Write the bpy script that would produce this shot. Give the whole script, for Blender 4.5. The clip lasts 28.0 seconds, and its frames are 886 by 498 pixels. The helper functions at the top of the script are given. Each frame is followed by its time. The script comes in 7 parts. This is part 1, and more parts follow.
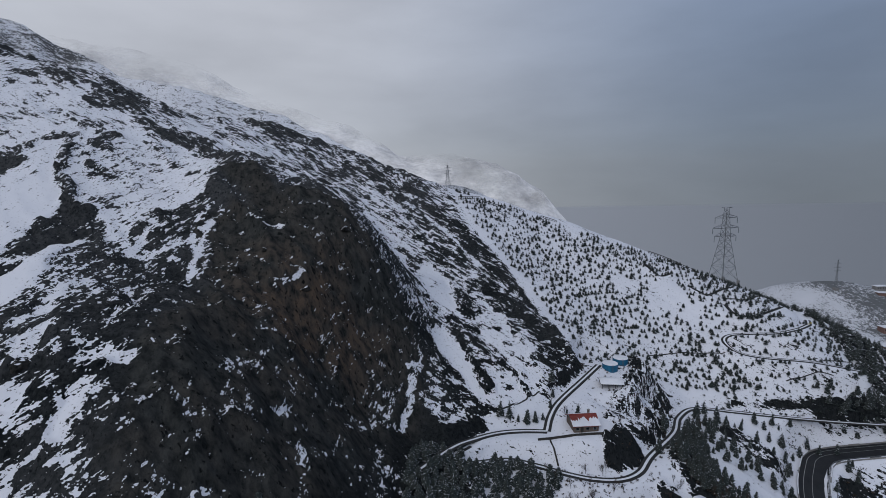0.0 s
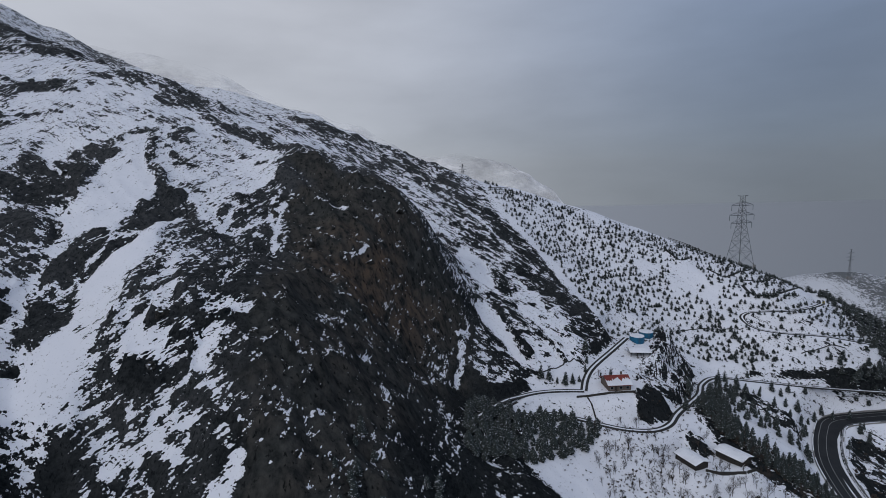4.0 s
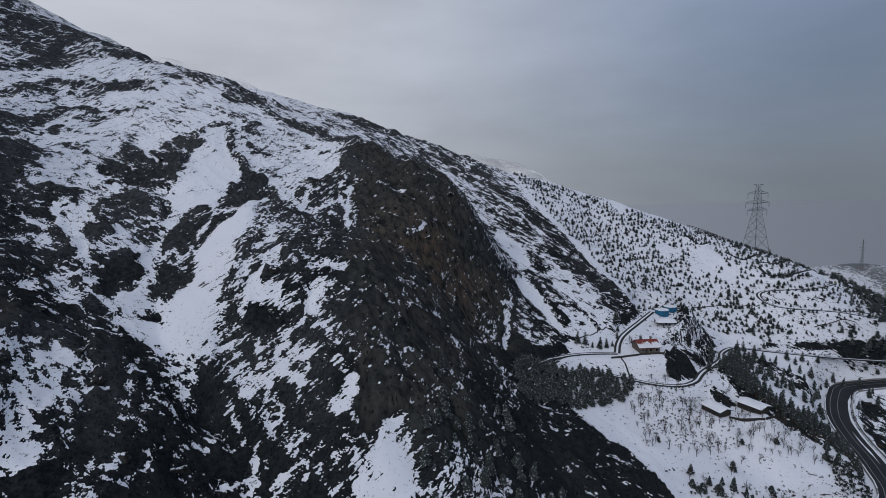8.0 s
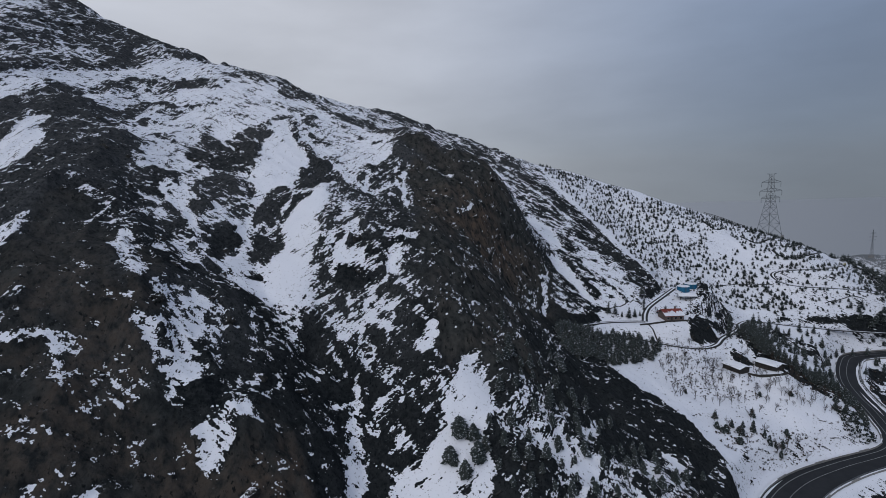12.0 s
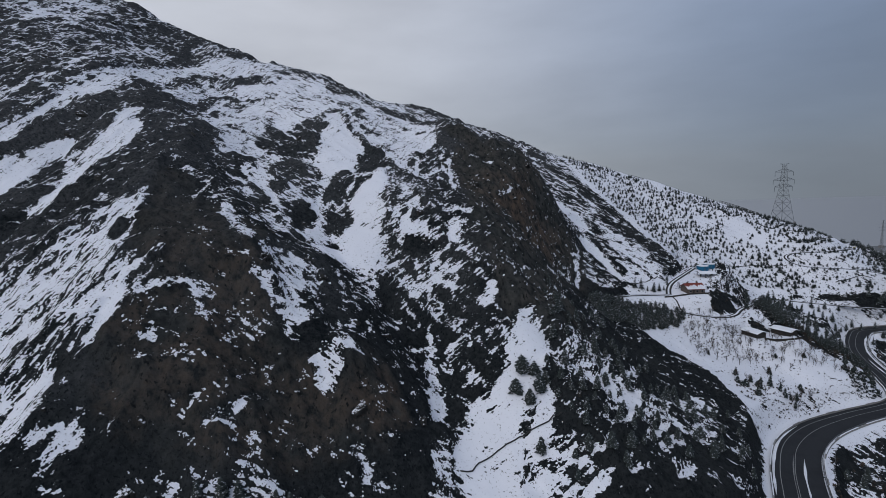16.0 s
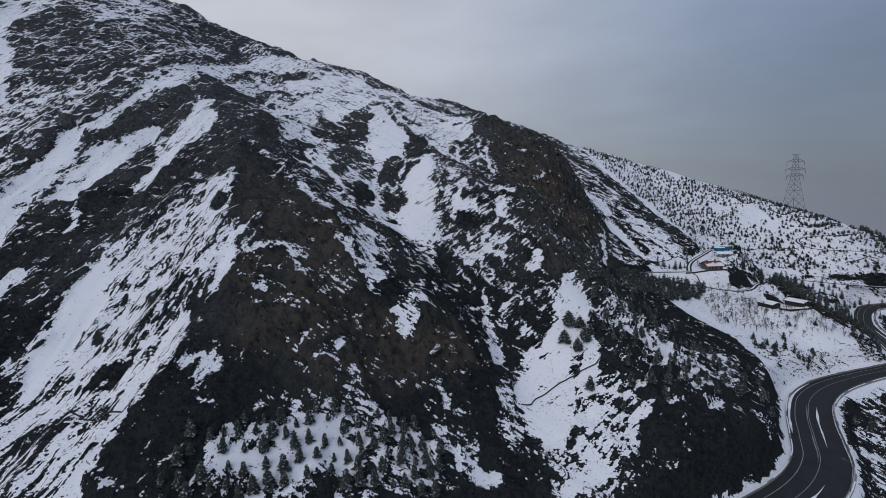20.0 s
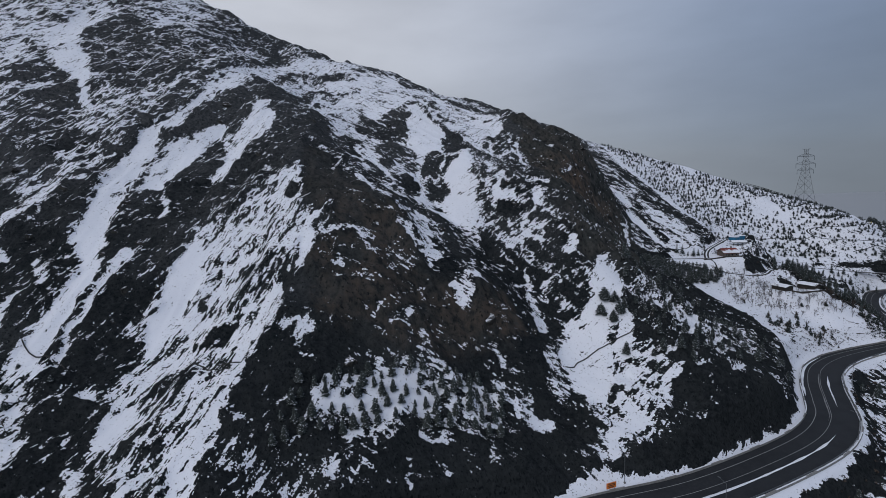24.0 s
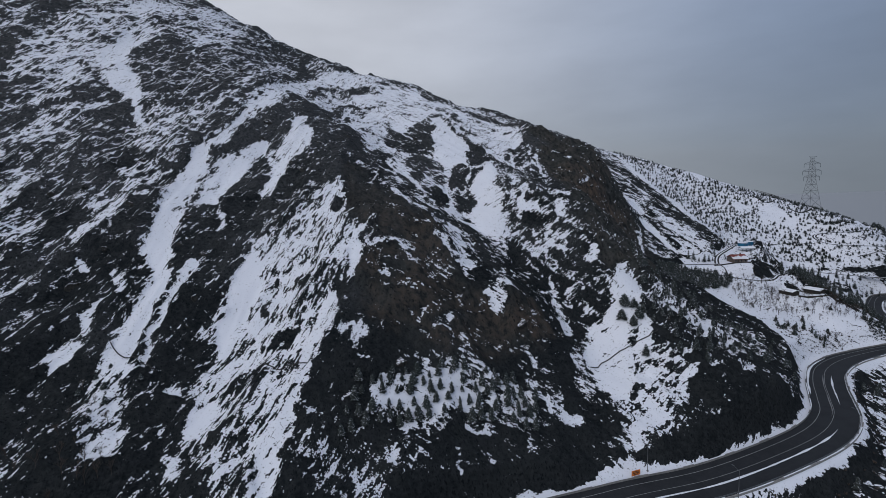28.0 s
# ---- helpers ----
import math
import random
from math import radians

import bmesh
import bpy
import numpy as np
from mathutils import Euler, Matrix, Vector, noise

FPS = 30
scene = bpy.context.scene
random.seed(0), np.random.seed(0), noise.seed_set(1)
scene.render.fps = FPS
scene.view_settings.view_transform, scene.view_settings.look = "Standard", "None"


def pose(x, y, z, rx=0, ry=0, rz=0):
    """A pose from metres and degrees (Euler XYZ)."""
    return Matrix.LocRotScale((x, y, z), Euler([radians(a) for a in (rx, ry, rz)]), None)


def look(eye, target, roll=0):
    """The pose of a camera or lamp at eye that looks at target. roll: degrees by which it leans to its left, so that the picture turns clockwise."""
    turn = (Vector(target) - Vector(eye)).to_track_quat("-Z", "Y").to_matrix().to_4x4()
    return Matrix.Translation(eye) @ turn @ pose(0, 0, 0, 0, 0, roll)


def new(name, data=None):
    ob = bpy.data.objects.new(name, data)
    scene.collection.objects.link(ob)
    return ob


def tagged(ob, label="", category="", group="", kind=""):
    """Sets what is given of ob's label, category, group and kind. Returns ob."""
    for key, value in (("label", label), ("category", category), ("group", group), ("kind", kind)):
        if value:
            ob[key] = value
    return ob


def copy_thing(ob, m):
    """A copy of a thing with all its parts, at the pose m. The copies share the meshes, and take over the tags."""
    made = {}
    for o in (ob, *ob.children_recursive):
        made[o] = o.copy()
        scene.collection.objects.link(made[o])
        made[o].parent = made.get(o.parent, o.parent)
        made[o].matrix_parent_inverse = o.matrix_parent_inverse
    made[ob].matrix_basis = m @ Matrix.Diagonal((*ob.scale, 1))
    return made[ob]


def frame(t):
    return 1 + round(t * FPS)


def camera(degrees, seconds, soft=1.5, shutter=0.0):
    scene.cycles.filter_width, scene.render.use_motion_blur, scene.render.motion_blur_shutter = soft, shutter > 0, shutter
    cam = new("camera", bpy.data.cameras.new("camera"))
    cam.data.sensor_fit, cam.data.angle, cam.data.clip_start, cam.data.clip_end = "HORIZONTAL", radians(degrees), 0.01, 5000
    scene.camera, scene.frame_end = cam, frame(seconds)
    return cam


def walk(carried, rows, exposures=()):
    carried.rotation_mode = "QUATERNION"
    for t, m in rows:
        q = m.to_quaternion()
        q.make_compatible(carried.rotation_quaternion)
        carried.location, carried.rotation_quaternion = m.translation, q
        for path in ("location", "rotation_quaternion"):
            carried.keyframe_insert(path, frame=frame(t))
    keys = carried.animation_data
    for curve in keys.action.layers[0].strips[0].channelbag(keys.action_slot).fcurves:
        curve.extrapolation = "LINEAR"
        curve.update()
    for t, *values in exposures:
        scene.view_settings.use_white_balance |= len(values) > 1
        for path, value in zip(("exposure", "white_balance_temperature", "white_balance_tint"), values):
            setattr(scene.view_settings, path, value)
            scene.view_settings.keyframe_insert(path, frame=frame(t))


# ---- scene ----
cam = camera(83.2, 28.0, soft=0.75)
METRES, EYE, TILT, LEAN, TURN = 200.0, 121.0, -8.0, 0.8, 0.0
ROWS = [
    (0.0, 0.0, 0.0, 0.0, 0.0, 0.0, -0.0),
    (0.5, -0.0077, -0.0107, -0.0043, 0.12, 0.03, 0.08),
    (1.0, -0.0169, -0.0214, -0.0101, 0.22, 0.08, 0.09),
    (1.5, -0.0251, -0.0334, -0.0152, 0.37, 0.12, 0.11),
    (2.0, -0.0343, -0.0456, -0.0213, 0.48, 0.16, 0.16),
    (2.5, -0.043, -0.0587, -0.0259, 0.63, 0.14, 0.24),
    (3.0, -0.0523, -0.0721, -0.0319, 0.77, 0.14, 0.27),
    (3.5, -0.0616, -0.086, -0.0372, 0.89, 0.14, 0.32),
    (5.5, -0.1003, -0.1437, -0.0601, 1.43, 0.2, 0.36),
    (6.0, -0.1104, -0.1588, -0.0662, 1.54, 0.24, 0.41),
    (6.5, -0.1208, -0.1738, -0.0723, 1.67, 0.24, 0.41),
    (7.0, -0.1304, -0.1892, -0.0798, 1.81, 0.29, 0.47),
    (7.5, -0.1409, -0.2045, -0.0848, 1.94, 0.25, 0.46),
    (8.0, -0.1512, -0.2197, -0.0913, 2.06, 0.28, 0.47),
    (8.5, -0.1611, -0.2354, -0.0979, 2.18, 0.28, 0.52),
    (9.0, -0.1716, -0.2507, -0.104, 2.29, 0.29, 0.53),
    (9.5, -0.1821, -0.2659, -0.1102, 2.39, 0.29, 0.51),
    (10.0, -0.1923, -0.2816, -0.1163, 2.5, 0.29, 0.52),
    (10.5, -0.2028, -0.2969, -0.1226, 2.61, 0.28, 0.54),
    (11.0, -0.2135, -0.3119, -0.1295, 2.7, 0.32, 0.55),
    (11.5, -0.2237, -0.3276, -0.1354, 2.8, 0.31, 0.55),
    (12.0, -0.2338, -0.3434, -0.1418, 2.92, 0.32, 0.56),
    (12.5, -0.2442, -0.359, -0.148, 3.02, 0.31, 0.55),
    (14.5, -0.2853, -0.4207, -0.1746, 3.44, 0.34, 0.6),
    (15.0, -0.2955, -0.4361, -0.1809, 3.54, 0.33, 0.58),
    (15.5, -0.3058, -0.4513, -0.1875, 3.66, 0.33, 0.59),
    (16.0, -0.3158, -0.4666, -0.1943, 3.75, 0.35, 0.58),
    (16.5, -0.326, -0.4818, -0.2005, 3.84, 0.35, 0.57),
    (17.0, -0.3361, -0.4968, -0.2072, 3.94, 0.34, 0.57),
    (17.5, -0.3465, -0.5118, -0.2137, 4.01, 0.33, 0.56),
    (18.0, -0.3568, -0.5269, -0.2199, 4.11, 0.29, 0.59),
    (18.5, -0.3671, -0.5418, -0.2266, 4.19, 0.3, 0.6),
    (19.0, -0.3773, -0.5567, -0.2332, 4.27, 0.29, 0.6),
    (19.5, -0.3876, -0.5713, -0.24, 4.34, 0.3, 0.59),
    (20.0, -0.3977, -0.5861, -0.2463, 4.42, 0.28, 0.6),
    (20.5, -0.4077, -0.6008, -0.2525, 4.48, 0.27, 0.61),
    (21.0, -0.4178, -0.6153, -0.2587, 4.56, 0.26, 0.61),
    (21.5, -0.4277, -0.6298, -0.2647, 4.63, 0.27, 0.61),
    (23.5, -0.4655, -0.6862, -0.2779, 4.95, 0.18, 0.63),
    (24.0, -0.4743, -0.6989, -0.2774, 5.04, 0.19, 0.7),
    (24.5, -0.4824, -0.7114, -0.2753, 5.16, 0.2, 0.68),
    (25.0, -0.4898, -0.7235, -0.2724, 5.23, 0.17, 0.72),
    (25.5, -0.4967, -0.7355, -0.2689, 5.29, 0.14, 0.74),
    (26.0, -0.5031, -0.7471, -0.2651, 5.36, 0.11, 0.76),
    (26.5, -0.5094, -0.7584, -0.2621, 5.4, 0.13, 0.74),
    (27.0, -0.5151, -0.7697, -0.2593, 5.46, 0.12, 0.73),
    (27.5, -0.5208, -0.7807, -0.2567, 5.51, 0.1, 0.7),
    (28.0, -0.5261, -0.7918, -0.2543, 5.57, 0.09, 0.71),
]
walk(cam, [(t, pose(0, 0, EYE, TILT, LEAN, TURN) @ pose(METRES * x, METRES * y, METRES * z, 90 + pitch, roll, yaw)) for t, x, y, z, yaw, pitch, roll in ROWS], exposures=((0.0, -0.1, 6240, 8.4), (4.0, -0.1, 6240, 8.4), (11.0, 0.0, 6240, 8.4), (28.0, 0.03, 6240, 8.4)))

# ---- sky, sun, exposure ----


def sky_world():
    w = bpy.data.worlds.new("overcast_sky")
    scene.world = w
    w.use_nodes = True
    nt = w.node_tree
    nt.nodes.clear()
    out = nt.nodes.new("ShaderNodeOutputWorld")
    bg = nt.nodes.new("ShaderNodeBackground")
    tc = nt.nodes.new("ShaderNodeTexCoord")
    sky = nt.nodes.new("ShaderNodeTexSky")
    sky.sky_type = "NISHITA"
    sky.sun_disc = False
    sky.sun_elevation, sky.sun_rotation = radians(38), radians(205)
    sky.altitude, sky.air_density, sky.dust_density = 1800, 1.0, 3.0
    scale = nt.nodes.new("ShaderNodeVectorMath")
    scale.operation = "SCALE"
    scale.inputs["Scale"].default_value = 0.11
    # the haze at the horizon goes on below it
    split, join = nt.nodes.new("ShaderNodeSeparateXYZ"), nt.nodes.new("ShaderNodeCombineXYZ")
    floor_z = nt.nodes.new("ShaderNodeMath")
    floor_z.operation = "MAXIMUM"
    floor_z.inputs[1].default_value = 0.03
    nt.links.new(tc.outputs["Generated"], split.inputs[0])
    nt.links.new(split.outputs["Z"], floor_z.inputs[0])
    nt.links.new(split.outputs["X"], join.inputs["X"])
    nt.links.new(split.outputs["Y"], join.inputs["Y"])
    nt.links.new(floor_z.outputs[0], join.inputs["Z"])
    nt.links.new(join.outputs[0], sky.inputs["Vector"])
    nt.links.new(sky.outputs[0], scale.inputs[0])
    # cloud deck: bright towards the sun, darker low down on the east side
    sep = nt.nodes.new("ShaderNodeSeparateXYZ")
    nt.links.new(tc.outputs["Generated"], sep.inputs[0])
    side = nt.nodes.new("ShaderNodeMapRange")
    side.interpolation_type = "SMOOTHSTEP"
    side.inputs["From Min"].default_value, side.inputs["From Max"].default_value = -0.35, 0.6
    nt.links.new(sep.outputs["X"], side.inputs["Value"])
    high = nt.nodes.new("ShaderNodeMapRange")
    high.interpolation_type = "SMOOTHSTEP"
    high.inputs["From Min"].default_value, high.inputs["From Max"].default_value = -0.1, 0.42
    nt.links.new(sep.outputs["Z"], high.inputs["Value"])
    low_mix = nt.nodes.new("ShaderNodeMix")
    low_mix.data_type = "RGBA"
    low_mix.inputs["A"].default_value = (0.47, 0.475, 0.51, 1)
    low_mix.inputs["B"].default_value = (0.15, 0.165, 0.196, 1)
    nt.links.new(side.outputs[0], low_mix.inputs["Factor"])
    high_mix = nt.nodes.new("ShaderNodeMix")
    high_mix.data_type = "RGBA"
    high_mix.inputs["A"].default_value = (0.56, 0.565, 0.61, 1)
    high_mix.inputs["B"].default_value = (0.24, 0.30, 0.42, 1)
    nt.links.new(side.outputs[0], high_mix.inputs["Factor"])
    deck = nt.nodes.new("ShaderNodeMix")
    deck.data_type = "RGBA"
    nt.links.new(high.outputs[0], deck.inputs["Factor"])
    nt.links.new(low_mix.outputs["Result"], deck.inputs["A"])
    nt.links.new(high_mix.outputs["Result"], deck.inputs["B"])
    # soft cloud structure
    stretch = nt.nodes.new("ShaderNodeMapping")
    stretch.inputs["Scale"].default_value = (1.6, 1.6, 5.0)
    nt.links.new(tc.outputs["Generated"], stretch.inputs["Vector"])
    cloud = nt.nodes.new("ShaderNodeTexNoise")
    cloud.inputs["Scale"].default_value, cloud.inputs["Detail"].default_value = 1.5, 5.0
    nt.links.new(stretch.outputs[0], cloud.inputs["Vector"])
    thick = nt.nodes.new("ShaderNodeMapRange")
    thick.inputs["From Min"].default_value, thick.inputs["From Max"].default_value = 0.3, 0.7
    thick.inputs["To Min"].default_value, thick.inputs["To Max"].default_value = 0.86, 1.12
    nt.links.new(cloud.outputs["Fac"], thick.inputs["Value"])
    shade = nt.nodes.new("ShaderNodeVectorMath")
    shade.operation = "SCALE"
    nt.links.new(deck.outputs["Result"], shade.inputs[0])
    nt.links.new(thick.outputs[0], shade.inputs["Scale"])
    blend = nt.nodes.new("ShaderNodeMix")
    blend.data_type = "RGBA"
    blend.inputs["Factor"].default_value = 0.95
    nt.links.new(scale.outputs[0], blend.inputs["A"])
    nt.links.new(shade.outputs[0], blend.inputs["B"])
    nt.links.new(blend.outputs["Result"], bg.inputs["Color"])
    bg.inputs["Strength"].default_value = 1.0
    nt.links.new(bg.outputs[0], out.inputs["Surface"])


sky_world()
sun_data = bpy.data.lights.new("sun", "SUN")
sun_data.energy, sun_data.angle, sun_data.color = 0.95, radians(40), (1.0, 0.97, 0.95)
sun = new("sun", sun_data)
sun.matrix_world = look((-150, -330, 300), (0, 0, 0))

# ---- landform ----
# ridge, spur and gully lines of the mountain: x, y, height
MAIN_RIDGE = [(-400, 275, 282), (-337, 262, 246), (-288, 253, 221), (-272, 254, 211), (-243, 256, 198), (-211, 258, 185), (-196, 258.5, 181), (-177, 259.5, 177), (-146, 285, 160), (-110, 317, 158), (-69, 305, 142), (-38, 290, 125), (-4, 315, 118), (35, 322, 108), (78, 322, 93), (122, 315, 76), (166, 297, 58.5), (215, 285, 37), (260, 270, 17)]
RIDGE_BACK = [(-400, 330, 246), (-310, 310, 203), (-255, 290, 188), (-400, 410, 230), (-300, 380, 180), (-220, 370, 150), (-150, 390, 112), (-60, 400, 86), (40, 400, 66), (140, 390, 36), (230, 370, 6)]
WEST_FACE = [(-295, 93, 142), (-236, 133, 149), (-241, 89, 120), (-217, 85, 106), (-240, 53, 93), (-245, 38, 85), (-239, 9, 63), (-240, -13, 46), (-223, -19, 40)]
WEST_RIB = [(-218, 7, 57), (-204, -5, 42), (-190, 27, 67), (-180, -13, 37)]
WEST_EDGE = [(-390, 110, 190), (-380, -10, 115), (-320, 20, 95), (-300, -60, 50), (-360, -110, 40)]
FRONT_SPUR = [(-186, 118, 118), (-174, 63, 95), (-174, 50, 86), (-155, 38, 80), (-159, 24, 67), (-159, 7, 53), (-164, -25, 34)]
SPUR_FLANK = [(-151, 72, 87), (-136, 90, 84), (-124, 44, 67), (-148, 21, 62), (-102, 35, 54), (-120, 14, 42), (-105, 25, 38), (-89, 29, 36)]
RAVINE = [(-131, 113, 94), (-115, 85, 74), (-102, 73, 65), (-94, 68, 55), (-82, 59, 46), (-72, 40, 29), (-66, 25, 19)]
CHUTE = [(-152, 165, 123), (-137, 166, 125), (-119, 153, 113), (-114, 144, 107), (-105, 130, 103), (-118, 107, 85), (-111, 83, 72)]
CENTRE_RIB = [(-84, 92, 79), (-70, 92, 80), (-72, 79, 65), (-59, 70, 58), (-53, 60, 50), (-51, 42, 34), (-42, 35, 30), (-62, 46, 34)]
CLIFF = [(-80, 190, 126), (-88, 133, 93), (-74, 138, 92), (-55, 116, 81), (-55, 173, 107), (-44, 158, 92), (-36, 156, 75), (-58, 240, 118)]
CLIFF_EDGE = [(-29, 171, 88), (-26, 168, 76), (-27, 163, 69), (-22, 154, 55), (-20, 148, 44), (-31, 125, 55)]
CLIFF_CREST = [(-45, 205, 114), (-37, 182, 110), (-30, 182, 102), (-20, 200, 87), (-15, 199, 76)]
CLIFF_BACK = [(-16, 229, 77), (-2, 238, 78), (-8, 222, 77), (5, 228, 71), (-2, 200, 62), (2, 185, 54), (-7, 171, 53), (6, 170, 43), (16, 215, 61), (1, 153, 38), (-13, 151, 40)]
FACE_RIBS = [(-190, 93, 112), (-199, 118, 127), (-65, 89, 80), (-89, 96, 85), (-117, 40, 57), (-101, 37, 50), (-104, 130, 103), (-95, 190, 123), (-148, 170, 129), (-214, 177, 149), (-248, 233, 183), (-66, 281, 128), (-25, 94, 46)]
TOE = [(-24, 28, 24), (-10, 35, 21), (-5, 30, 17), (-29, 51, 35), (-19, 52, 32), (6, 105, 26)]
EAST_SLOPE = [(9, 194, 58), (20, 180, 45), (18, 162, 37), (35, 170, 38), (52, 205, 47), (52, 255, 67), (56, 274, 73), (101, 202, 24), (137, 236, 42), (144, 217, 29), (165, 225, 40), (210, 230, 22), (250, 215, 12)]
HOUSE_TERRACE = [(0, 138, 37), (48, 158, 36), (40, 150, 35), (55, 144, 28), (61, 135, 22.6), (78, 132, 21.6), (41, 127, 20), (16, 120, 25), (70, 206, 40), (62, 190, 38)]
MEADOW = [(32, 84, 11), (56, 108, 12), (62, 115, 11), (94, 118, 10), (110, 150, 11), (118, 175, 14)]
VALLEY = [(5, -55, -28), (60, 10, -22), (95, 55, -22), (140, 90, -16), (185, 140, -10), (250, 165, -8), (-60, -75, -22), (-130, -110, -14), (-220, -110, 0), (-250, -190, -30), (0, -190, -70), (150, -60, -60), (260, 60, -40), (330, 230, -10), (340, 330, -12)]
HIGHWAY = [(-240, -160, -2), (-170, -100, 0), (-112, -47, 0), (-72, -27, 0), (-40, -15, 0), (-12, 0, 0), (9, 14, 0), (22, 28, 0), (30, 43, -0.4), (38.5, 60, -0.8), (49, 76, -1), (63.5, 88.5, -1), (82, 97.2, -0.3), (104.2, 104.7, 1), (112.8, 113.5, 1.6), (117.3, 124.4, 2.2), (120.8, 134.6, 2.8), (124.2, 146.5, 3.2), (130, 161, 3.6), (137.6, 173.4, 4), (146.3, 184.5, 4.2), (153.3, 191.7, 4.4), (162.8, 194.7, 4.6), (181.5, 196.6, 5), (205, 198, 6), (250, 201, 7)]


def smooth_line(points, step=2.0):
    """A curve through the points, as an array of evenly spaced places."""
    p = np.array(points, float)
    p = np.vstack([2 * p[0] - p[1], p, 2 * p[-1] - p[-2]])
    out = []
    for i in range(1, len(p) - 2):
        a, b, c, d = p[i - 1:i + 3]
        n = max(2, int(np.linalg.norm(c - b) / step))
        u = (np.arange(n) / n)[:, None]
        out.append(0.5 * (2 * b + (c - a) * u + (2 * a - 5 * b + 4 * c - d) * u ** 2 + (3 * b - a - 3 * c + d) * u ** 3))
    out.append(p[-2:-1])
    return np.vstack(out)


def fit_landform():
    pts = np.array(sum([MAIN_RIDGE, RIDGE_BACK, WEST_FACE, WEST_RIB, WEST_EDGE, FRONT_SPUR, SPUR_FLANK, RAVINE, CHUTE, CENTRE_RIB, CLIFF, CLIFF_EDGE, CLIFF_CREST, CLIFF_BACK, FACE_RIBS, TOE, EAST_SLOPE, HOUSE_TERRACE, MEADOW, VALLEY], []), float)
    road = np.array(HIGHWAY[::2], float)
    pts = np.vstack([pts, road])
    xy, z = pts[:, :2] / 100, pts[:, 2]
    n = len(xy)
    r = np.linalg.norm(xy[:, None] - xy[None], axis=2)
    k = r ** 2 * np.log(r + 1e-9) + np.eye(n) * 0.004
    poly = np.hstack([np.ones((n, 1)), xy])
    a = np.zeros((n + 3, n + 3))
    a[:n, :n], a[:n, n:], a[n:, :n] = k, poly, poly.T
    w = np.linalg.solve(a, np.concatenate([z, np.zeros(3)]))
    return xy, w


LAND_XY, LAND_W = fit_landform()


def landform(x, y):
    """Height of the smooth landform at arrays x, y."""
    shape = np.shape(x)
    x, y = np.ravel(x).astype(float), np.ravel(y).astype(float)
    # outside the mapped area the land runs on level with its rim
    cx, cy = np.clip(x, -400, 360), np.clip(y, -200, 410)
    px, py = cx / 100, cy / 100
    h = LAND_W[-3] + LAND_W[-2] * px + LAND_W[-1] * py
    for (ax, ay), w in zip(LAND_XY, LAND_W):
        r = np.sqrt((px - ax) ** 2 + (py - ay) ** 2)
        h = h + w * r * r * np.log(r + 1e-9)
    away = np.hypot(x - cx, y - cy)
    far = -150 + 188 * np.exp(-(((x - 428) / 160) ** 2 + ((y - 545) / 120) ** 2)) + 258 * np.exp(-(((x - 10) / 260) ** 2 + ((y - 1090) / 200) ** 2))
    t = np.clip(away / 350, 0, 1)
    t = t * t * (3 - 2 * t)
    h = h * (1 - t) + far * t
    return h.reshape(shape)


def lattice(ix, iy, seed):
    v = (ix * 374761393 + iy * 668265263 + seed * 974634777) & 0xFFFFFFFF
    v = ((v ^ (v >> 13)) * 1274126177) & 0xFFFFFFFF
    return ((v ^ (v >> 16)) & 0xFFFF) / 65535.0


def value_noise(x, y, seed):
    ix, iy = np.floor(x).astype(np.int64), np.floor(y).astype(np.int64)
    fx, fy = x - ix, y - iy
    fx, fy = fx ** 3 * (fx * (6 * fx - 15) + 10), fy ** 3 * (fy * (6 * fy - 15) + 10)
    a, b = lattice(ix, iy, seed), lattice(ix + 1, iy, seed)
    c, d = lattice(ix, iy + 1, seed), lattice(ix + 1, iy + 1, seed)
    return (a + (b - a) * fx) * (1 - fy) + (c + (d - c) * fx) * fy


def fractal(x, y, size, octaves, seed, ridged=False):
    total, amp, norm = 0.0, 1.0, 0.0
    for i in range(octaves):
        c, s = math.cos(1.1 * i + 0.4), math.sin(1.1 * i + 0.4)
        n = value_noise((c * x - s * y) / size + 17 * i, (s * x + c * y) / size - 9 * i, seed + i)
        n = 1 - abs(2 * n - 1) if ridged else n
        total, norm = total + amp * n, norm + amp
        size, amp = size * 0.5, amp * 0.5
    return total / norm


def near_line(x, y, line, reach):
    """Distance from arrays x, y to a dense line, and the line's height and run at the nearest place; far places get 1e9."""
    dist, height = np.full(x.shape, 1e9), np.zeros(x.shape)
    for i in range(0, len(line), 12):
        chunk = line[i:i + 13]
        lo, hi = chunk[:, :2].min(0) - reach, chunk[:, :2].max(0) + reach
        m = (x > lo[0]) & (x < hi[0]) & (y > lo[1]) & (y < hi[1])
        if not m.any():
            continue
        d = np.hypot(x[m][:, None] - chunk[None, :, 0], y[m][:, None] - chunk[None, :, 1])
        j = d.argmin(1)
        d = d[np.arange(len(j)), j]
        old = dist[m]
        height[m] = np.where(d < old, chunk[j, 2], height[m])
        dist[m] = np.minimum(d, old)
    return dist, height


def ease(v, lo, hi):
    t = np.clip((v - lo) / (hi - lo), 0, 1)
    return t * t * (3 - 2 * t)


HIGHWAY_LINE = smooth_line(HIGHWAY, 1.5)


def road_half(x):
    """Half the road's width: broad round the toe of the spur, narrower up the valley."""
    return np.interp(x, [-300, 10, 38, 50, 64, 82, 100, 400], [7.8, 7.5, 7.0, 6.7, 6.0, 5.0, 4.5, 4.5])


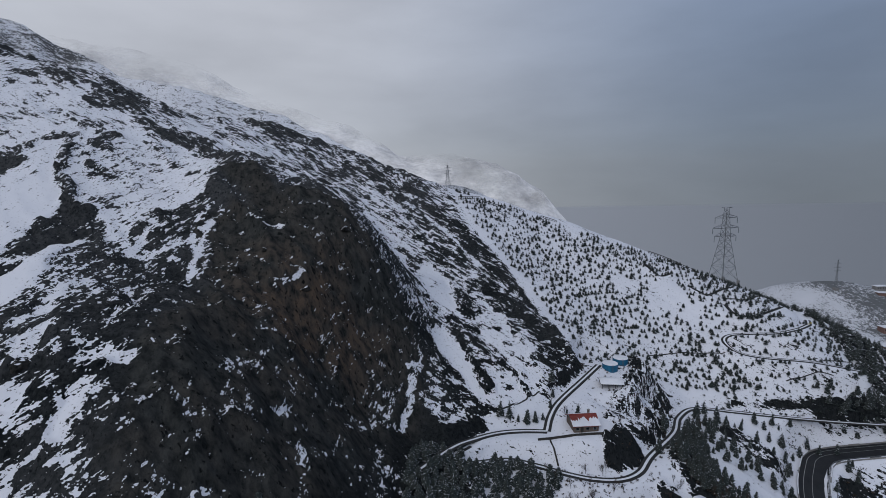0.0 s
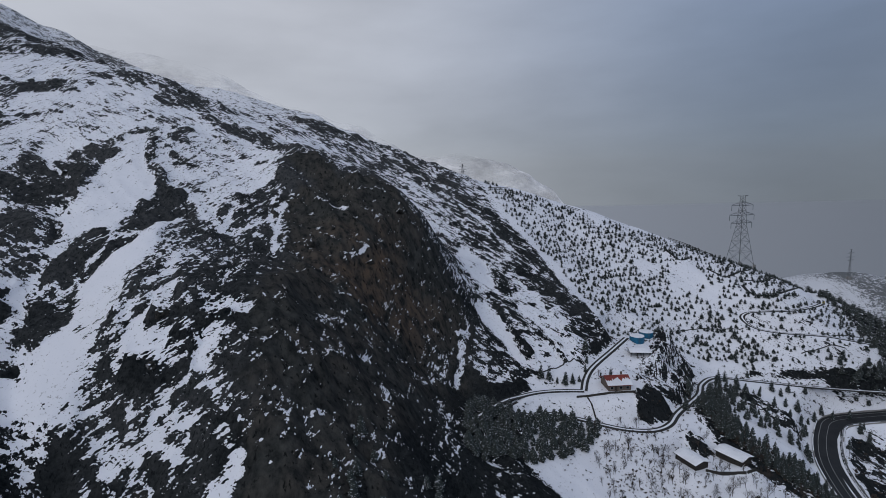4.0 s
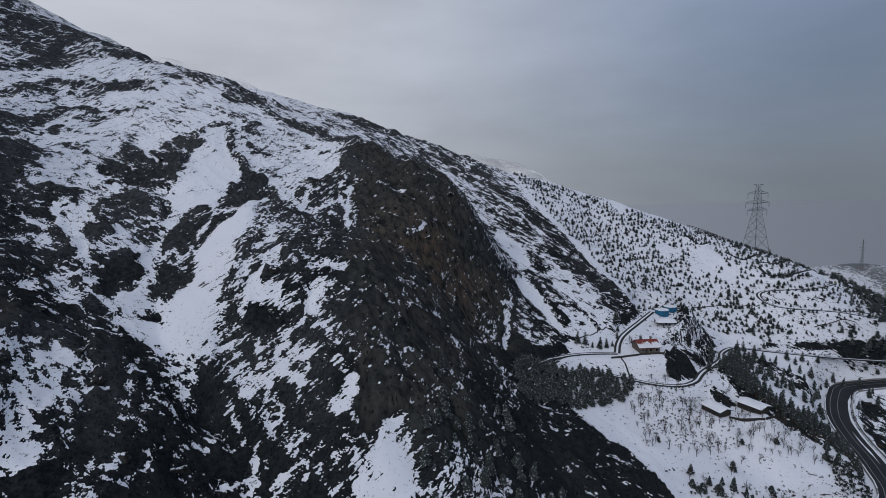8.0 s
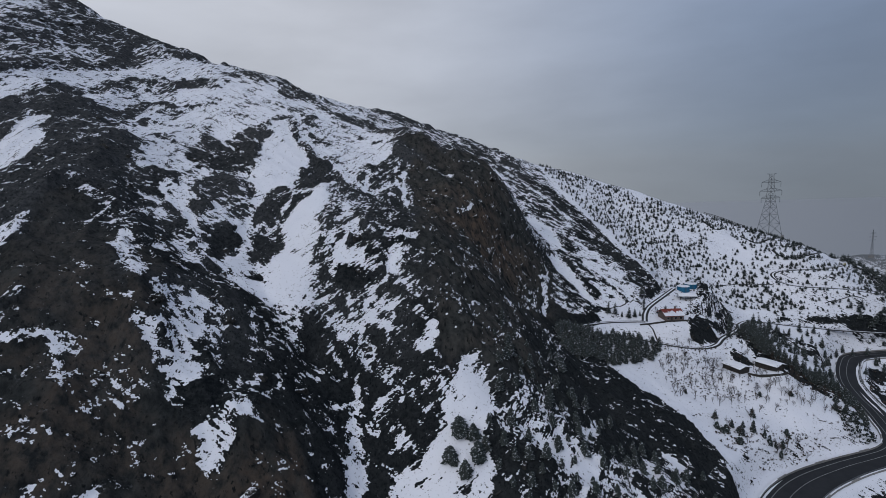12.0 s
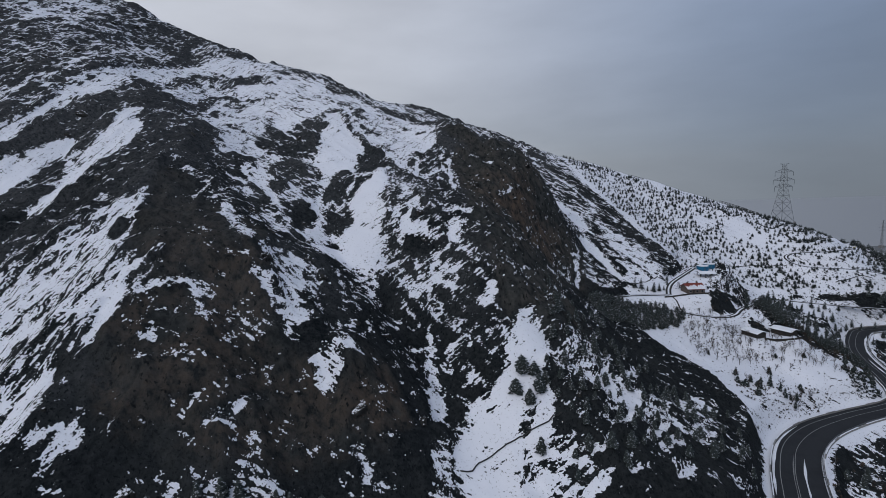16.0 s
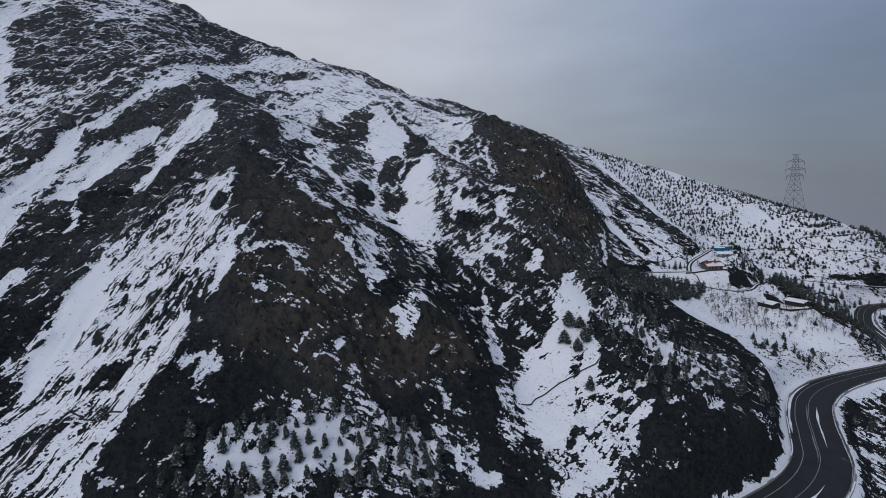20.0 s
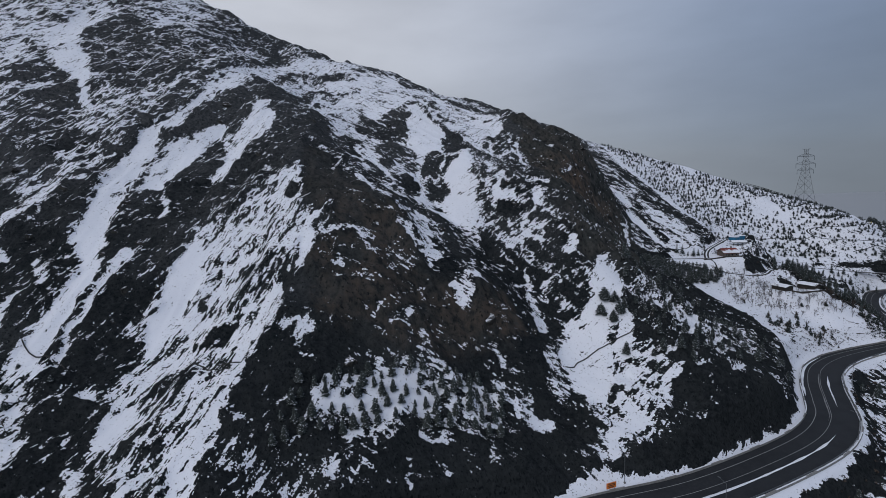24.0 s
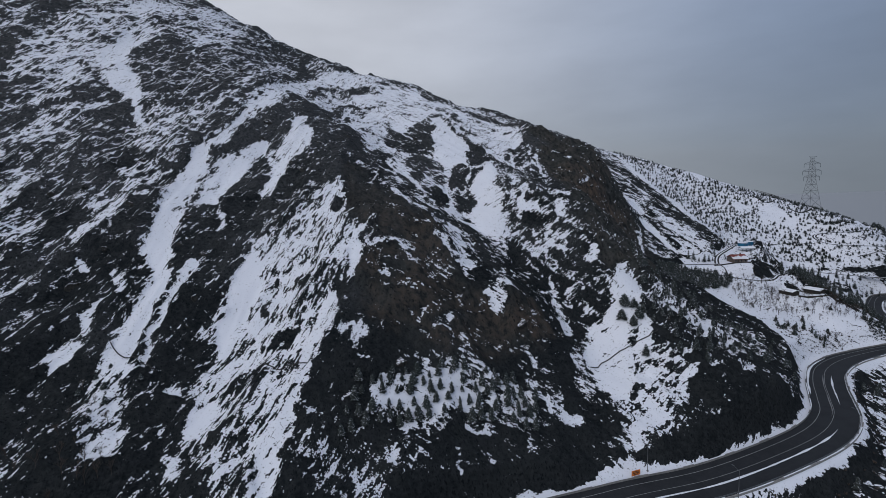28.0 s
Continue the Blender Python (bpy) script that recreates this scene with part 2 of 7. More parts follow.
HIGHWAY_HALF = road_half(HIGHWAY_LINE[:, 0])


# ---- materials ----
def node_material(name):
    m = bpy.data.materials.new(name)
    m.use_nodes = True
    nt = m.node_tree
    nt.nodes.clear()
    out = nt.nodes.new("ShaderNodeOutputMaterial")
    bsdf = nt.nodes.new("ShaderNodeBsdfPrincipled")
    nt.links.new(bsdf.outputs[0], out.inputs["Surface"])
    return m, nt, bsdf


def noise_node(nt, vector, size, detail=4.0, rough=0.55):
    n = nt.nodes.new("ShaderNodeTexNoise")
    n.inputs["Scale"].default_value = 1.0 / size
    n.inputs["Detail"].default_value = detail
    n.inputs["Roughness"].default_value = rough
    nt.links.new(vector, n.inputs["Vector"])
    return n.outputs["Fac"]


def span(nt, value, a, b, c=0.0, d=1.0, soft=False):
    n = nt.nodes.new("ShaderNodeMapRange")
    n.interpolation_type = "SMOOTHSTEP" if soft else "LINEAR"
    for key, v in zip(("From Min", "From Max", "To Min", "To Max"), (a, b, c, d)):
        n.inputs[key].default_value = v
    nt.links.new(value, n.inputs["Value"])
    return n.outputs[0]


def calc(nt, op, a, b):
    n = nt.nodes.new("ShaderNodeMath")
    n.operation = op
    for i, v in enumerate((a, b)):
        if isinstance(v, (int, float)):
            n.inputs[i].default_value = v
        else:
            nt.links.new(v, n.inputs[i])
    return n.outputs[0]


def mix_colour(nt, fac, a, b):
    n = nt.nodes.new("ShaderNodeMix")
    n.data_type = "RGBA"
    for key, v in (("Factor", fac), ("A", a), ("B", b)):
        if isinstance(v, (int, float)):
            n.inputs[key].default_value = v
        elif isinstance(v, tuple):
            n.inputs[key].default_value = (*v, 1)
        else:
            nt.links.new(v, n.inputs[key])
    return n.outputs["Result"]


def bump(nt, bsdf, height, strength, distance):
    n = nt.nodes.new("ShaderNodeBump")
    n.inputs["Strength"].default_value, n.inputs["Distance"].default_value = strength, distance
    nt.links.new(height, n.inputs["Height"])
    nt.links.new(n.outputs[0], bsdf.inputs["Normal"])


def world_place(nt):
    return nt.nodes.new("ShaderNodeNewGeometry").outputs["Position"]


def attribute(nt, name):
    n = nt.nodes.new("ShaderNodeAttribute")
    n.attribute_name = name
    return n.outputs["Fac"]


def mapped(nt, vector, scale, turn=(0, 0, 0)):
    n = nt.nodes.new("ShaderNodeMapping")
    n.inputs["Scale"].default_value = scale
    n.inputs["Rotation"].default_value = [radians(a) for a in turn]
    nt.links.new(vector, n.inputs["Vector"])
    return n.outputs[0]


def skewed(nt, vector, *axes):
    """Coordinates along three chosen directions, each with its own scale."""
    comb = nt.nodes.new("ShaderNodeCombineXYZ")
    for i, (axis, scale) in enumerate(axes):
        n = nt.nodes.new("ShaderNodeVectorMath")
        n.operation = "DOT_PRODUCT"
        n.inputs[1].default_value = [scale * a for a in axis]
        nt.links.new(vector, n.inputs[0])
        nt.links.new(n.outputs["Value"], comb.inputs[i])
    return comb.outputs[0]


SNOW = (0.72, 0.735, 0.80)


def stain_round(nt, p, place, inner, outer, most, least):
    away = nt.nodes.new("ShaderNodeVectorMath")
    away.operation = "DISTANCE"
    nt.links.new(p, away.inputs[0])
    away.inputs[1].default_value = place
    return span(nt, away.outputs["Value"], inner, outer, most, least)


def land_material():
    m, nt, bsdf = node_material("snowy_mountain_ground")
    p = world_place(nt)
    cover = attribute(nt, "snow")
    cliff = attribute(nt, "cliff")
    streak = attribute(nt, "streak")
    rise = attribute(nt, "rise")
    # flecks lying along tilted ledges, and streaks running down the fall line, each with finer breaks in it
    along = skewed(nt, p, ((0.85, -0.3, -0.42), 0.35), ((0.4, -0.3, 0.86), 1.7), ((0.3, 0.9, 0.25), 0.8))
    across = skewed(nt, p, ((0.80, 0.25, 0.55), 0.33), ((-0.5, -0.25, 0.83), 1.7), ((-0.3, 0.9, 0.1), 0.8))
    down = skewed(nt, p, ((0.94, -0.32, 0.05), 1.0), ((-0.3, -0.79, -0.53), 0.2), ((0, -0.55, 0.83), 0.8))

    def either(size_a, size_b, detail):
        pick = nt.nodes.new("ShaderNodeMix")
        nt.links.new(streak, pick.inputs["Factor"])
        tilt = nt.nodes.new("ShaderNodeMix")
        nt.links.new(rise, tilt.inputs["Factor"])
        nt.links.new(noise_node(nt, along, size_a, detail, 0.6), tilt.inputs[2])
        nt.links.new(noise_node(nt, across, size_a, detail, 0.6), tilt.inputs[3])
        nt.links.new(tilt.outputs[0], pick.inputs[2])
        nt.links.new(noise_node(nt, down, size_b, detail, 0.6), pick.inputs[3])
        return pick.outputs[0]

    speck = noise_node(nt, skewed(nt, p, ((0.95, 0.1, 0.25), 0.6), ((-0.2, -0.5, 0.85), 1.5), ((0, 0.85, 0.5), 1.0)), 0.54, 1.5, 0.6)
    spread = calc(nt, "ADD", span(nt, either(3.4, 2.2, 2.0), 0.36, 0.64, -0.31, 0.31), span(nt, either(1.25, 0.85, 1.5), 0.35, 0.65, -0.36, 0.36))
    spread = calc(nt, "ADD", spread, span(nt, speck, 0.35, 0.65, -0.23, 0.23))
    spread = calc(nt, "MULTIPLY", spread, span(nt, cover, 0.85, 1.1, 1.0, 0.6))
    # little lodges on the steep cliff but on its ledges
    spread = calc(nt, "MULTIPLY", spread, span(nt, cliff, 0.2, 0.9, 1.0, 0.8))
    white = span(nt, calc(nt, "ADD", cover, spread), 0.485, 0.515, soft=True)
    # bare ground
    broad = noise_node(nt, p, 22, 4)
    fine = noise_node(nt, p, 1.5, 5, 0.65)
    grit = noise_node(nt, mapped(nt, p, (1.0, 1.0, 0.35)), 0.6, 3, 0.65)
    earth = mix_colour(nt, span(nt, broad, 0.35, 0.65), (0.0045, 0.0068, 0.0085), (0.017, 0.0198, 0.021))
    earth = mix_colour(nt, span(nt, fine, 0.35, 0.7), earth, (0.027, 0.0295, 0.032))
    earth = mix_colour(nt, span(nt, grit, 0.54, 0.66), earth, (0.005, 0.007, 0.0085))
    # grey stone takes over from dark scrub higher up; its paleness includes some haze
    height = nt.nodes.new("ShaderNodeSeparateXYZ")
    nt.links.new(p, height.inputs[0])
    stone = mix_colour(nt, span(nt, fine, 0.33, 0.67), (0.025, 0.0275, 0.031), (0.080, 0.083, 0.088))
    stone = mix_colour(nt, span(nt, grit, 0.54, 0.66), stone, (0.015, 0.0165, 0.018))
    upper = span(nt, calc(nt, "ADD", height.outputs["Z"], span(nt, broad, 0.3, 0.7, -35, 35)), 55, 125, 0.0, 0.85)
    earth = mix_colour(nt, upper, earth, stone)
    rock_grain = noise_node(nt, mapped(nt, p, (1.0, 1.0, 0.28)), 2.3, 8, 0.62)
    rock = mix_colour(nt, span(nt, rock_grain, 0.35, 0.68), (0.014, 0.0158, 0.0165), (0.058, 0.060, 0.058))
    ochre = calc(nt, "MULTIPLY", span(nt, noise_node(nt, mapped(nt, p, (1, 1, 0.6)), 14, 5, 0.6), 0.40, 0.56), span(nt, rock_grain, 0.36, 0.58))
    # rusty stains: a large one on the cliff's brow, a weaker one low on the spur
    stain = calc(nt, "MAXIMUM", stain_round(nt, p, (-41, 153, 78), 13, 34, 1.0, 0.18), calc(nt, "MAXIMUM", stain_round(nt, p, (-128, 16, 50), 30, 80, 0.6, 0.0), stain_round(nt, p, (-91, 27, 38), 6, 17, 1.0, 0.0)))
    rock = mix_colour(nt, calc(nt, "MULTIPLY", ochre, stain), rock, (0.098, 0.071, 0.053))
    crack = noise_node(nt, mapped(nt, p, (1.0, 1.0, 0.2)), 1.1, 4, 0.6)
    rock = mix_colour(nt, span(nt, crack, 0.34, 0.42, 1, 0), rock, (0.006, 0.007, 0.0075))
    ground = mix_colour(nt, cliff, earth, rock)
    # a thin dusting caught in the roughness of the bare ground
    dust = calc(nt, "MULTIPLY", span(nt, speck, 0.60, 0.66), span(nt, cover, 0.15, 0.7, 0.0, 0.5))
    ground = mix_colour(nt, dust, ground, (0.30, 0.31, 0.34))
    # dry tufts poking through the snow
    tuft = span(nt, noise_node(nt, p, 0.75, 4, 0.7), 0.60, 0.66, soft=True)
    thin = span(nt, cover, 0.93, 1.06, 1.0, 0.12)
    snow = mix_colour(nt, span(nt, broad, 0.3, 0.7), SNOW, (0.66, 0.68, 0.75))
    snow = mix_colour(nt, calc(nt, "MULTIPLY", tuft, thin), snow, (0.05, 0.045, 0.036))
    land = mix_colour(nt, white, ground, snow)
    # haze painted into the plain beyond: greyer towards the east, to meet the sky
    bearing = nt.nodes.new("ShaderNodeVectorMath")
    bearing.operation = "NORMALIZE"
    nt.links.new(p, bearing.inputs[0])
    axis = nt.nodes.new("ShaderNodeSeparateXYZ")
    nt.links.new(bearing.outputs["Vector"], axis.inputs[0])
    plain_haze = mix_colour(nt, span(nt, axis.outputs["X"], 0.25, 0.68), (0.40, 0.41, 0.43), (0.272, 0.285, 0.304))
    nt.links.new(mix_colour(nt, attribute(nt, "far"), land, plain_haze), bsdf.inputs["Base Color"])
    nt.links.new(span(nt, white, 0, 1, 0.92, 0.62), bsdf.inputs["Roughness"])
    bsdf.inputs["Specular IOR Level"].default_value = 0.04
    relief = calc(nt, "ADD", calc(nt, "MULTIPLY", fine, span(nt, white, 0, 1, 1.0, 0.12)), calc(nt, "MULTIPLY", white, 0.35))
    bump(nt, bsdf, relief, 0.9, 0.7)
    return m


def plain_material(name, a, b, size=0.6, rough=0.7, metal=0.0, relief=0.02, detail=5, spec=0.3):
    """Two tones mixed by grain at two scales, with fine relief."""
    m, nt, bsdf = node_material(name)
    p = world_place(nt)
    grain = noise_node(nt, p, size, detail, 0.6)
    broad = noise_node(nt, p, size * 7, 3)
    c = mix_colour(nt, span(nt, grain, 0.3, 0.7), a, b)
    c = mix_colour(nt, span(nt, broad, 0.45, 0.75, 0, 0.5), c, tuple(0.6 * v for v in a))
    nt.links.new(c, bsdf.inputs["Base Color"])
    nt.links.new(span(nt, grain, 0.3, 0.7, rough - 0.08, rough + 0.08), bsdf.inputs["Roughness"])
    bsdf.inputs["Metallic"].default_value = metal
    bsdf.inputs["Specular IOR Level"].default_value = spec
    bump(nt, bsdf, grain, 0.6, relief)
    return m


LAND = land_material()
ASPHALT = plain_material("wet_asphalt", (0.018, 0.020, 0.024), (0.033, 0.035, 0.039), 0.9, 0.7, relief=0.02, spec=0.12)
TRACK = plain_material("muddy_track", (0.016, 0.017, 0.018), (0.04, 0.04, 0.041), 0.8, 0.8, relief=0.05)


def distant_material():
    """Snow and bare ground far off, faded upwards in place of ragged low cloud."""
    m, nt, bsdf = node_material("distant_snow_glow")
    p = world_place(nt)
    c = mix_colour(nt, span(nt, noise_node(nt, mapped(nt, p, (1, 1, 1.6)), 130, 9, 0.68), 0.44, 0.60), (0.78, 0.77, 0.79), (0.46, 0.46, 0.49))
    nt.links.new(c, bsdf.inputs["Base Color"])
    # faint glow added to lift the far snow towards the sky's brightness
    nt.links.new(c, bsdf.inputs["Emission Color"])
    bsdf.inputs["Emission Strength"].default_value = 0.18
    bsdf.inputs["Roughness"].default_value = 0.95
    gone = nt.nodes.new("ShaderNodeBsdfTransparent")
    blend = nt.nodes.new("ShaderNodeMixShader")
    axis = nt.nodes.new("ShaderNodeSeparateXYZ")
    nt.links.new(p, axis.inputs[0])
    # the faded-in cloud base sinks from the high west to the low east
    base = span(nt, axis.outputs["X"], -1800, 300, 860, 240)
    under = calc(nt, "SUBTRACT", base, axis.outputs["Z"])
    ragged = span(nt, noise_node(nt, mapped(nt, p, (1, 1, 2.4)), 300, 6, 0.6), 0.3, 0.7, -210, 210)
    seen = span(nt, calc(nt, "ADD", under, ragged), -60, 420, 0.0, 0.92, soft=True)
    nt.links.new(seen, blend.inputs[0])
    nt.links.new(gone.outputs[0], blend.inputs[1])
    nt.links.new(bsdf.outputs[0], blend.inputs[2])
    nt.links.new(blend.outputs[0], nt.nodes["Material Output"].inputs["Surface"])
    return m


FAR_SNOW_GLOW = distant_material()

SNOW_CAP = plain_material("settled_snow", (0.68, 0.70, 0.76), (0.76, 0.775, 0.83), 1.2, 0.65, relief=0.08)


# ---- ground ----
# where snow lies: cover, and a line with radii
SNOW_PATCH = [
    (0.97, [(-48, 62, 5.7), (-49, 56, 7.1)]),
    (0.55, [(-56, 17, 10.4), (-55, 6, 10.0), (-60, -4, 3.8)]),
    (0.6, [(-46, 5, 5.0), (-53, 8, 5.0)]),
    (0.97, [(-71, -17, 5.1), (-60, -13, 3.8), (-42, -10, 2.0), (-27, -3, 2.6), (-6, 9, 3.4), (11, 22, 3.1)]),
]
SNOW_RAGGED = [
    (0.68, [(-42, 24, 4.4), (-41, 15, 5.4), (-52, 5, 7.0), (-61, -4, 5.3)]),
    (0.68, [(-44, 40, 4.2), (-60, 40, 6.3), (-64, 28, 6.0)]),
    (0.68, [(-65, 41, 5.5), (-66, 27, 4.5), (-73, 16, 4.6)]),
    (0.68, [(-41, 27, 4.2), (-41, 18, 4.8), (-47, 11, 5.0), (-54, 4, 4.2)]),
]
SNOW_CLEARINGS = [
    (0.76, [(-27, 36, 1.9), (-22, 40, 2.0)]),
    (0.76, [(-16, 35, 2.0), (-11, 41, 2.0)]),
    (0.76, [(-14, 31, 1.9), (-9, 36, 2.0)]),
    (0.76, [(0, 43, 2.1), (8, 54, 2.2)]),
    (0.76, [(-12, 25, 1.9), (-7, 29, 2.0)]),
    (0.76, [(12, 47, 2.2), (22, 59, 2.3)]),
    (0.76, [(-26, 24, 1.8), (-23, 26, 1.9)]),
    (0.76, [(-38, 19, 1.8), (-34, 20, 1.8)]),
    (0.76, [(9, 33, 2.1), (17, 41, 2.2)]),
    (0.76, [(-32, 47, 2.0), (-27, 52, 2.0)]),
    (0.76, [(-18, 57, 2.1), (-11, 66, 2.2)]),
    (0.76, [(-33, 28, 1.8), (-30, 30, 1.9)]),
]
SNOW_FURROWS = [
    (0.97, [(76.0, 194, 0.8), (77.0, 186, 0.6), (78.2, 177.0, 0.7)]),
    (0.97, [(77.9, 192, 0.8), (78.9, 184, 0.6), (80.1, 175.5, 0.7)]),
    (0.97, [(79.8, 190, 0.8), (80.8, 182, 0.6), (82.0, 174.0, 0.7)]),
    (0.97, [(81.7, 188, 0.8), (82.7, 180, 0.6), (83.9, 172.5, 0.7)]),
    (0.97, [(83.6, 186, 0.8), (84.6, 178, 0.6), (85.8, 171.0, 0.7)]),
    (0.97, [(85.5, 184, 0.8), (86.5, 176, 0.6), (87.7, 169.5, 0.7)]),
]
SNOW_UNDER_TREES = [
    [(-140, -22, 6), (-122, -11, 8), (-104, -4, 8)],
    [(-30, 55, 10), (-12, 45, 9), (6, 56, 8), (12, 70, 6)],
]
SNOW_HIGH_WEST = [
    (0.72, [(-350, 98, 14.4), (-347, 122, 23.0), (-341, 147, 23.0)]),
    (0.97, [(-327, 141, 6.0), (-319, 116, 7.0), (-309, 106, 9.0), (-298, 99, 4.4), (-289, 90, 2.2), (-283, 83, 2.0)]),
    (0.55, [(-328, 97, 9.3), (-329, 84, 9.1), (-334, 76, 6.1)]),
    (0.58, [(-308, 87, 4.5), (-313, 71, 3.8), (-320, 59, 6.0)]),
    (0.56, [(-274, 88, 9.3), (-270, 71, 7.6)]),
    (0.52, [(-260, 89, 6.8), (-258, 66, 5.2), (-269, 51, 7.0), (-277, 35, 6.1)]),
    (0.55, [(-261, 169, 10.0), (-297, 174, 12.2), (-316, 187, 9.7)]),
    (0.62, [(-256, 210, 7.8), (-252, 134, 4.7), (-258, 102, 3.6)]),
]
SNOW_WEST_GULLY = [
    (0.9, [(-240, 127, 3.5), (-240, 108, 3.0), (-242, 89, 3.4), (-246, 74, 4.1)]),
    (1.02, [(-246, 73, 3.2), (-245, 57, 5.0), (-243, 43, 6.9), (-241, 29, 6.6), (-235, 17, 5.0), (-229, 6, 4.0), (-229, -3, 5.0), (-229, -12, 5.9), (-227, -20, 5.6)]),
    (0.8, [(-225, -25, 5.6), (-223, -31, 6.1), (-217, -38, 5.9), (-215, -44, 6.5)]),
    (1, [(-224, 92, 4.4), (-228, 83, 5.2), (-231, 71, 8.2), (-233, 60, 5.9), (-231, 50, 4.2)]),
    (0.9, [(-223, 42, 1.6), (-220, 33, 1.4)]),
    (0.92, [(-226, 94, 1.1), (-219, 85, 1.4), (-210, 74, 1.9), (-208, 60, 3.6)]),
]
SNOW_WEST_GULLY_B = [
    (0.95, [(-223, 19, 2.0), (-222, 9, 3.2), (-222, 3, 2.2), (-220, -7, 2.2), (-221, -12, 1.9), (-218, -20, 1.6)]),
    (0.85, [(-203, -35, 0.7), (-197, -43, 0.7), (-193, -47, 1.8), (-191, -51, 1.6)]),
]
SNOW_WEST_LEFT = [
    (0.72, [(-268, 46, 2.2), (-267, 33, 2.2), (-269, 23, 4.2), (-269, 17, 3.0)]),
    (0.68, [(-258, 42, 2.8), (-265, 38, 3.4), (-262, 22, 1.7)]),
    (0.8, [(-257, 6, 1.8), (-262, 12, 1.3)]),
    (0.8, [(-246, 8, 2.2), (-242, 1, 2.2)]),
    (0.8, [(-244, -8, 3.4), (-241, -15, 2.0)]),
    (0.95, [(-245, -23, 4.8), (-244, -26, 3.1)]),
    (0.9, [(-206, -4, 0.7), (-203, -8, 0.7)]),
    (0.7, [(-206, -24, 2.5), (-202, -25, 1.5)]),
]
SNOW_SHOULDER = [
    (0.9, [(-237, 112, 5.4), (-236, 138, 7.6), (-234, 194, 8.1), (-223, 236, 9.7), (-199, 248, 4.8)]),
    (0.95, [(-211, 118, 3.2), (-208, 98, 7.9), (-211, 87, 6.7), (-208, 71, 3.4)]),
    (0.9, [(-214, 157, 8.4), (-196, 197, 10.7), (-168, 220, 10.4), (-143, 219, 8.8)]),
    (0.88, [(-186, 153, 10.6), (-174, 143, 10.7), (-173, 120, 3.5)]),
    (0.88, [(-164, 171, 8.1), (-155, 192, 9.6)]),
    (0.95, [(-142, 185, 3.4), (-135, 162, 10.0), (-131, 147, 8.9), (-132, 131, 3.6)]),
    (0.9, [(-132, 120, 1.9), (-131, 109, 2.0), (-127, 102, 2.5)]),
    (0.86, [(-126, 213, 7.9), (-106, 215, 10.8), (-90, 183, 6.1), (-100, 157, 5.6)]),
]
SNOW_SHOULDER_B = [
    (0.74, [(-156, 124, 12.1), (-144, 106, 8.2), (-138, 120, 5.6)]),
    (0.95, [(-149, 171, 1.4), (-140, 162, 9.0), (-131, 154, 7.9), (-132, 137, 4.0)]),
]
SNOW_CHUTE = [
    (1.05, [(-106, 130, 1.6), (-108, 120, 4.3), (-110, 108, 8.5), (-111, 95, 8.4), (-112, 85, 7.3)]),
    (0.8, [(-106, 80, 9.1), (-101, 74, 3.0)]),
    (0.95, [(-121, 90, 5.2), (-126, 96, 3.9)]),
    (0.6, [(-176, 87, 2.4), (-159, 82, 2.4), (-141, 60, 2.9), (-131, 56, 2.9), (-120, 61, 2.9)]),
    (0.8, [(-125, 59, 4.2), (-121, 46, 3.5), (-118, 42, 2.6), (-117, 38, 1.1)]),
    (0.75, [(-129, 43, 2.1), (-124, 40, 2.0)]),
    (0.8, [(-147, 65, 2.6), (-141, 56, 1.6)]),
    (0.98, [(-135, 87, 0.6), (-127, 84, 1.4), (-118, 81, 2.0), (-110, 77, 2.1)]),
]
SNOW_CHUTE_B = [
    (0.88, [(-124, 92, 4.1), (-117, 88, 3.6), (-108, 81, 2.4)]),
    (1.03, [(-107, 143, 1.7), (-106, 120, 4.1), (-107, 106, 8.1), (-107, 93, 8.5), (-106, 83, 5.8)]),
    (0.8, [(-113, 89, 3.2), (-118, 95, 1.9), (-123, 101, 1.2)]),
]
SNOW_RIGHT_RAVINE = [
    (0.72, [(-93, 121, 3.0), (-95, 94, 1.9), (-99, 89, 2.0)]),
    (0.84, [(-88, 92, 3.3), (-84, 92, 4.4)]),
    (0.84, [(-70, 92, 3.5), (-73, 85, 1.8)]),
    (0.85, [(-73, 76, 4.3), (-78, 80, 2.7)]),
    (0.84, [(-86, 81, 1.2), (-83, 76, 1.2), (-81, 71, 1.2)]),
    (0.84, [(-59, 72, 2.1), (-61, 69, 2.0)]),
    (0.84, [(-82, 64, 1.0), (-81, 55, 2.0), (-78, 47, 2.8), (-77, 34, 1.9)]),
    (0.48, [(-70, 55, 3.5), (-68, 50, 2.8)]),
    (0.84, [(-96, 86, 0.6), (-90, 83, 0.7), (-87, 80, 1.0), (-83, 74, 1.3)]),
    (0.84, [(-75, 77, 2.6), (-71, 77, 2.1)]),
    (0.38, [(-81, 77, 1.8), (-73, 73, 1.4)]),
]
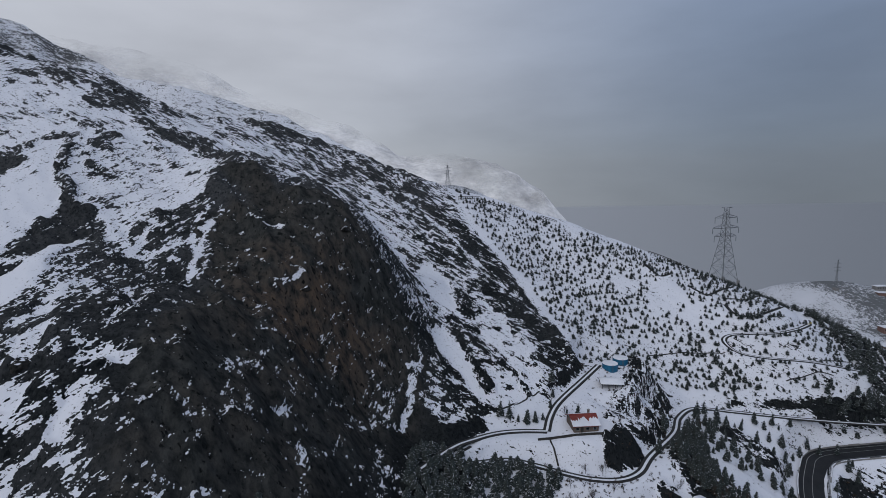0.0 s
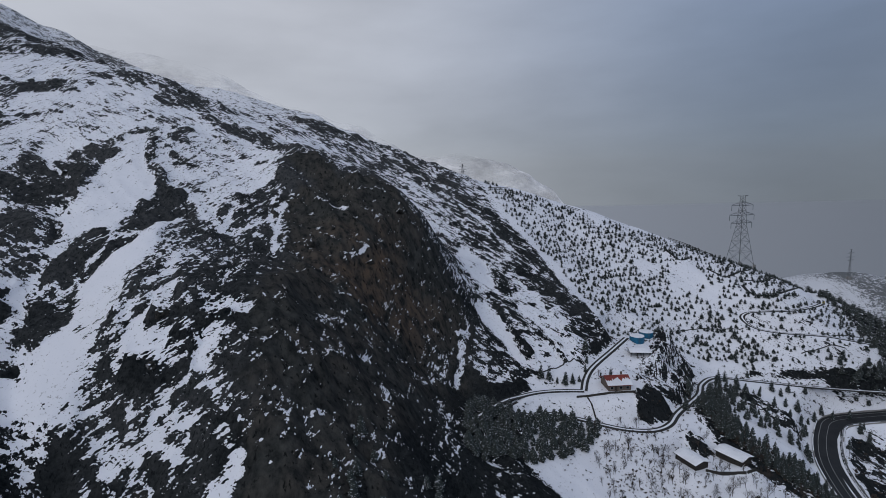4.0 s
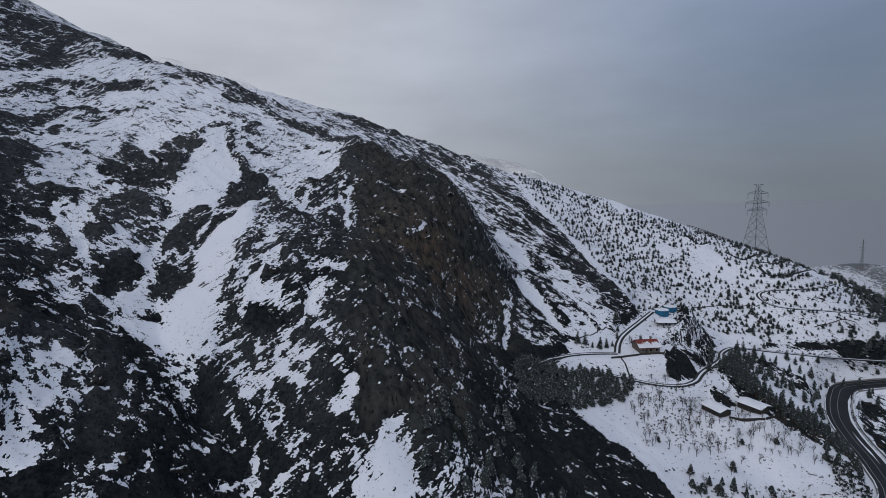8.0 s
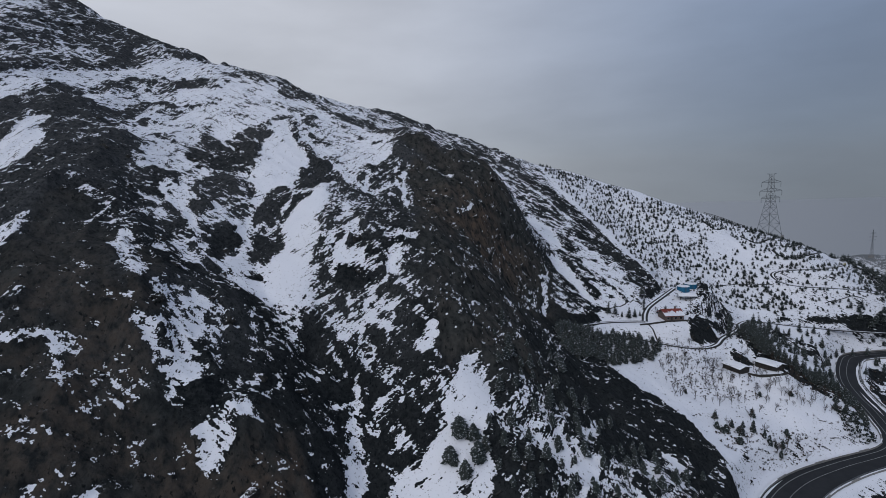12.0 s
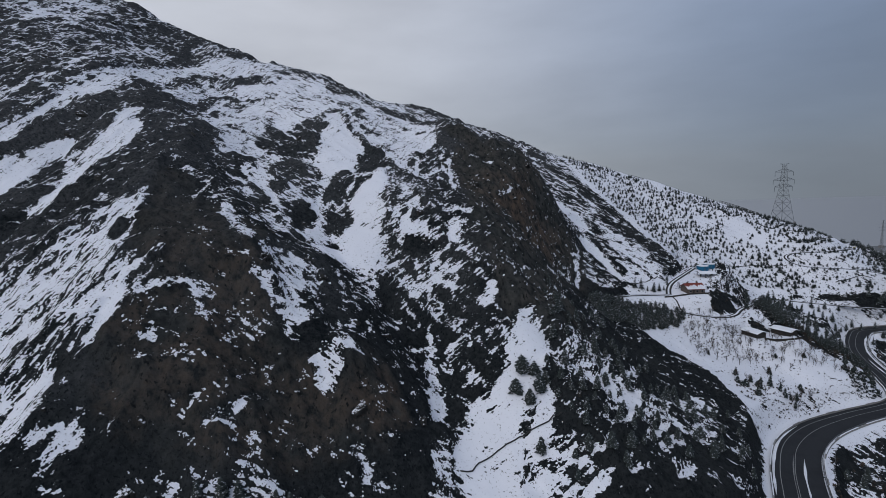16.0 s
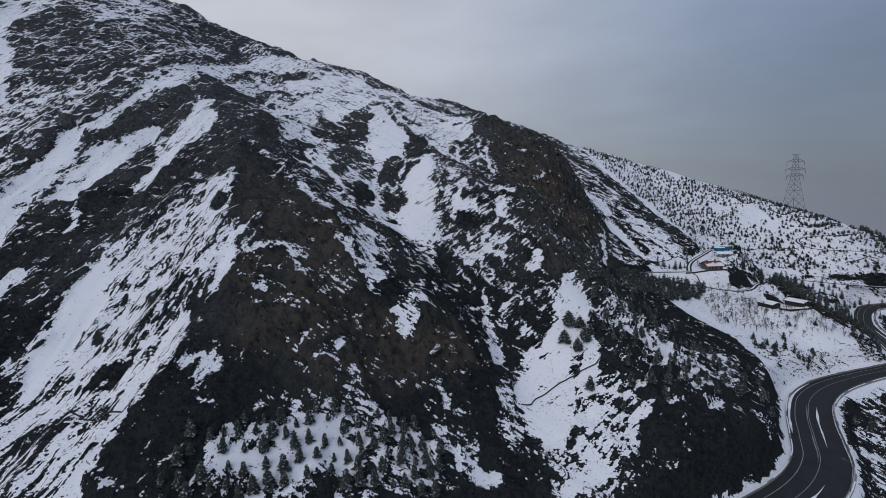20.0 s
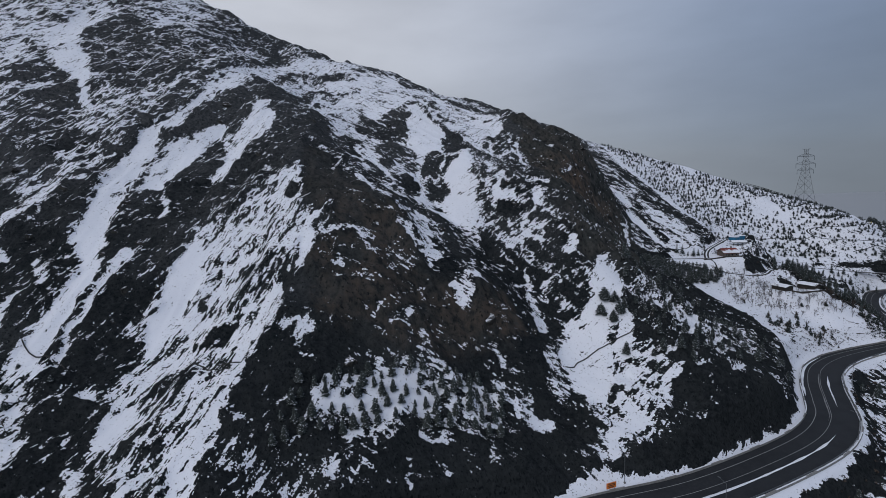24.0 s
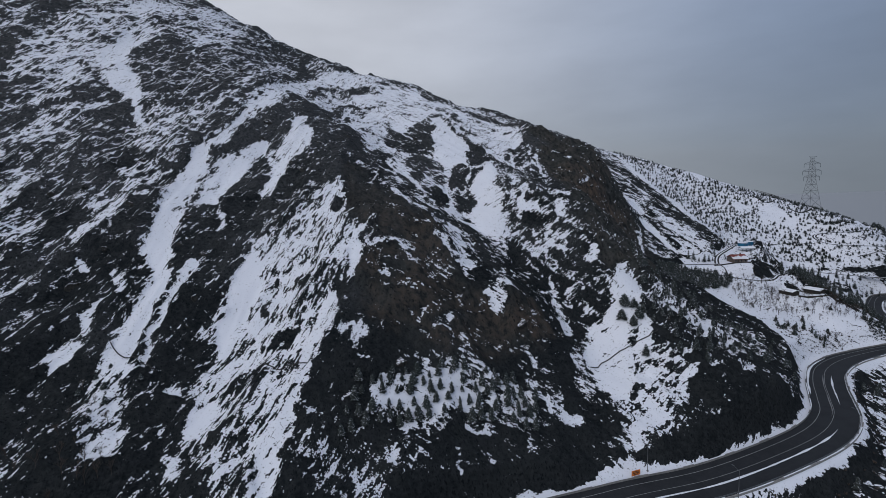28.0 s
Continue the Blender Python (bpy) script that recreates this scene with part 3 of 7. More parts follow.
SNOW_RIGHT_RAVINE_B = [
    (0.85, [(-93, 88, 1.4), (-91, 87, 1.3)]),
    (0.8, [(-84, 91, 2.5), (-82, 91, 2.5)]),
    (0.84, [(-69, 90, 1.7), (-69, 86, 1.8)]),
    (0.74, [(-73, 83, 1.7), (-78, 83, 1.1)]),
    (0.85, [(-60, 71, 1.4), (-61, 68, 1.2)]),
    (0.24, [(-89, 103, 5.0), (-78, 94, 3.8), (-73, 97, 3.9)]),
    (0.66, [(-90, 69, 1.4), (-86, 65, 1.1)]),
    (0.85, [(-81, 61, 1.0), (-79, 57, 1.0)]),
    (0.2, [(-81, 65, 4.1), (-79, 71, 3.5)]),
    (0.22, [(-94, 122, 13.2), (-80, 96, 9.3), (-71, 82, 7.8), (-80, 76, 6.9)]),
    (0.16, [(-64, 87, 4.5), (-69, 70, 5.5), (-77, 60, 4.7)]),
]
SNOW_RIGHT_RAVINE_C = [
    (0.8, [(-104, 101, 1.1), (-95, 90, 1.2), (-84, 91, 3.0)]),
    (0.85, [(-71, 92, 2.2), (-73, 89, 1.6)]),
    (0.85, [(-75, 77, 2.7), (-82, 76, 1.4)]),
    (0.84, [(-60, 71, 1.7), (-61, 69, 1.6)]),
    (0.8, [(-81, 64, 0.8), (-80, 56, 1.0), (-78, 50, 1.1), (-77, 44, 1.0)]),
    (0.72, [(-73, 55, 2.3), (-68, 57, 1.8)]),
]
SNOW_SPUR_SNOW = [
    (0.74, [(-177, 68, 1.9), (-176, 53, 8.5), (-179, 39, 14.8), (-181, 25, 22.3), (-184, 14, 20.9), (-183, 2, 21.2)]),
    (0.72, [(-183, 2, 21.7), (-180, -11, 20.9), (-178, -23, 19.3), (-178, -32, 16.5), (-176, -40, 12.7), (-173, -48, 9.1), (-171, -53, 8.9)]),
    (1.04, [(-199, 22, 5.1), (-199, 8, 4.0), (-199, -3, 2.8), (-197, -11, 1.3)]),
    (1.02, [(-164, 4, 3.2), (-164, -4, 4.4), (-164, -18, 2.8), (-165, -27, 2.6), (-166, -33, 2.4), (-167, -40, 3.3), (-165, -48, 3.8)]),
    (0.95, [(-158, 22, 2.9), (-159, 13, 2.3)]),
    (0.9, [(-155, 38, 1.2), (-159, 32, 1.7), (-160, 25, 2.2)]),
]
SNOW_SPUR_SNOW_B = [
    (0.85, [(-150, -2, 2.0), (-156, -7, 2.6)]),
    (0.6, [(-158, -34, 3.1), (-157, -40, 3.5), (-152, -41, 2.6)]),
    (1, [(-192, -31, 4.5), (-192, -36, 2.9)]),
]
SNOW_FACE_FLECKS = [
    (0.74, [(-123, 9, 2.5), (-120, 14, 1.7)]),
    (0.7, [(-108, 31, 2.1), (-101, 27, 1.4), (-103, 35, 1.8)]),
    (0.85, [(-147, 20, 0.9), (-146, 20, 0.9)]),
    (0.85, [(-148, -12, 1.1), (-150, -14, 0.8)]),
    (0.45, [(-140, 33, 3.1), (-146, 32, 2.8)]),
    (0.8, [(-148, 19, 0.9), (-146, 22, 0.9)]),
    (0.75, [(-101, 35, 1.3), (-105, 30, 1.7), (-102, 28, 1.1)]),
    (0.72, [(-122, 11, 1.9), (-127, 7, 1.3)]),
    (0.72, [(-134, 8, 1.0), (-131, 11, 1.0)]),
    (0.7, [(-124, 53, 2.0), (-126, 42, 1.5), (-117, 39, 1.3)]),
    (0.62, [(-150, -3, 2.5), (-153, -7, 2.0)]),
]
SNOW_YOUNG_WOOD = [
    (0.56, [(-140, -20, 4.8), (-127, -14, 6.5), (-114, -5, 7.0), (-100, -6, 8.1)]),
    (0.95, [(-141, -22, 1.7), (-143, -29, 1.1)]),
    (0.9, [(-129, -11, 1.7), (-130, -22, 1.2), (-131, -26, 1.0)]),
    (0.95, [(-124, -14, 1.0), (-124, -22, 1.0)]),
    (0.9, [(-118, -3, 2.7), (-115, -2, 2.8)]),
    (0.95, [(-114, -18, 2.3), (-109, -17, 1.2)]),
    (0.85, [(-101, -5, 3.0), (-99, -3, 3.6)]),
    (0.8, [(-141, -15, 1.4), (-144, -20, 0.7)]),
    (0.8, [(-85, 7, 1.8), (-84, 1, 2.8), (-78, 1, 1.3)]),
    (0.72, [(-93, 6, 2.0), (-88, 0, 1.9)]),
    (0.72, [(-95, 16, 1.4), (-91, 12, 1.7)]),
]
SNOW_YOUNG_WOOD_B = [
    (0.9, [(-135, -36, 1.1), (-133, -33, 0.9)]),
    (0.95, [(-117, -25, 0.6), (-117, -29, 0.8)]),
]
SNOW_PATCH_RIM = [
    (1.02, [(-51, 61, 1.1), (-48, 54, 2.7), (-54, 47, 4.6), (-59, 40, 8.3), (-61, 32, 9.6), (-61, 24, 8.6), (-59, 17, 4.0)]),
    (0.7, [(-47, 22, 3.9), (-48, 12, 4.6)]),
    (0.66, [(-73, 25, 4.2), (-73, 13, 3.2), (-69, 9, 2.3)]),
    (0.95, [(-52, 12, 3.0), (-50, 6, 3.4), (-57, 1, 2.1), (-60, -4, 1.3)]),
    (0.98, [(-48, 49, 2.6), (-45, 42, 3.5), (-45, 36, 4.0), (-48, 31, 3.9)]),
]
SNOW_LEFT_LOW = [
    (0.86, [(-192, 162, 8.2), (-180, 158, 6.1), (-174, 140, 3.7)]),
    (0.7, [(-181, 172, 10.3), (-176, 180, 7.9)]),
    (0.6, [(-161, 130, 5.0), (-169, 135, 4.6), (-167, 145, 7.2)]),
    (0.95, [(-156, 110, 0.7), (-147, 102, 0.8), (-139, 94, 1.0), (-133, 87, 0.7)]),
    (0.85, [(-175, 115, 0.9), (-168, 110, 0.7)]),
    (0.85, [(-161, 100, 1.5), (-150, 93, 0.6), (-141, 87, 0.6)]),
    (0.8, [(-149, 97, 1.0), (-153, 99, 0.8)]),
    (0.85, [(-143, 75, 3.9), (-143, 76, 3.9)]),
    (0.9, [(-123, 69, 0.8), (-118, 63, 1.2), (-115, 61, 1.1)]),
    (0.88, [(-124, 55, 2.8), (-121, 54, 1.6)]),
    (0.85, [(-110, 67, 1.7), (-110, 68, 2.0)]),
]
SNOW_LEFT_LOW_B = [
    (0.85, [(-122, 47, 1.5), (-119, 45, 1.3), (-115, 45, 0.8), (-116, 41, 1.1)]),
    (0.78, [(-116, 55, 1.5), (-113, 59, 1.3)]),
    (0.8, [(-98, 43, 0.9), (-97, 49, 0.8), (-98, 56, 0.6)]),
    (0.4, [(-101, 37, 2.7), (-98, 39, 1.4)]),
    (0.85, [(-105, 65, 0.6), (-102, 61, 0.6)]),
]
SNOW_CLIFF_LEDGES = [
    (0.9, [(-76, 165, 1.1), (-76, 150, 1.4), (-72, 133, 0.6)]),
    (0.62, [(-79, 146, 2.0), (-88, 150, 1.8), (-91, 161, 1.6)]),
    (0.9, [(-78, 170, 0.6), (-65, 167, 0.6), (-53, 167, 0.9)]),
    (0.78, [(-53, 150, 0.6), (-45, 158, 0.6)]),
    (0.85, [(-51, 150, 0.6), (-48, 155, 0.6)]),
    (0.8, [(-49, 178, 1.1), (-42, 182, 0.6)]),
    (0.85, [(-39, 112, 1.7), (-38, 117, 1.2)]),
    (0.85, [(-48, 80, 0.9), (-44, 84, 0.6)]),
    (0.7, [(-11, 173, 1.0), (-11, 159, 1.2), (-15, 146, 1.1)]),
]
SNOW_EAST_SLOPE = [
    (1.03, [(-8, 237, 2.9), (-3, 223, 7.2), (2, 215, 4.2)]),
    (1, [(-3, 189, 3.6), (4, 184, 6.3), (10, 176, 4.7), (19, 174, 6.3), (29, 170, 4.6)]),
    (0.86, [(14, 213, 4.5), (22, 201, 5.8), (29, 193, 5.1), (35, 185, 4.8)]),
    (0.5, [(-30, 274, 6.0), (-12, 265, 6.6), (3, 252, 6.4), (17, 237, 4.4)]),
    (0.8, [(9, 292, 3.9), (23, 278, 2.5)]),
    (0.8, [(-9, 273, 1.8), (13, 256, 1.7), (28, 237, 1.6)]),
    (1.03, [(-8, 237, 3.3), (-2, 217, 7.6), (5, 214, 3.5)]),
    (0.95, [(-3, 187, 4.1), (10, 181, 4.2), (27, 177, 6.9), (39, 176, 4.7)]),
]
SNOW_EAST_SLOPE_B = [
    (0.85, [(17, 219, 5.8), (27, 197, 7.4), (39, 184, 5.4)]),
    (0.6, [(4, 227, 12.5), (15, 205, 14.7), (26, 190, 12.8), (33, 180, 7.6)]),
    (0.6, [(1, 206, 12.3), (13, 189, 14.2), (26, 181, 10.5), (38, 178, 5.8)]),
]
SNOW_RIDGE_STREAKS = [
    (0.46, [(-121, 241, 9.4), (-79, 194, 7.3), (-75, 255, 9.2), (-51, 278, 9.8), (-26, 267, 7.6)]),
    (0.92, [(-138, 235, 2.6), (-113, 220, 2.4), (-86, 197, 0.7)]),
    (0.88, [(-101, 188, 6.6), (-92, 191, 3.7), (-81, 186, 2.0)]),
    (0.86, [(-111, 187, 5.8), (-104, 167, 5.6)]),
    (0.72, [(-131, 160, 6.7), (-123, 143, 3.9)]),
    (0.8, [(-185, 222, 9.8), (-174, 227, 7.5)]),
    (0.85, [(-102, 154, 2.8), (-91, 145, 2.5), (-88, 146, 1.6)]),
    (0.8, [(-85, 130, 1.8), (-75, 123, 1.0)]),
]
SNOW_UPPER_FACE = [
    (1.03, [(-130, 169, 5.6), (-129, 154, 9.8), (-128, 141, 9.9), (-128, 130, 5.5)]),
    (0.92, [(-130, 127, 2.2), (-130, 119, 2.0), (-130, 114, 0.9)]),
    (0.92, [(-120, 132, 1.3), (-118, 123, 1.1), (-119, 119, 1.2), (-121, 111, 1.6), (-127, 111, 1.1), (-129, 105, 1.3)]),
    (0.9, [(-138, 203, 1.4), (-129, 180, 3.0), (-118, 168, 4.1), (-107, 159, 2.9), (-96, 161, 3.1)]),
    (0.82, [(-129, 192, 9.3), (-113, 191, 11.1), (-100, 178, 6.0), (-109, 166, 10.9)]),
    (0.84, [(-119, 189, 5.0), (-109, 186, 5.9), (-97, 176, 4.7)]),
    (0.9, [(-85, 188, 2.4), (-90, 185, 4.8), (-92, 173, 4.6), (-99, 190, 1.7)]),
]
SNOW_UPPER_FACE_B = [
    (0.9, [(-81, 166, 0.8), (-78, 154, 1.2), (-74, 143, 1.0)]),
    (0.84, [(-189, 147, 9.9), (-185, 161, 12.2), (-178, 143, 6.4), (-174, 129, 2.7)]),
    (0.84, [(-181, 179, 9.7), (-170, 187, 10.8), (-161, 202, 10.1), (-149, 201, 7.7)]),
    (0.8, [(-158, 184, 5.6), (-161, 171, 4.2)]),
    (0.82, [(-214, 172, 7.9), (-196, 196, 8.2), (-173, 210, 9.4), (-164, 232, 6.2)]),
    (0.8, [(-227, 229, 9.5), (-204, 229, 10.4), (-195, 242, 6.7)]),
    (0.9, [(-164, 111, 1.1), (-153, 104, 1.5), (-144, 97, 1.2), (-136, 89, 0.9)]),
    (0.85, [(-166, 103, 0.8), (-157, 98, 0.8), (-149, 93, 0.6)]),
]
SNOW_UPPER_FACE_C = [
    (0.88, [(-163, 165, 2.0), (-148, 150, 0.8), (-140, 143, 0.6)]),
    (0.62, [(-154, 128, 9.3), (-157, 117, 8.4), (-161, 111, 3.5)]),
    (0.9, [(-91, 161, 1.5), (-91, 150, 0.9), (-91, 133, 0.7)]),
    (0.8, [(-85, 150, 2.2), (-79, 157, 1.4)]),
    (0.78, [(-74, 110, 3.3), (-78, 100, 2.8), (-65, 100, 1.5)]),
    (0.82, [(-93, 112, 2.8), (-87, 98, 3.3), (-91, 93, 2.4)]),
]
SNOW_CLIFF_TOP = [
    (0.82, [(-98, 200, 6.2), (-98, 179, 7.3), (-100, 165, 2.7)]),
    (0.78, [(-127, 189, 6.1), (-118, 193, 8.8), (-111, 201, 5.4)]),
    (0.9, [(-132, 182, 1.6), (-123, 173, 1.8), (-111, 161, 1.2), (-104, 154, 1.2), (-96, 145, 1.4)]),
    (0.85, [(-85, 197, 1.3), (-87, 186, 2.4), (-84, 173, 0.8), (-73, 154, 0.8), (-71, 140, 0.6)]),
    (0.8, [(-87, 149, 2.0), (-84, 153, 1.2)]),
    (0.85, [(-83, 129, 1.5), (-72, 116, 1.9), (-71, 123, 1.2)]),
]
ALL_SNOW = [SNOW_PATCH, SNOW_RAGGED, SNOW_CLEARINGS, SNOW_FURROWS, SNOW_HIGH_WEST, SNOW_WEST_GULLY, SNOW_WEST_GULLY_B, SNOW_WEST_LEFT, SNOW_SHOULDER, SNOW_SHOULDER_B, SNOW_CHUTE, SNOW_CHUTE_B, SNOW_RIGHT_RAVINE, SNOW_RIGHT_RAVINE_B, SNOW_RIGHT_RAVINE_C, SNOW_SPUR_SNOW, SNOW_SPUR_SNOW_B, SNOW_FACE_FLECKS, SNOW_YOUNG_WOOD, SNOW_YOUNG_WOOD_B, SNOW_PATCH_RIM, SNOW_LEFT_LOW, SNOW_LEFT_LOW_B, SNOW_CLIFF_LEDGES, SNOW_EAST_SLOPE, SNOW_EAST_SLOPE_B, SNOW_RIDGE_STREAKS, SNOW_UPPER_FACE, SNOW_UPPER_FACE_B, SNOW_UPPER_FACE_C, SNOW_CLIFF_TOP]
# bare rock, scrub and banks
BARE_BANKS = [
    (-0.5, [(20, 106, 5), (27, 82, 7), (28, 62, 8), (10, 34, 10), (-18, 13, 11), (-36, 2, 8)]),
    (-0.15, [(62, 155, 4.6), (55, 150, 3.8)]),
    (0.46, [(89, 214, 5), (84, 194, 9), (80, 180, 10), (72, 170, 8)]),
    (0.55, [(80, 196, 6), (72, 180, 7), (66, 170, 6), (60, 165, 4)]),
    (0.27, [(204, 226, 7), (206, 240, 8), (207, 256, 8), (208, 272, 8), (222, 250, 14), (225, 228, 12)]),
    (0.24, [(-95, -8, 12), (-118, -22, 12), (-140, -38, 10)]),
]
ROADSIDE_BANK = [(126, 207.5, 0.6), (140, 208, 0.9), (155, 208.5, 1.5), (170, 208.5, 2.2), (184, 209.5, 2.8), (200, 212, 3.4), (215, 216, 4)]
EMBANKMENT = [(89, 214, 5), (84, 194, 9), (80, 180, 10), (72, 170, 8)]
BARE_SPUR_RIB = [
    (-0.08, [(-220, 63, 3.6), (-212, 34, 3.3), (-215, 22, 4.4), (-211, 6, 3.9), (-210, -4, 3.6), (-208, -16, 4.5), (-206, -27, 3.1), (-197, -36, 2.1)]),
    (-0.1, [(-225, 105, 2.5), (-220, 93, 2.2), (-215, 84, 0.8)]),
    (-0.08, [(-260, -5, 8.8), (-246, -17, 6.5)]),
    (-0.08, [(-233, -30, 4.9), (-229, -42, 6.9), (-218, -53, 5.4)]),
    (0.1, [(-231, -18, 1.8), (-230, -25, 1.8)]),
    (0.3, [(-301, 52, 14.5), (-296, 67, 7.1), (-288, 33, 8.4)]),
    (0.36, [(-289, 140, 22.8), (-286, 107, 12.0)]),
    (0.08, [(-255, 43, 5.2), (-251, 28, 3.9)]),
]
BARE_CLIFF_FACE = [
    (-0.18, [(-69, 167, 7.3), (-55, 158, 12.0), (-42, 157, 17.4), (-37, 154, 21.9), (-41, 115, 20.6)]),
    (-0.14, [(-41, 115, 20.6), (-34, 100, 7.5), (-46, 86, 6.2), (-49, 69, 5.4), (-35, 80, 9.0)]),
    (-0.2, [(-48, 176, 13.0), (-33, 175, 16.2), (-25, 172, 12.9), (-18, 167, 10.7), (-16, 153, 8.2)]),
    (-0.14, [(-41, 101, 12.0), (-47, 73, 11.9), (-37, 74, 8.6)]),
    (0, [(-57, 150, 11.1), (-56, 92, 9.9)]),
    (-0.04, [(-80, 187, 6.0), (-66, 180, 6.3), (-53, 172, 6.7), (-39, 176, 7.0)]),
    (-0.14, [(-71, 161, 10.4), (-56, 150, 15.4), (-39, 154, 13.4), (-42, 95, 9.0)]),
]
BARE_CLIFF_FACE_B = [
    (-0.06, [(-81, 152, 4.2), (-70, 130, 6.1), (-61, 99, 3.6)]),
]
BARE_SPUR_FACE = [
    (0.1, [(-172, 79, 6.3), (-154, 48, 12.9), (-143, 39, 11.4), (-133, 33, 11.7), (-124, 24, 11.8)]),
    (0.1, [(-150, 15, 6.8), (-135, 12, 12.6), (-111, 21, 12.4), (-94, 23, 7.4)]),
    (0.05, [(-157, 68, 7.5), (-132, 55, 5.5), (-137, 32, 7.8), (-149, 19, 6.6), (-140, 10, 6.7), (-125, 26, 6.0)]),
    (0.05, [(-106, 23, 7.0), (-88, 27, 4.6), (-94, 34, 6.9)]),
]
BARE_BANK_TOE = [
    (-0.4, [(-140, -32, 3.0), (-128, -31, 4.0), (-113, -23, 3.7), (-97, -15, 5.4), (-83, -12, 6.4)]),
    (-0.4, [(-53, -4, 3.7), (-43, -1, 5.0), (-31, 4, 5.2)]),
]
BARE_SCREE_BAND = [
    (0.14, [(-19, 292, 3.8), (5, 275, 5.5), (20, 261, 7.1), (33, 241, 7.3), (43, 220, 7.4), (51, 205, 8.7)]),
    (-0.1, [(-8, 151, 5.6), (2, 151, 5.4), (12, 159, 3.0)]),
    (0.12, [(-116, 136, 4.8), (-115, 148, 3.4)]),
    (0.1, [(-49, 194, 8.5), (-32, 192, 9.0), (-22, 199, 8.6), (-11, 212, 3.3)]),
    (0.12, [(-86, 140, 7.2), (-94, 133, 6.4), (-82, 144, 3.5)]),
    (0.2, [(-23, 277, 5.4), (-8, 267, 7.6), (9, 252, 8.9), (28, 231, 8.5), (45, 212, 7.0)]),
    (0.3, [(-39, 293, 4.6), (-21, 277, 10.0), (-4, 261, 8.3), (11, 239, 6.1)]),
]
BARE_FACE_LOW = [
    (0.1, [(-67, 102, 3.5), (-56, 103, 8.7), (-47, 106, 9.8), (-49, 92, 5.5)]),
    (0.05, [(-83, 97, 4.2), (-74, 87, 4.9), (-61, 81, 3.6), (-54, 83, 4.4)]),
    (0, [(-77, 100, 2.5), (-74, 84, 3.6)]),
]
BARE_WEST_LOW = [
    (0.14, [(-130, 62, 2.4), (-130, 73, 4.3)]),
    (0.1, [(-107, 54, 5.5), (-98, 58, 5.7), (-91, 54, 5.0)]),
]
BARE_EAST_SCRUB = [
    (0.08, [(79, 157, 3.7), (81, 148, 6.8), (84, 139, 9.4), (89, 135, 8.7), (94, 133, 8.8)]),
    (0.3, [(115, 187, 6.9), (121, 179, 6.9)]),
    (0.25, [(67, 142, 2.3), (68, 139, 2.2)]),
]
BARE_RAVINE_SHADE = [
    (0.12, [(-74, 88, 3.9), (-76, 82, 4.3), (-70, 74, 3.4), (-60, 67, 2.7)]),
    (0.06, [(-94, 74, 3.1), (-95, 68, 4.7), (-82, 63, 4.8), (-98, 53, 4.4), (-104, 46, 4.9)]),
    (0.08, [(-47, 67, 3.1), (-41, 61, 3.3)]),
]
BARE_SMOOTH_BANK = [
    (-0.5, [(-8, 49, 3.8), (-1, 38, 8.1), (6, 35, 9.8), (22, 47, 12.6)]),
    (-0.5, [(3, 78, 2.7), (10, 74, 8.2), (17, 67, 9.5), (27, 71, 7.2)]),
    (-0.5, [(-9, 96, 3.4), (-3, 88, 8.5), (8, 78, 10.0), (17, 65, 10.6)]),
]
ALL_BARE = [BARE_BANKS, BARE_SPUR_RIB, BARE_CLIFF_FACE, BARE_CLIFF_FACE_B, BARE_SPUR_FACE, BARE_BANK_TOE, BARE_SCREE_BAND, BARE_FACE_LOW, BARE_WEST_LOW, BARE_EAST_SCRUB, BARE_RAVINE_SHADE, BARE_SMOOTH_BANK]
# rocks and dark runs that break the snow
RIBS_ROCKS = [
    (0.05, [(-124, 125, 3.6), (-125, 117, 3.3)]),
    (0.05, [(-132, 98, 2.9), (-130, 100, 2.9)]),
    (0.05, [(-121, 101, 3.2), (-119, 101, 4.5)]),
    (0.05, [(-115, 147, 5.8), (-110, 156, 1.8)]),
    (0.06, [(-146, 120, 6.4), (-143, 124, 6.5)]),
    (0.06, [(-150, 168, 7.0), (-147, 171, 5.1)]),
]
RIBS_SPUR_RUNS = [
    (0.2, [(-188, 20, 0.8), (-188, 9, 1.1), (-187, 2, 1.6)]),
    (0.12, [(-179, 16, 3.1), (-176, 13, 3.2)]),
    (0.2, [(-173, -4, 2.3), (-178, -10, 1.6)]),
    (0.1, [(-171, -12, 0.6), (-165, -23, 0.6), (-166, -29, 0.6)]),
    (0.1, [(-174, -35, 0.6), (-174, -42, 0.6), (-173, -49, 0.9)]),
    (0.22, [(-187, -24, 1.8), (-180, -21, 4.4)]),
    (0.12, [(-182, -38, 2.5), (-186, -40, 1.5)]),
    (0.1, [(-173, 45, 2.2), (-171, 46, 2.9)]),
    (0.1, [(-226, 12, 1.0), (-223, 2, 0.6)]),
    (0.1, [(-221, -16, 0.6), (-220, -22, 0.6)]),
]
RIBS_EAST_ROCK = [
    (0.1, [(9, 220, 5.6), (11, 209, 1.7)]),
    (0.12, [(10, 194, 1.4), (17, 187, 1.8), (24, 184, 1.4), (30, 176, 1.4)]),
    (0.2, [(2, 197, 2.3), (11, 184, 1.6), (16, 176, 2.2)]),
]
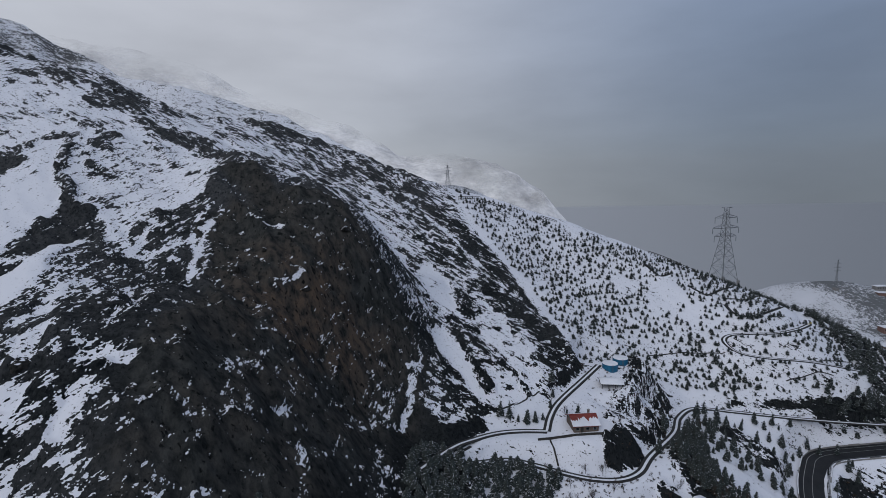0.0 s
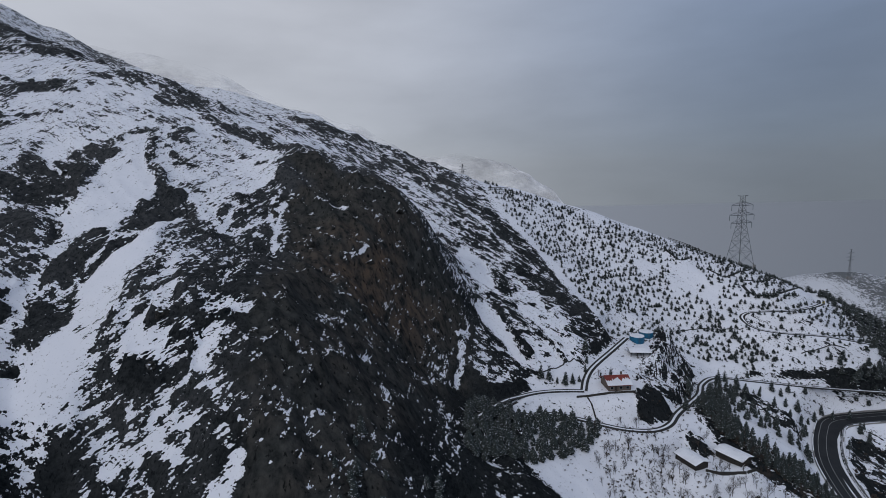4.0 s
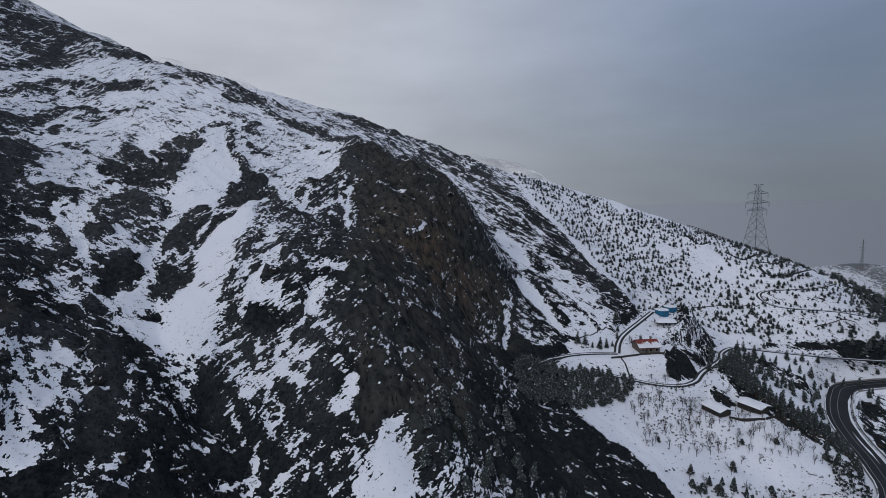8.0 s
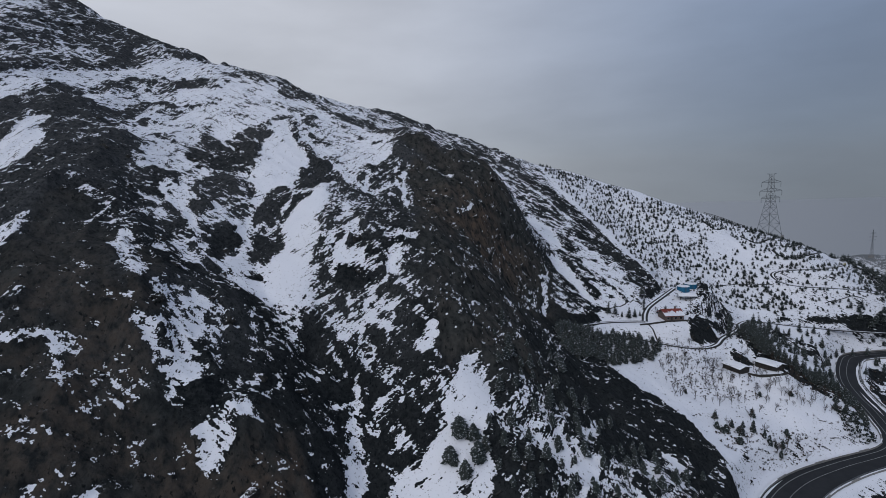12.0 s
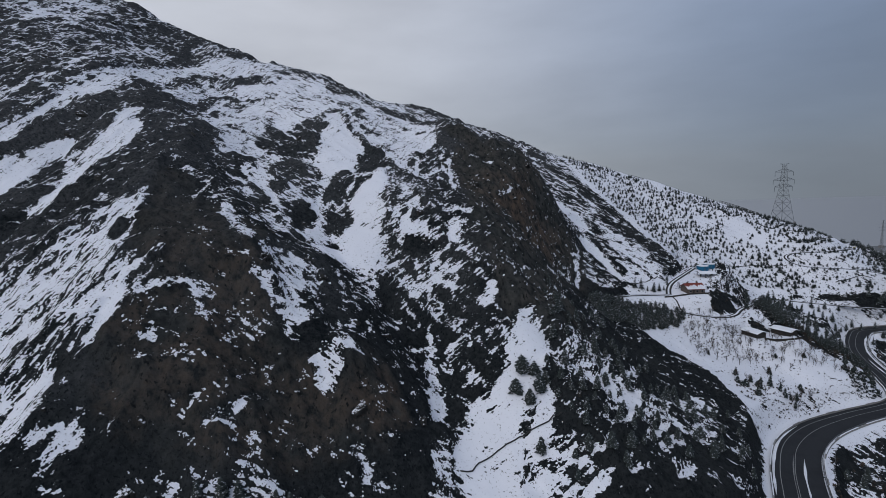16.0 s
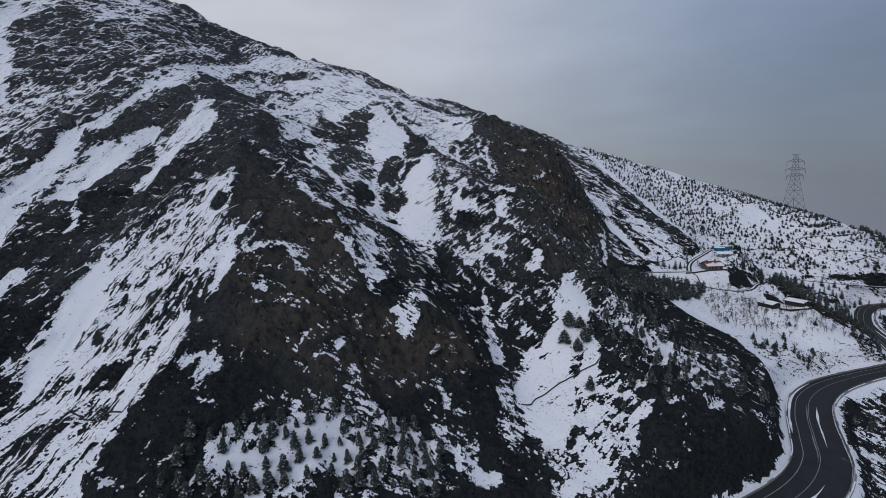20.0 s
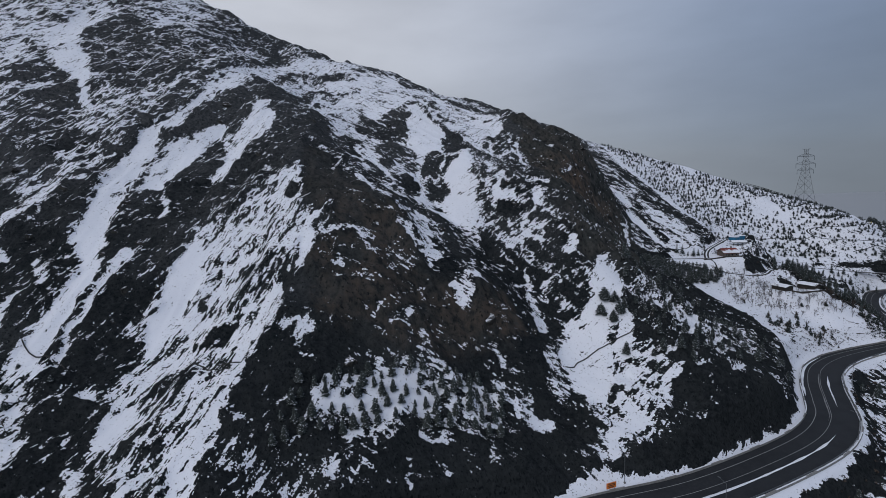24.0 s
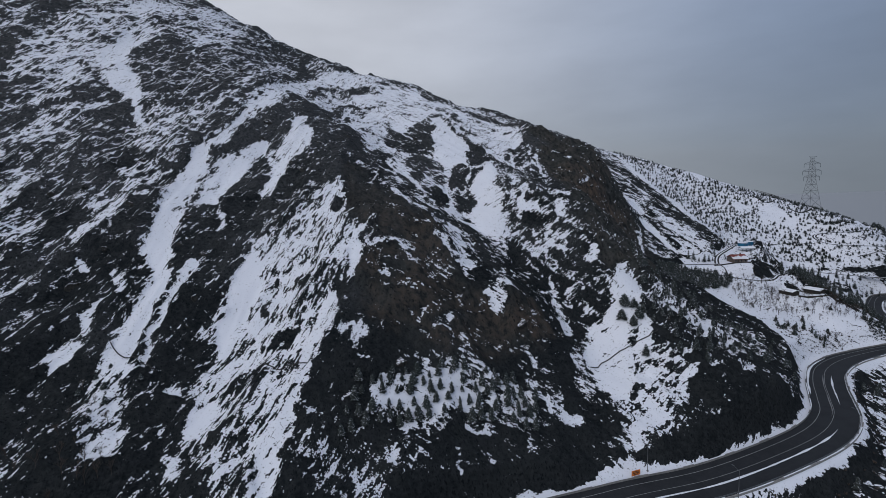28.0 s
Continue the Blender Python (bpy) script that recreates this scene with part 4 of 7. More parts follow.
RIBS_LEFT_ROCKS = [
    (0.06, [(-122, 116, 2.0), (-119, 115, 1.4)]),
    (0.06, [(-119, 103, 3.8), (-117, 103, 4.5)]),
    (0.06, [(-148, 124, 6.0), (-145, 124, 5.3)]),
    (0.06, [(-147, 107, 4.0), (-145, 108, 3.3)]),
    (0.06, [(-132, 95, 3.9), (-130, 97, 3.9)]),
    (0.08, [(-149, 168, 7.2), (-150, 159, 3.7)]),
    (0.08, [(-118, 90, 1.6), (-117, 90, 1.3)]),
    (0.08, [(-116, 143, 4.3), (-114, 149, 3.2)]),
]
RIBS_FACE_BREAKS = [
    (0, [(-80, 102, 1.9), (-75, 94, 1.3), (-74, 87, 1.7), (-74, 84, 2.0)]),
    (-0.05, [(-58, 86, 2.7), (-61, 83, 1.8)]),
    (0, [(-83, 96, 1.8), (-86, 94, 1.3)]),
    (0.05, [(-81, 110, 2.4), (-72, 103, 1.2)]),
]
RIBS_UPPER_ROCKS = [
    (0.05, [(-114, 152, 4.5), (-115, 136, 4.0)]),
    (0.05, [(-148, 169, 0.9), (-148, 156, 5.1), (-148, 149, 2.3)]),
    (0.08, [(-122, 126, 3.4), (-124, 118, 2.9), (-127, 114, 1.3)]),
    (0.06, [(-123, 104, 2.4), (-121, 105, 4.1)]),
    (0.1, [(-167, 148, 6.2), (-158, 147, 4.0), (-151, 141, 4.0)]),
    (0.1, [(-148, 118, 4.0), (-147, 119, 4.0)]),
    (0.1, [(-147, 107, 2.5), (-146, 107, 2.5)]),
    (0.12, [(-164, 118, 3.1), (-163, 119, 4.2)]),
    (0.12, [(-98, 143, 5.5), (-93, 132, 4.5)]),
    (0.15, [(-86, 141, 5.6), (-84, 143, 5.0)]),
    (0.2, [(-112, 230, 4.6), (-92, 206, 3.1)]),
    (0.22, [(-153, 224, 4.8), (-138, 234, 4.2)]),
]
RIBS_UPPER_ROCKS_B = [
    (0.15, [(-129, 170, 0.7), (-119, 158, 0.6), (-112, 155, 0.8)]),
    (0.15, [(-204, 155, 1.3), (-203, 179, 2.3), (-195, 181, 2.2)]),
    (0.2, [(-209, 208, 1.2), (-186, 214, 1.8)]),
    (0.18, [(-196, 148, 2.0), (-196, 162, 1.3)]),
    (0.2, [(-121, 219, 5.0), (-104, 214, 4.7), (-91, 205, 2.7)]),
    (0.12, [(-129, 193, 3.4), (-129, 202, 2.7)]),
]
ALL_RIBS = [RIBS_ROCKS, RIBS_SPUR_RUNS, RIBS_EAST_ROCK, RIBS_LEFT_ROCKS, RIBS_FACE_BREAKS, RIBS_UPPER_ROCKS, RIBS_UPPER_ROCKS_B]
TRACKS = [
    [(-8, 131, 39.5), (2, 145, 38.3), (9, 152, 37), (17, 157.5, 36), (25, 159.5, 35.6), (34, 159, 35.7)],
    [(7, 149, 36.6), (2, 143, 36.8), (5, 141, 35.2), (19, 147, 32.6), (28, 145.5, 31.5), (36, 143, 30.4), (45, 142, 28.9), (54, 143, 28), (61, 146.5, 28.2), (68, 155, 28.5), (84, 173, 26.8), (94, 190, 24.3), (106, 201, 22.6), (124, 203, 19.8), (148, 202.5, 17), (172, 201.5, 15), (200, 202, 13), (235, 206, 12)],
    [(34, 159, 35.7), (37, 167, 37.2), (42, 175, 38.8), (55, 191.5, 40), (66, 206, 40.6)],
    [(188, 250, 43.6), (176, 241, 44.2), (162, 235, 44.3), (150, 235.5, 44), (140, 237, 42.9), (136, 234.5, 40.8), (139, 229, 37.4), (148, 224.5, 36), (169, 220.5, 34.9), (190, 219, 31)],
    [(188, 250, 43.6), (192, 256, 43.4), (196, 262, 42.5)],
]
# narrow terraces higher on the planted slope
TERRACES = [
    [(128, 278, 66), (121.6, 275, 65.3), (118.5, 277.8, 67.3), (115.4, 284, 71.1)],
    [(133.9, 268.3, 60.8), (137.6, 264.8, 58.8), (141.6, 262.3, 57.2), (151.2, 267.8, 58.6), (159.8, 273.4, 58.7)],
    [(149.1, 260.1, 55.6), (155, 260.1, 55.3), (160.3, 260.2, 54.7), (173.1, 270.2, 54.3)],
    [(146.9, 254.9, 53.6), (147.6, 249.1, 51.1), (152.1, 246, 49.9), (160.2, 247, 50.2), (173.3, 255.6, 50.3), (182.8, 263.8, 49.5)],
]
FOOTPATHS = [
    [(95.3, 225, 37.4), (109.7, 228.5, 36.6), (123.2, 229.6, 36), (133.3, 228.7, 35.8)],
    [(153.9, 215.2, 29), (160.8, 215.7, 29.8), (168.9, 216.2, 30.1), (175.4, 215.7, 28.4)],
    [(172, 222.5, 35.4), (183.1, 226.2, 33.2), (198.6, 233.4, 29.1)],
    [(18, 167, 37), (27, 172, 38), (35, 178, 39.5)],
]
TERRACE_LINES = [smooth_line(p, 1.0) for p in TERRACES]
TRACK_LINES = [smooth_line(p, 1.0) for p in TRACKS]


def stroke_weight(x, y, line, hard=0.55):
    """1 inside a band of varying width, fading to 0 at its rim."""
    out = np.zeros(x.shape)
    dense = smooth_line(line, 1.5)
    for i in range(0, len(dense), 10):
        c = dense[i:i + 11]
        reach = c[:, 2].max() * 1.3
        m = (x > c[:, 0].min() - reach) & (x < c[:, 0].max() + reach) & (y > c[:, 1].min() - reach) & (y < c[:, 1].max() + reach)
        if m.any():
            q = np.hypot(x[m][:, None] - c[None, :, 0], y[m][:, None] - c[None, :, 1]) / np.maximum(c[None, :, 2], 0.5)
            out[m] = np.maximum(out[m], 1 - ease(q.min(1), hard, 1.25))
    return out


def gullies(x, y):
    """Ribs (1) and runnels (0) that follow the fall line of the west face."""
    return fractal(x - 0.1 * y + 3 * fractal(x, y, 25, 2, 33), 0.2 * y, 17, 4, 35, ridged=True)


def strata(x, y):
    """Rock ribs (1) and the troughs between them (0): they dip one way on the west side and the other on the face."""
    warp = 7 * (fractal(x, y, 30, 3, 303) - 0.5)
    west = 1 - ease(x + 0.2 * y, -165, -110)
    a = fractal(0.62 * x - 0.78 * y + warp, 0.22 * (0.78 * x + 0.62 * y), 13, 5, 301, ridged=True)
    b = fractal(0.66 * x + 0.75 * y + warp, 0.22 * (0.75 * x - 0.66 * y), 12, 5, 307, ridged=True)
    return (a * west + b * (1 - west) - 0.55) * ease(y + 0.25 * x, -60, 10)


SPINES = [(2.6, smooth_line([(-186, 118, 0), (-174, 63, 0), (-156, 40, 0), (-158, 10, 0), (-164, -25, 0)], 2)),
          (2.2, smooth_line([(-186, 118, 0), (-151, 72, 0), (-124, 44, 0), (-102, 35, 0)], 2)),
          (2.6, smooth_line([(-80, 190, 0), (-60, 165, 0), (-45, 135, 0), (-20, 125, 0)], 2)),
          (-3.0, smooth_line([(-131, 113, 0), (-115, 85, 0), (-102, 73, 0), (-94, 68, 0), (-82, 59, 0), (-72, 40, 0)], 2))]


RIDGE_LINE = smooth_line(MAIN_RIDGE, 3)


def spines(x, y):
    """Sharp crests, and the cut of the ravine."""
    out = np.zeros(x.shape)
    for lift, line in SPINES:
        out = out + lift * np.exp(-near_line(x, y, line, 24)[0] / 6)
    ridge = near_line(x, y, RIDGE_LINE, 70)[0]
    return out - 1.6 * np.exp(-ridge / 22) * (1 - ease(x, 40, 90))


def below_highway(x, y):
    """1 on the valley side of the road."""
    road = np.interp(x, [-240, -170, -112, -40, -12, 9, 22, 30, 38.5, 49, 63.5, 82, 104, 113, 117, 124, 130, 138, 146, 153, 163, 250], [-160, -100, -47, -15, 0, 14, 28, 43, 60, 76, 88.5, 97, 105, 113.5, 124, 146, 161, 173, 184, 191, 195, 200])
    return ease(road - y, 9, 13)


def snow_cover(x, y):
    """How much of the ground is white (0 to 1), how much is cliff, and how far snow lies in runs."""
    # ragged rims
    wx = x + 6 * (fractal(x, y, 13, 5, 40) - 0.5)
    wy = y + 6 * (fractal(x, y, 13, 5, 50) - 0.5)
    wx = wx + 4 * (fractal(x, y, 4.0, 4, 140) - 0.5)
    wy = wy + 4 * (fractal(x, y, 4.0, 4, 150) - 0.5)
    patchy = fractal(x, y, 26, 4, 60)
    west = 1 - ease(x + 0.2 * y, -165, -120)
    cover = 0.45 + 0.8 * (patchy - 0.5)
    cover = cover + west * (0.7 * (0.52 - gullies(x, y)) - 0.08 * (1 - ease(y, 90, 170)))
    cover = cover - 0.42 * strata(x, y) - 0.15 * ease(x, -150, -120) * (1 - ease(y, 150, 200))
    cover = cover + ease(y - 0.35 * x, 200, 270) * 0.05 - 0.19 * (1 - ease(y - 0.35 * x, 70, 150))
    cover = 0.46 + 1.3 * (cover - 0.46)
    rim = np.interp(y, [100, 130, 150, 165, 175, 190, 204, 226, 248, 266, 281, 299, 345], [40, 14, 3, 14, 30, 50, 60, 46, 38, 26, 14, 5, -10])
    east = ease(wx - rim, -3, 4) * ease(y, 110, 135)
    cover = cover * (1 - east) + east * (1.0 + 0.3 * (patchy - 0.5))
    meadow = ease(wx - (9 + 0.42 * (118 - y)), 0, 5) * ease(y, 55, 75) * (1 - ease(y, 150, 175))
    cover = cover * (1 - meadow) + meadow * 1.03
    low = below_highway(x, y)
    cover = cover * (1 - low) + low * (0.34 + 1.5 * (fractal(x, y, 15, 4, 66) - 0.47))
    cliff = np.zeros(x.shape)
    for rows in ALL_BARE:
        face = 0.9 if rows is BARE_CLIFF_FACE else 0.6 if rows is BARE_SPUR_FACE else 0.0
        for level, line in rows:
            w = stroke_weight(wx, wy, line, 0.6)
            cover = cover * (1 - w) + w * (level + 0.3 * (patchy - 0.5))
            cliff = np.maximum(cliff, w * face)
    w = stroke_weight(x + 0.25 * (wx - x), y + 0.12 * (wy - y), ROADSIDE_BANK, 0.6)
    cover = cover * (1 - w) + w * (-0.1 + 0.3 * (patchy - 0.5))
    isles = ease(fractal(x, y, 7, 4, 77), 0.56, 0.68)
    for rows in ALL_SNOW:
        for level, line in rows:
            w = stroke_weight(wx, wy, line, 0.65)
            top = level + 0.4 * (0.5 - gullies(x, y)) if rows in (SNOW_SPUR_SNOW, SNOW_SPUR_SNOW_B) else level - 0.13 * isles
            cover = np.maximum(cover, cover * (1 - w) + w * top)
            cliff = cliff * (1 - w * 0.8)
    for line in SNOW_UNDER_TREES:
        w = stroke_weight(wx, wy, line, 0.35)
        cover = np.maximum(cover, cover * (1 - w) + w * (0.72 + 1.8 * (fractal(x, y, 8, 3, 91) - 0.45)))
    for rows in ALL_RIBS:
        for level, line in rows:
            w = stroke_weight(wx, wy, line, 0.6)
            cover = cover * (1 - w) + w * level
    streak = np.maximum(west, stroke_weight(x, y, EMBANKMENT, 0.9))
    # ploughed and drifted snow on the road verges
    d, z = near_line(x, y, HIGHWAY_LINE, 18)
    rag = fractal(x, y, 6, 4, 81)
    d = d - road_half(x) + 8
    verge = ease(d, 7.6, 8.4) * (1 - ease(d, 9.0 + 5 * (rag - 0.25), 10.0 + 6 * (rag - 0.25)))
    cover = np.maximum(cover, verge * (0.75 + 0.35 * rag))
    return cover, cliff, streak


def ledges_rise(x, y):
    """1 between the ravine and the cliff's edge, where the ledges climb to the east."""
    cut = np.interp(y, [25, 40, 59, 73, 85, 113, 170], [-66, -72, -82, -102, -115, -131, -150])
    return ease(x - cut, 0, 12) * (1 - ease(x, -15, 0)) * (1 - ease(y, 190, 215))


def level_pads(x, y, h):
    """Benches cut for the house, the tanks and the two sheds."""
    for px, py, r, z in ((46, 161, 9, 36.2), (72, 207, 12, 39.6), (66, 190, 8, 38.7), (62.5, 132.5, 5, 21.6), (77, 134, 5, 21.8)):
        w = 1 - ease(np.hypot(x - px, y - py), r, r + 7)
        h = h * (1 - w) + z * w
    return h


def ground_height(x, y, detail=True):
    h = level_pads(x, y, landform(x, y))
    cover, cliff, streak = snow_cover(x, y)
    smooth = h
    if detail:
        bare = 1 - 0.8 * ease(cover, 0.5, 1.0)
        mid = 1 - ease(np.hypot(x + 40, y - 120), 600, 900)
        crags = fractal(x, y, 30, 6, 3, ridged=True) - 0.55
        west = 1 - ease(x + 0.2 * y, -165, -120)
        ledge = fractal(x + 0.6 * h, y, 7.5, 4, 11, ridged=True) - 0.5
        swell = fractal(x, y, 12, 2, 21) - 0.5
        h = h + mid * (bare * ((6.0 - 3.6 * ease(y - 0.2 * x, 190, 260)) * crags + 2.4 * ledge + cliff * 3.0 * crags) + 0.5 * swell + west * 4.5 * (gullies(x, y) - 0.5) + bare * 5.5 * strata(x, y) + spines(x, y))
    for line in TERRACE_LINES:
        d, z = near_line(x, y, line, 7)
        w = 1 - ease(d, 1.2, 5.0)
        h = h * (1 - w) + (z - 0.1) * w
    for line in TRACK_LINES:
        d, z = near_line(x, y, line, 9)
        w = 1 - ease(d, 1.9, 6.5)
        h = h * (1 - w) + (z - 0.1) * w
    d, z = near_line(x, y, HIGHWAY_LINE, 30)
    w = 1 - ease(d - road_half(x), 1.0, 8.0)
    h = h * (1 - w) + (z - 0.12) * w
    return h, cover, cliff, streak, smooth


def steps(stops, edge=4600):
    """Coordinates with a given spacing between stops, and ever wider spacing beyond."""
    c = []
    for (a, s), (b, _) in zip(stops, stops[1:]):
        c.append(np.arange(a, b, s))
    c = list(np.concatenate(c)) + [stops[-1][0]]
    s = stops[-1][1]
    while c[-1] < edge:
        s *= 1.12
        c.append(c[-1] + s)
    s, low = stops[0][1], [c[0]]
    while low[-1] > -edge:
        s *= 1.12
        low.append(low[-1] - s)
    return np.array(low[:0:-1] + c)


def grid_mesh(name, gx, gy, z, material, attributes=()):
    nx, ny = len(gx), len(gy)
    co = np.empty((ny, nx, 3), np.float32)
    co[..., 0], co[..., 1], co[..., 2] = gx[None, :], gy[:, None], z
    i = (np.arange(ny - 1)[:, None] * nx + np.arange(nx - 1)[None, :]).ravel()
    quads = np.stack([i, i + 1, i + nx + 1, i + nx], 1).astype(np.int32)
    me = bpy.data.meshes.new(name)
    me.vertices.add(nx * ny)
    me.vertices.foreach_set("co", co.ravel())
    me.loops.add(quads.size)
    me.loops.foreach_set("vertex_index", quads.ravel())
    me.polygons.add(len(quads))
    me.polygons.foreach_set("loop_start", np.arange(0, quads.size, 4, dtype=np.int32))
    me.polygons.foreach_set("use_smooth", np.ones(len(quads), bool))
    me.update(calc_edges=True)
    for key, values in attributes:
        me.attributes.new(key, "FLOAT", "POINT").data.foreach_set("value", np.ravel(values).astype(np.float32))
    me.materials.append(material)
    return new(name, me)


def build_ground():
    gx = steps([(-420, 1.8), (-300, 0.75), (60, 0.9), (130, 1.5), (260, 2.2)])
    gy = steps([(-110, 1.5), (-60, 0.75), (190, 1.1), (330, 2.0)])
    x, y = np.meshgrid(gx, gy)
    h, cover, cliff, streak, smooth = ground_height(x, y)
    # snow lies on what is flatter than the slope around it
    ax, ay = np.gradient(h, gy, gx)
    bx, by = np.gradient(smooth, gy, gx)
    flat, about = 1 / np.sqrt(1 + ax ** 2 + ay ** 2), 1 / np.sqrt(1 + bx ** 2 + by ** 2)
    near = 1 - ease(np.hypot(x, y - 120), 500, 700)
    cover = cover + near * np.clip((flat - about) * 1.8, -0.5, 0.5) * (1 - 0.7 * ease(cover, 0.8, 1.0))
    d, z = near_line(x, y, HIGHWAY_LINE, 14)
    cover = np.where(d < road_half(x), 0.2, cover)
    # where the painted haze grey covers the far land
    plain_haze = ease(np.hypot(x - 100, y - 150), 620, 950) * (1 - 0.9 * np.exp(-(((x - 10) / 300) ** 2 + ((y - 1090) / 260) ** 2)))
    hill = ease(x + 0.4 * y, 400, 480) * (1 - plain_haze)
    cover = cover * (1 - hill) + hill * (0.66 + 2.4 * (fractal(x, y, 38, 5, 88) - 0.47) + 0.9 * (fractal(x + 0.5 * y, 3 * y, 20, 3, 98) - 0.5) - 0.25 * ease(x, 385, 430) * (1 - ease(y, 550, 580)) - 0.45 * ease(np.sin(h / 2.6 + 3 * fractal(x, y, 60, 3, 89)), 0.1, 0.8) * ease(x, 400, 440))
    # the far hill takes some of the painted haze grey
    plain_haze = np.maximum(plain_haze, 0.42 * hill)
    ob = grid_mesh("ground", gx, gy, h, LAND, (("snow", cover), ("cliff", cliff), ("streak", streak), ("rise", ledges_rise(x, y)), ("far", plain_haze)))
    return tagged(ob, "steep mountainside of dark rock and scrub streaked with snow", "ground", kind="structure")


ground = build_ground()


def surface_z(x, y):
    """Height of the ground at one place."""
    return float(ground_height(np.array([float(x)]), np.array([float(y)]))[0][0])


def ribbon(name, line, half, lift, material, label, category, side=0.0, thick=0.3):
    """A road slab along a dense line."""
    p = np.array(line)
    t = np.gradient(p, axis=0)
    n = np.stack([t[:, 1], -t[:, 0]], 1) / np.maximum(np.hypot(t[:, 0], t[:, 1]), 1e-6)[:, None]
    half = np.broadcast_to(half, len(p))[:, None]
    rows = []
    for off, dz in ((-half, lift - thick), (-half, lift), (-half * 0.4, lift + 0.06), (half * 0.4, lift + 0.06), (half, lift), (half, lift - thick)):
        rows.append(np.column_stack([p[:, :2] + n * (off + side), p[:, 2] + dz]))
    v = np.stack(rows, 1)
    k, m = v.shape[:2]
    faces = [(i * m + j, i * m + j + 1, (i + 1) * m + j + 1, (i + 1) * m + j) for i in range(k - 1) for j in range(m - 1)]
    me = bpy.data.meshes.new(name)
    me.from_pydata(v.reshape(-1, 3).tolist(), [], faces)
    me.materials.append(material)
    return tagged(new(name, me), label, category, kind="structure")


ribbon("road", HIGHWAY_LINE, HIGHWAY_HALF, 0.1, ASPHALT, "wet dark asphalt mountain highway with snow along its edges", "road")
for line in TRACK_LINES:
    ribbon("snow_strip", line, 0.4, 0.17, SNOW_CAP, "trodden snow left between the wheel ruts", "snow", thick=0.02)
    ribbon("track", line, 1.35, 0.08, TRACK, "narrow cleared service track cut through the snow", "track")
for line in TERRACE_LINES:
    ribbon("track", line, 0.9, 0.12, TRACK, "bare dark terrace path across the snowy planted slope", "track")
for path in FOOTPATHS:
    line = smooth_line(path, 1.0)
    line[:, 2] = ground_height(line[:, 0], line[:, 1])[0]
    ribbon("footpath", line, 0.32, 0.06, TRACK, "thin trodden footpath across the snowy slope", "path")


# ---- distance ----
def far_range():
    az = np.radians(np.linspace(-75, 40, 231))
    rise = np.interp(np.degrees(az), [-75, -45, -33, -27, -22, -17, -10, -5, 1, 6, 11, 16, 25, 40], [12.0, 12.5, 12.6, 11.9, 9.6, 8.0, 5.6, 2.6, 2.8, 1.6, -1.4, -7.5, -9, -9])
    v = np.linspace(0, 1, 60)[:, None]
    dist = 1900 + 1100 * v
    top = 121 + 2600 * np.tan(np.radians(rise))[None, :]
    x, y = dist * np.sin(az), dist * np.cos(az)
    shape = ease(v, 0.0, 0.64) * (1 - 0.5 * ease(v, 0.64, 1.0))
    z = -330 + (top + 330) * shape
    z = z + (fractal(x, y, 420, 6, 70, ridged=True) - 0.55) * 150 * np.sin(np.pi * np.clip(v / 0.64, 0, 1)) ** 0.8 + (fractal(x, y, 90, 4, 90) - 0.5) * 26
    n, k = z.shape
    me = bpy.data.meshes.new("backdrop_range")
    faces = [(i * k + j, i * k + j + 1, (i + 1) * k + j + 1, (i + 1) * k + j) for i in range(n - 1) for j in range(k - 1)]
    me.from_pydata(np.stack([x, y, z], 2).reshape(-1, 3).tolist(), [], faces)
    me.polygons.foreach_set("use_smooth", np.ones(len(faces), bool))
    me.materials.append(FAR_SNOW_GLOW)
    return tagged(new("backdrop_range", me), "pale snow-covered range fading into low cloud", "mountain", kind="structure")


far_range()


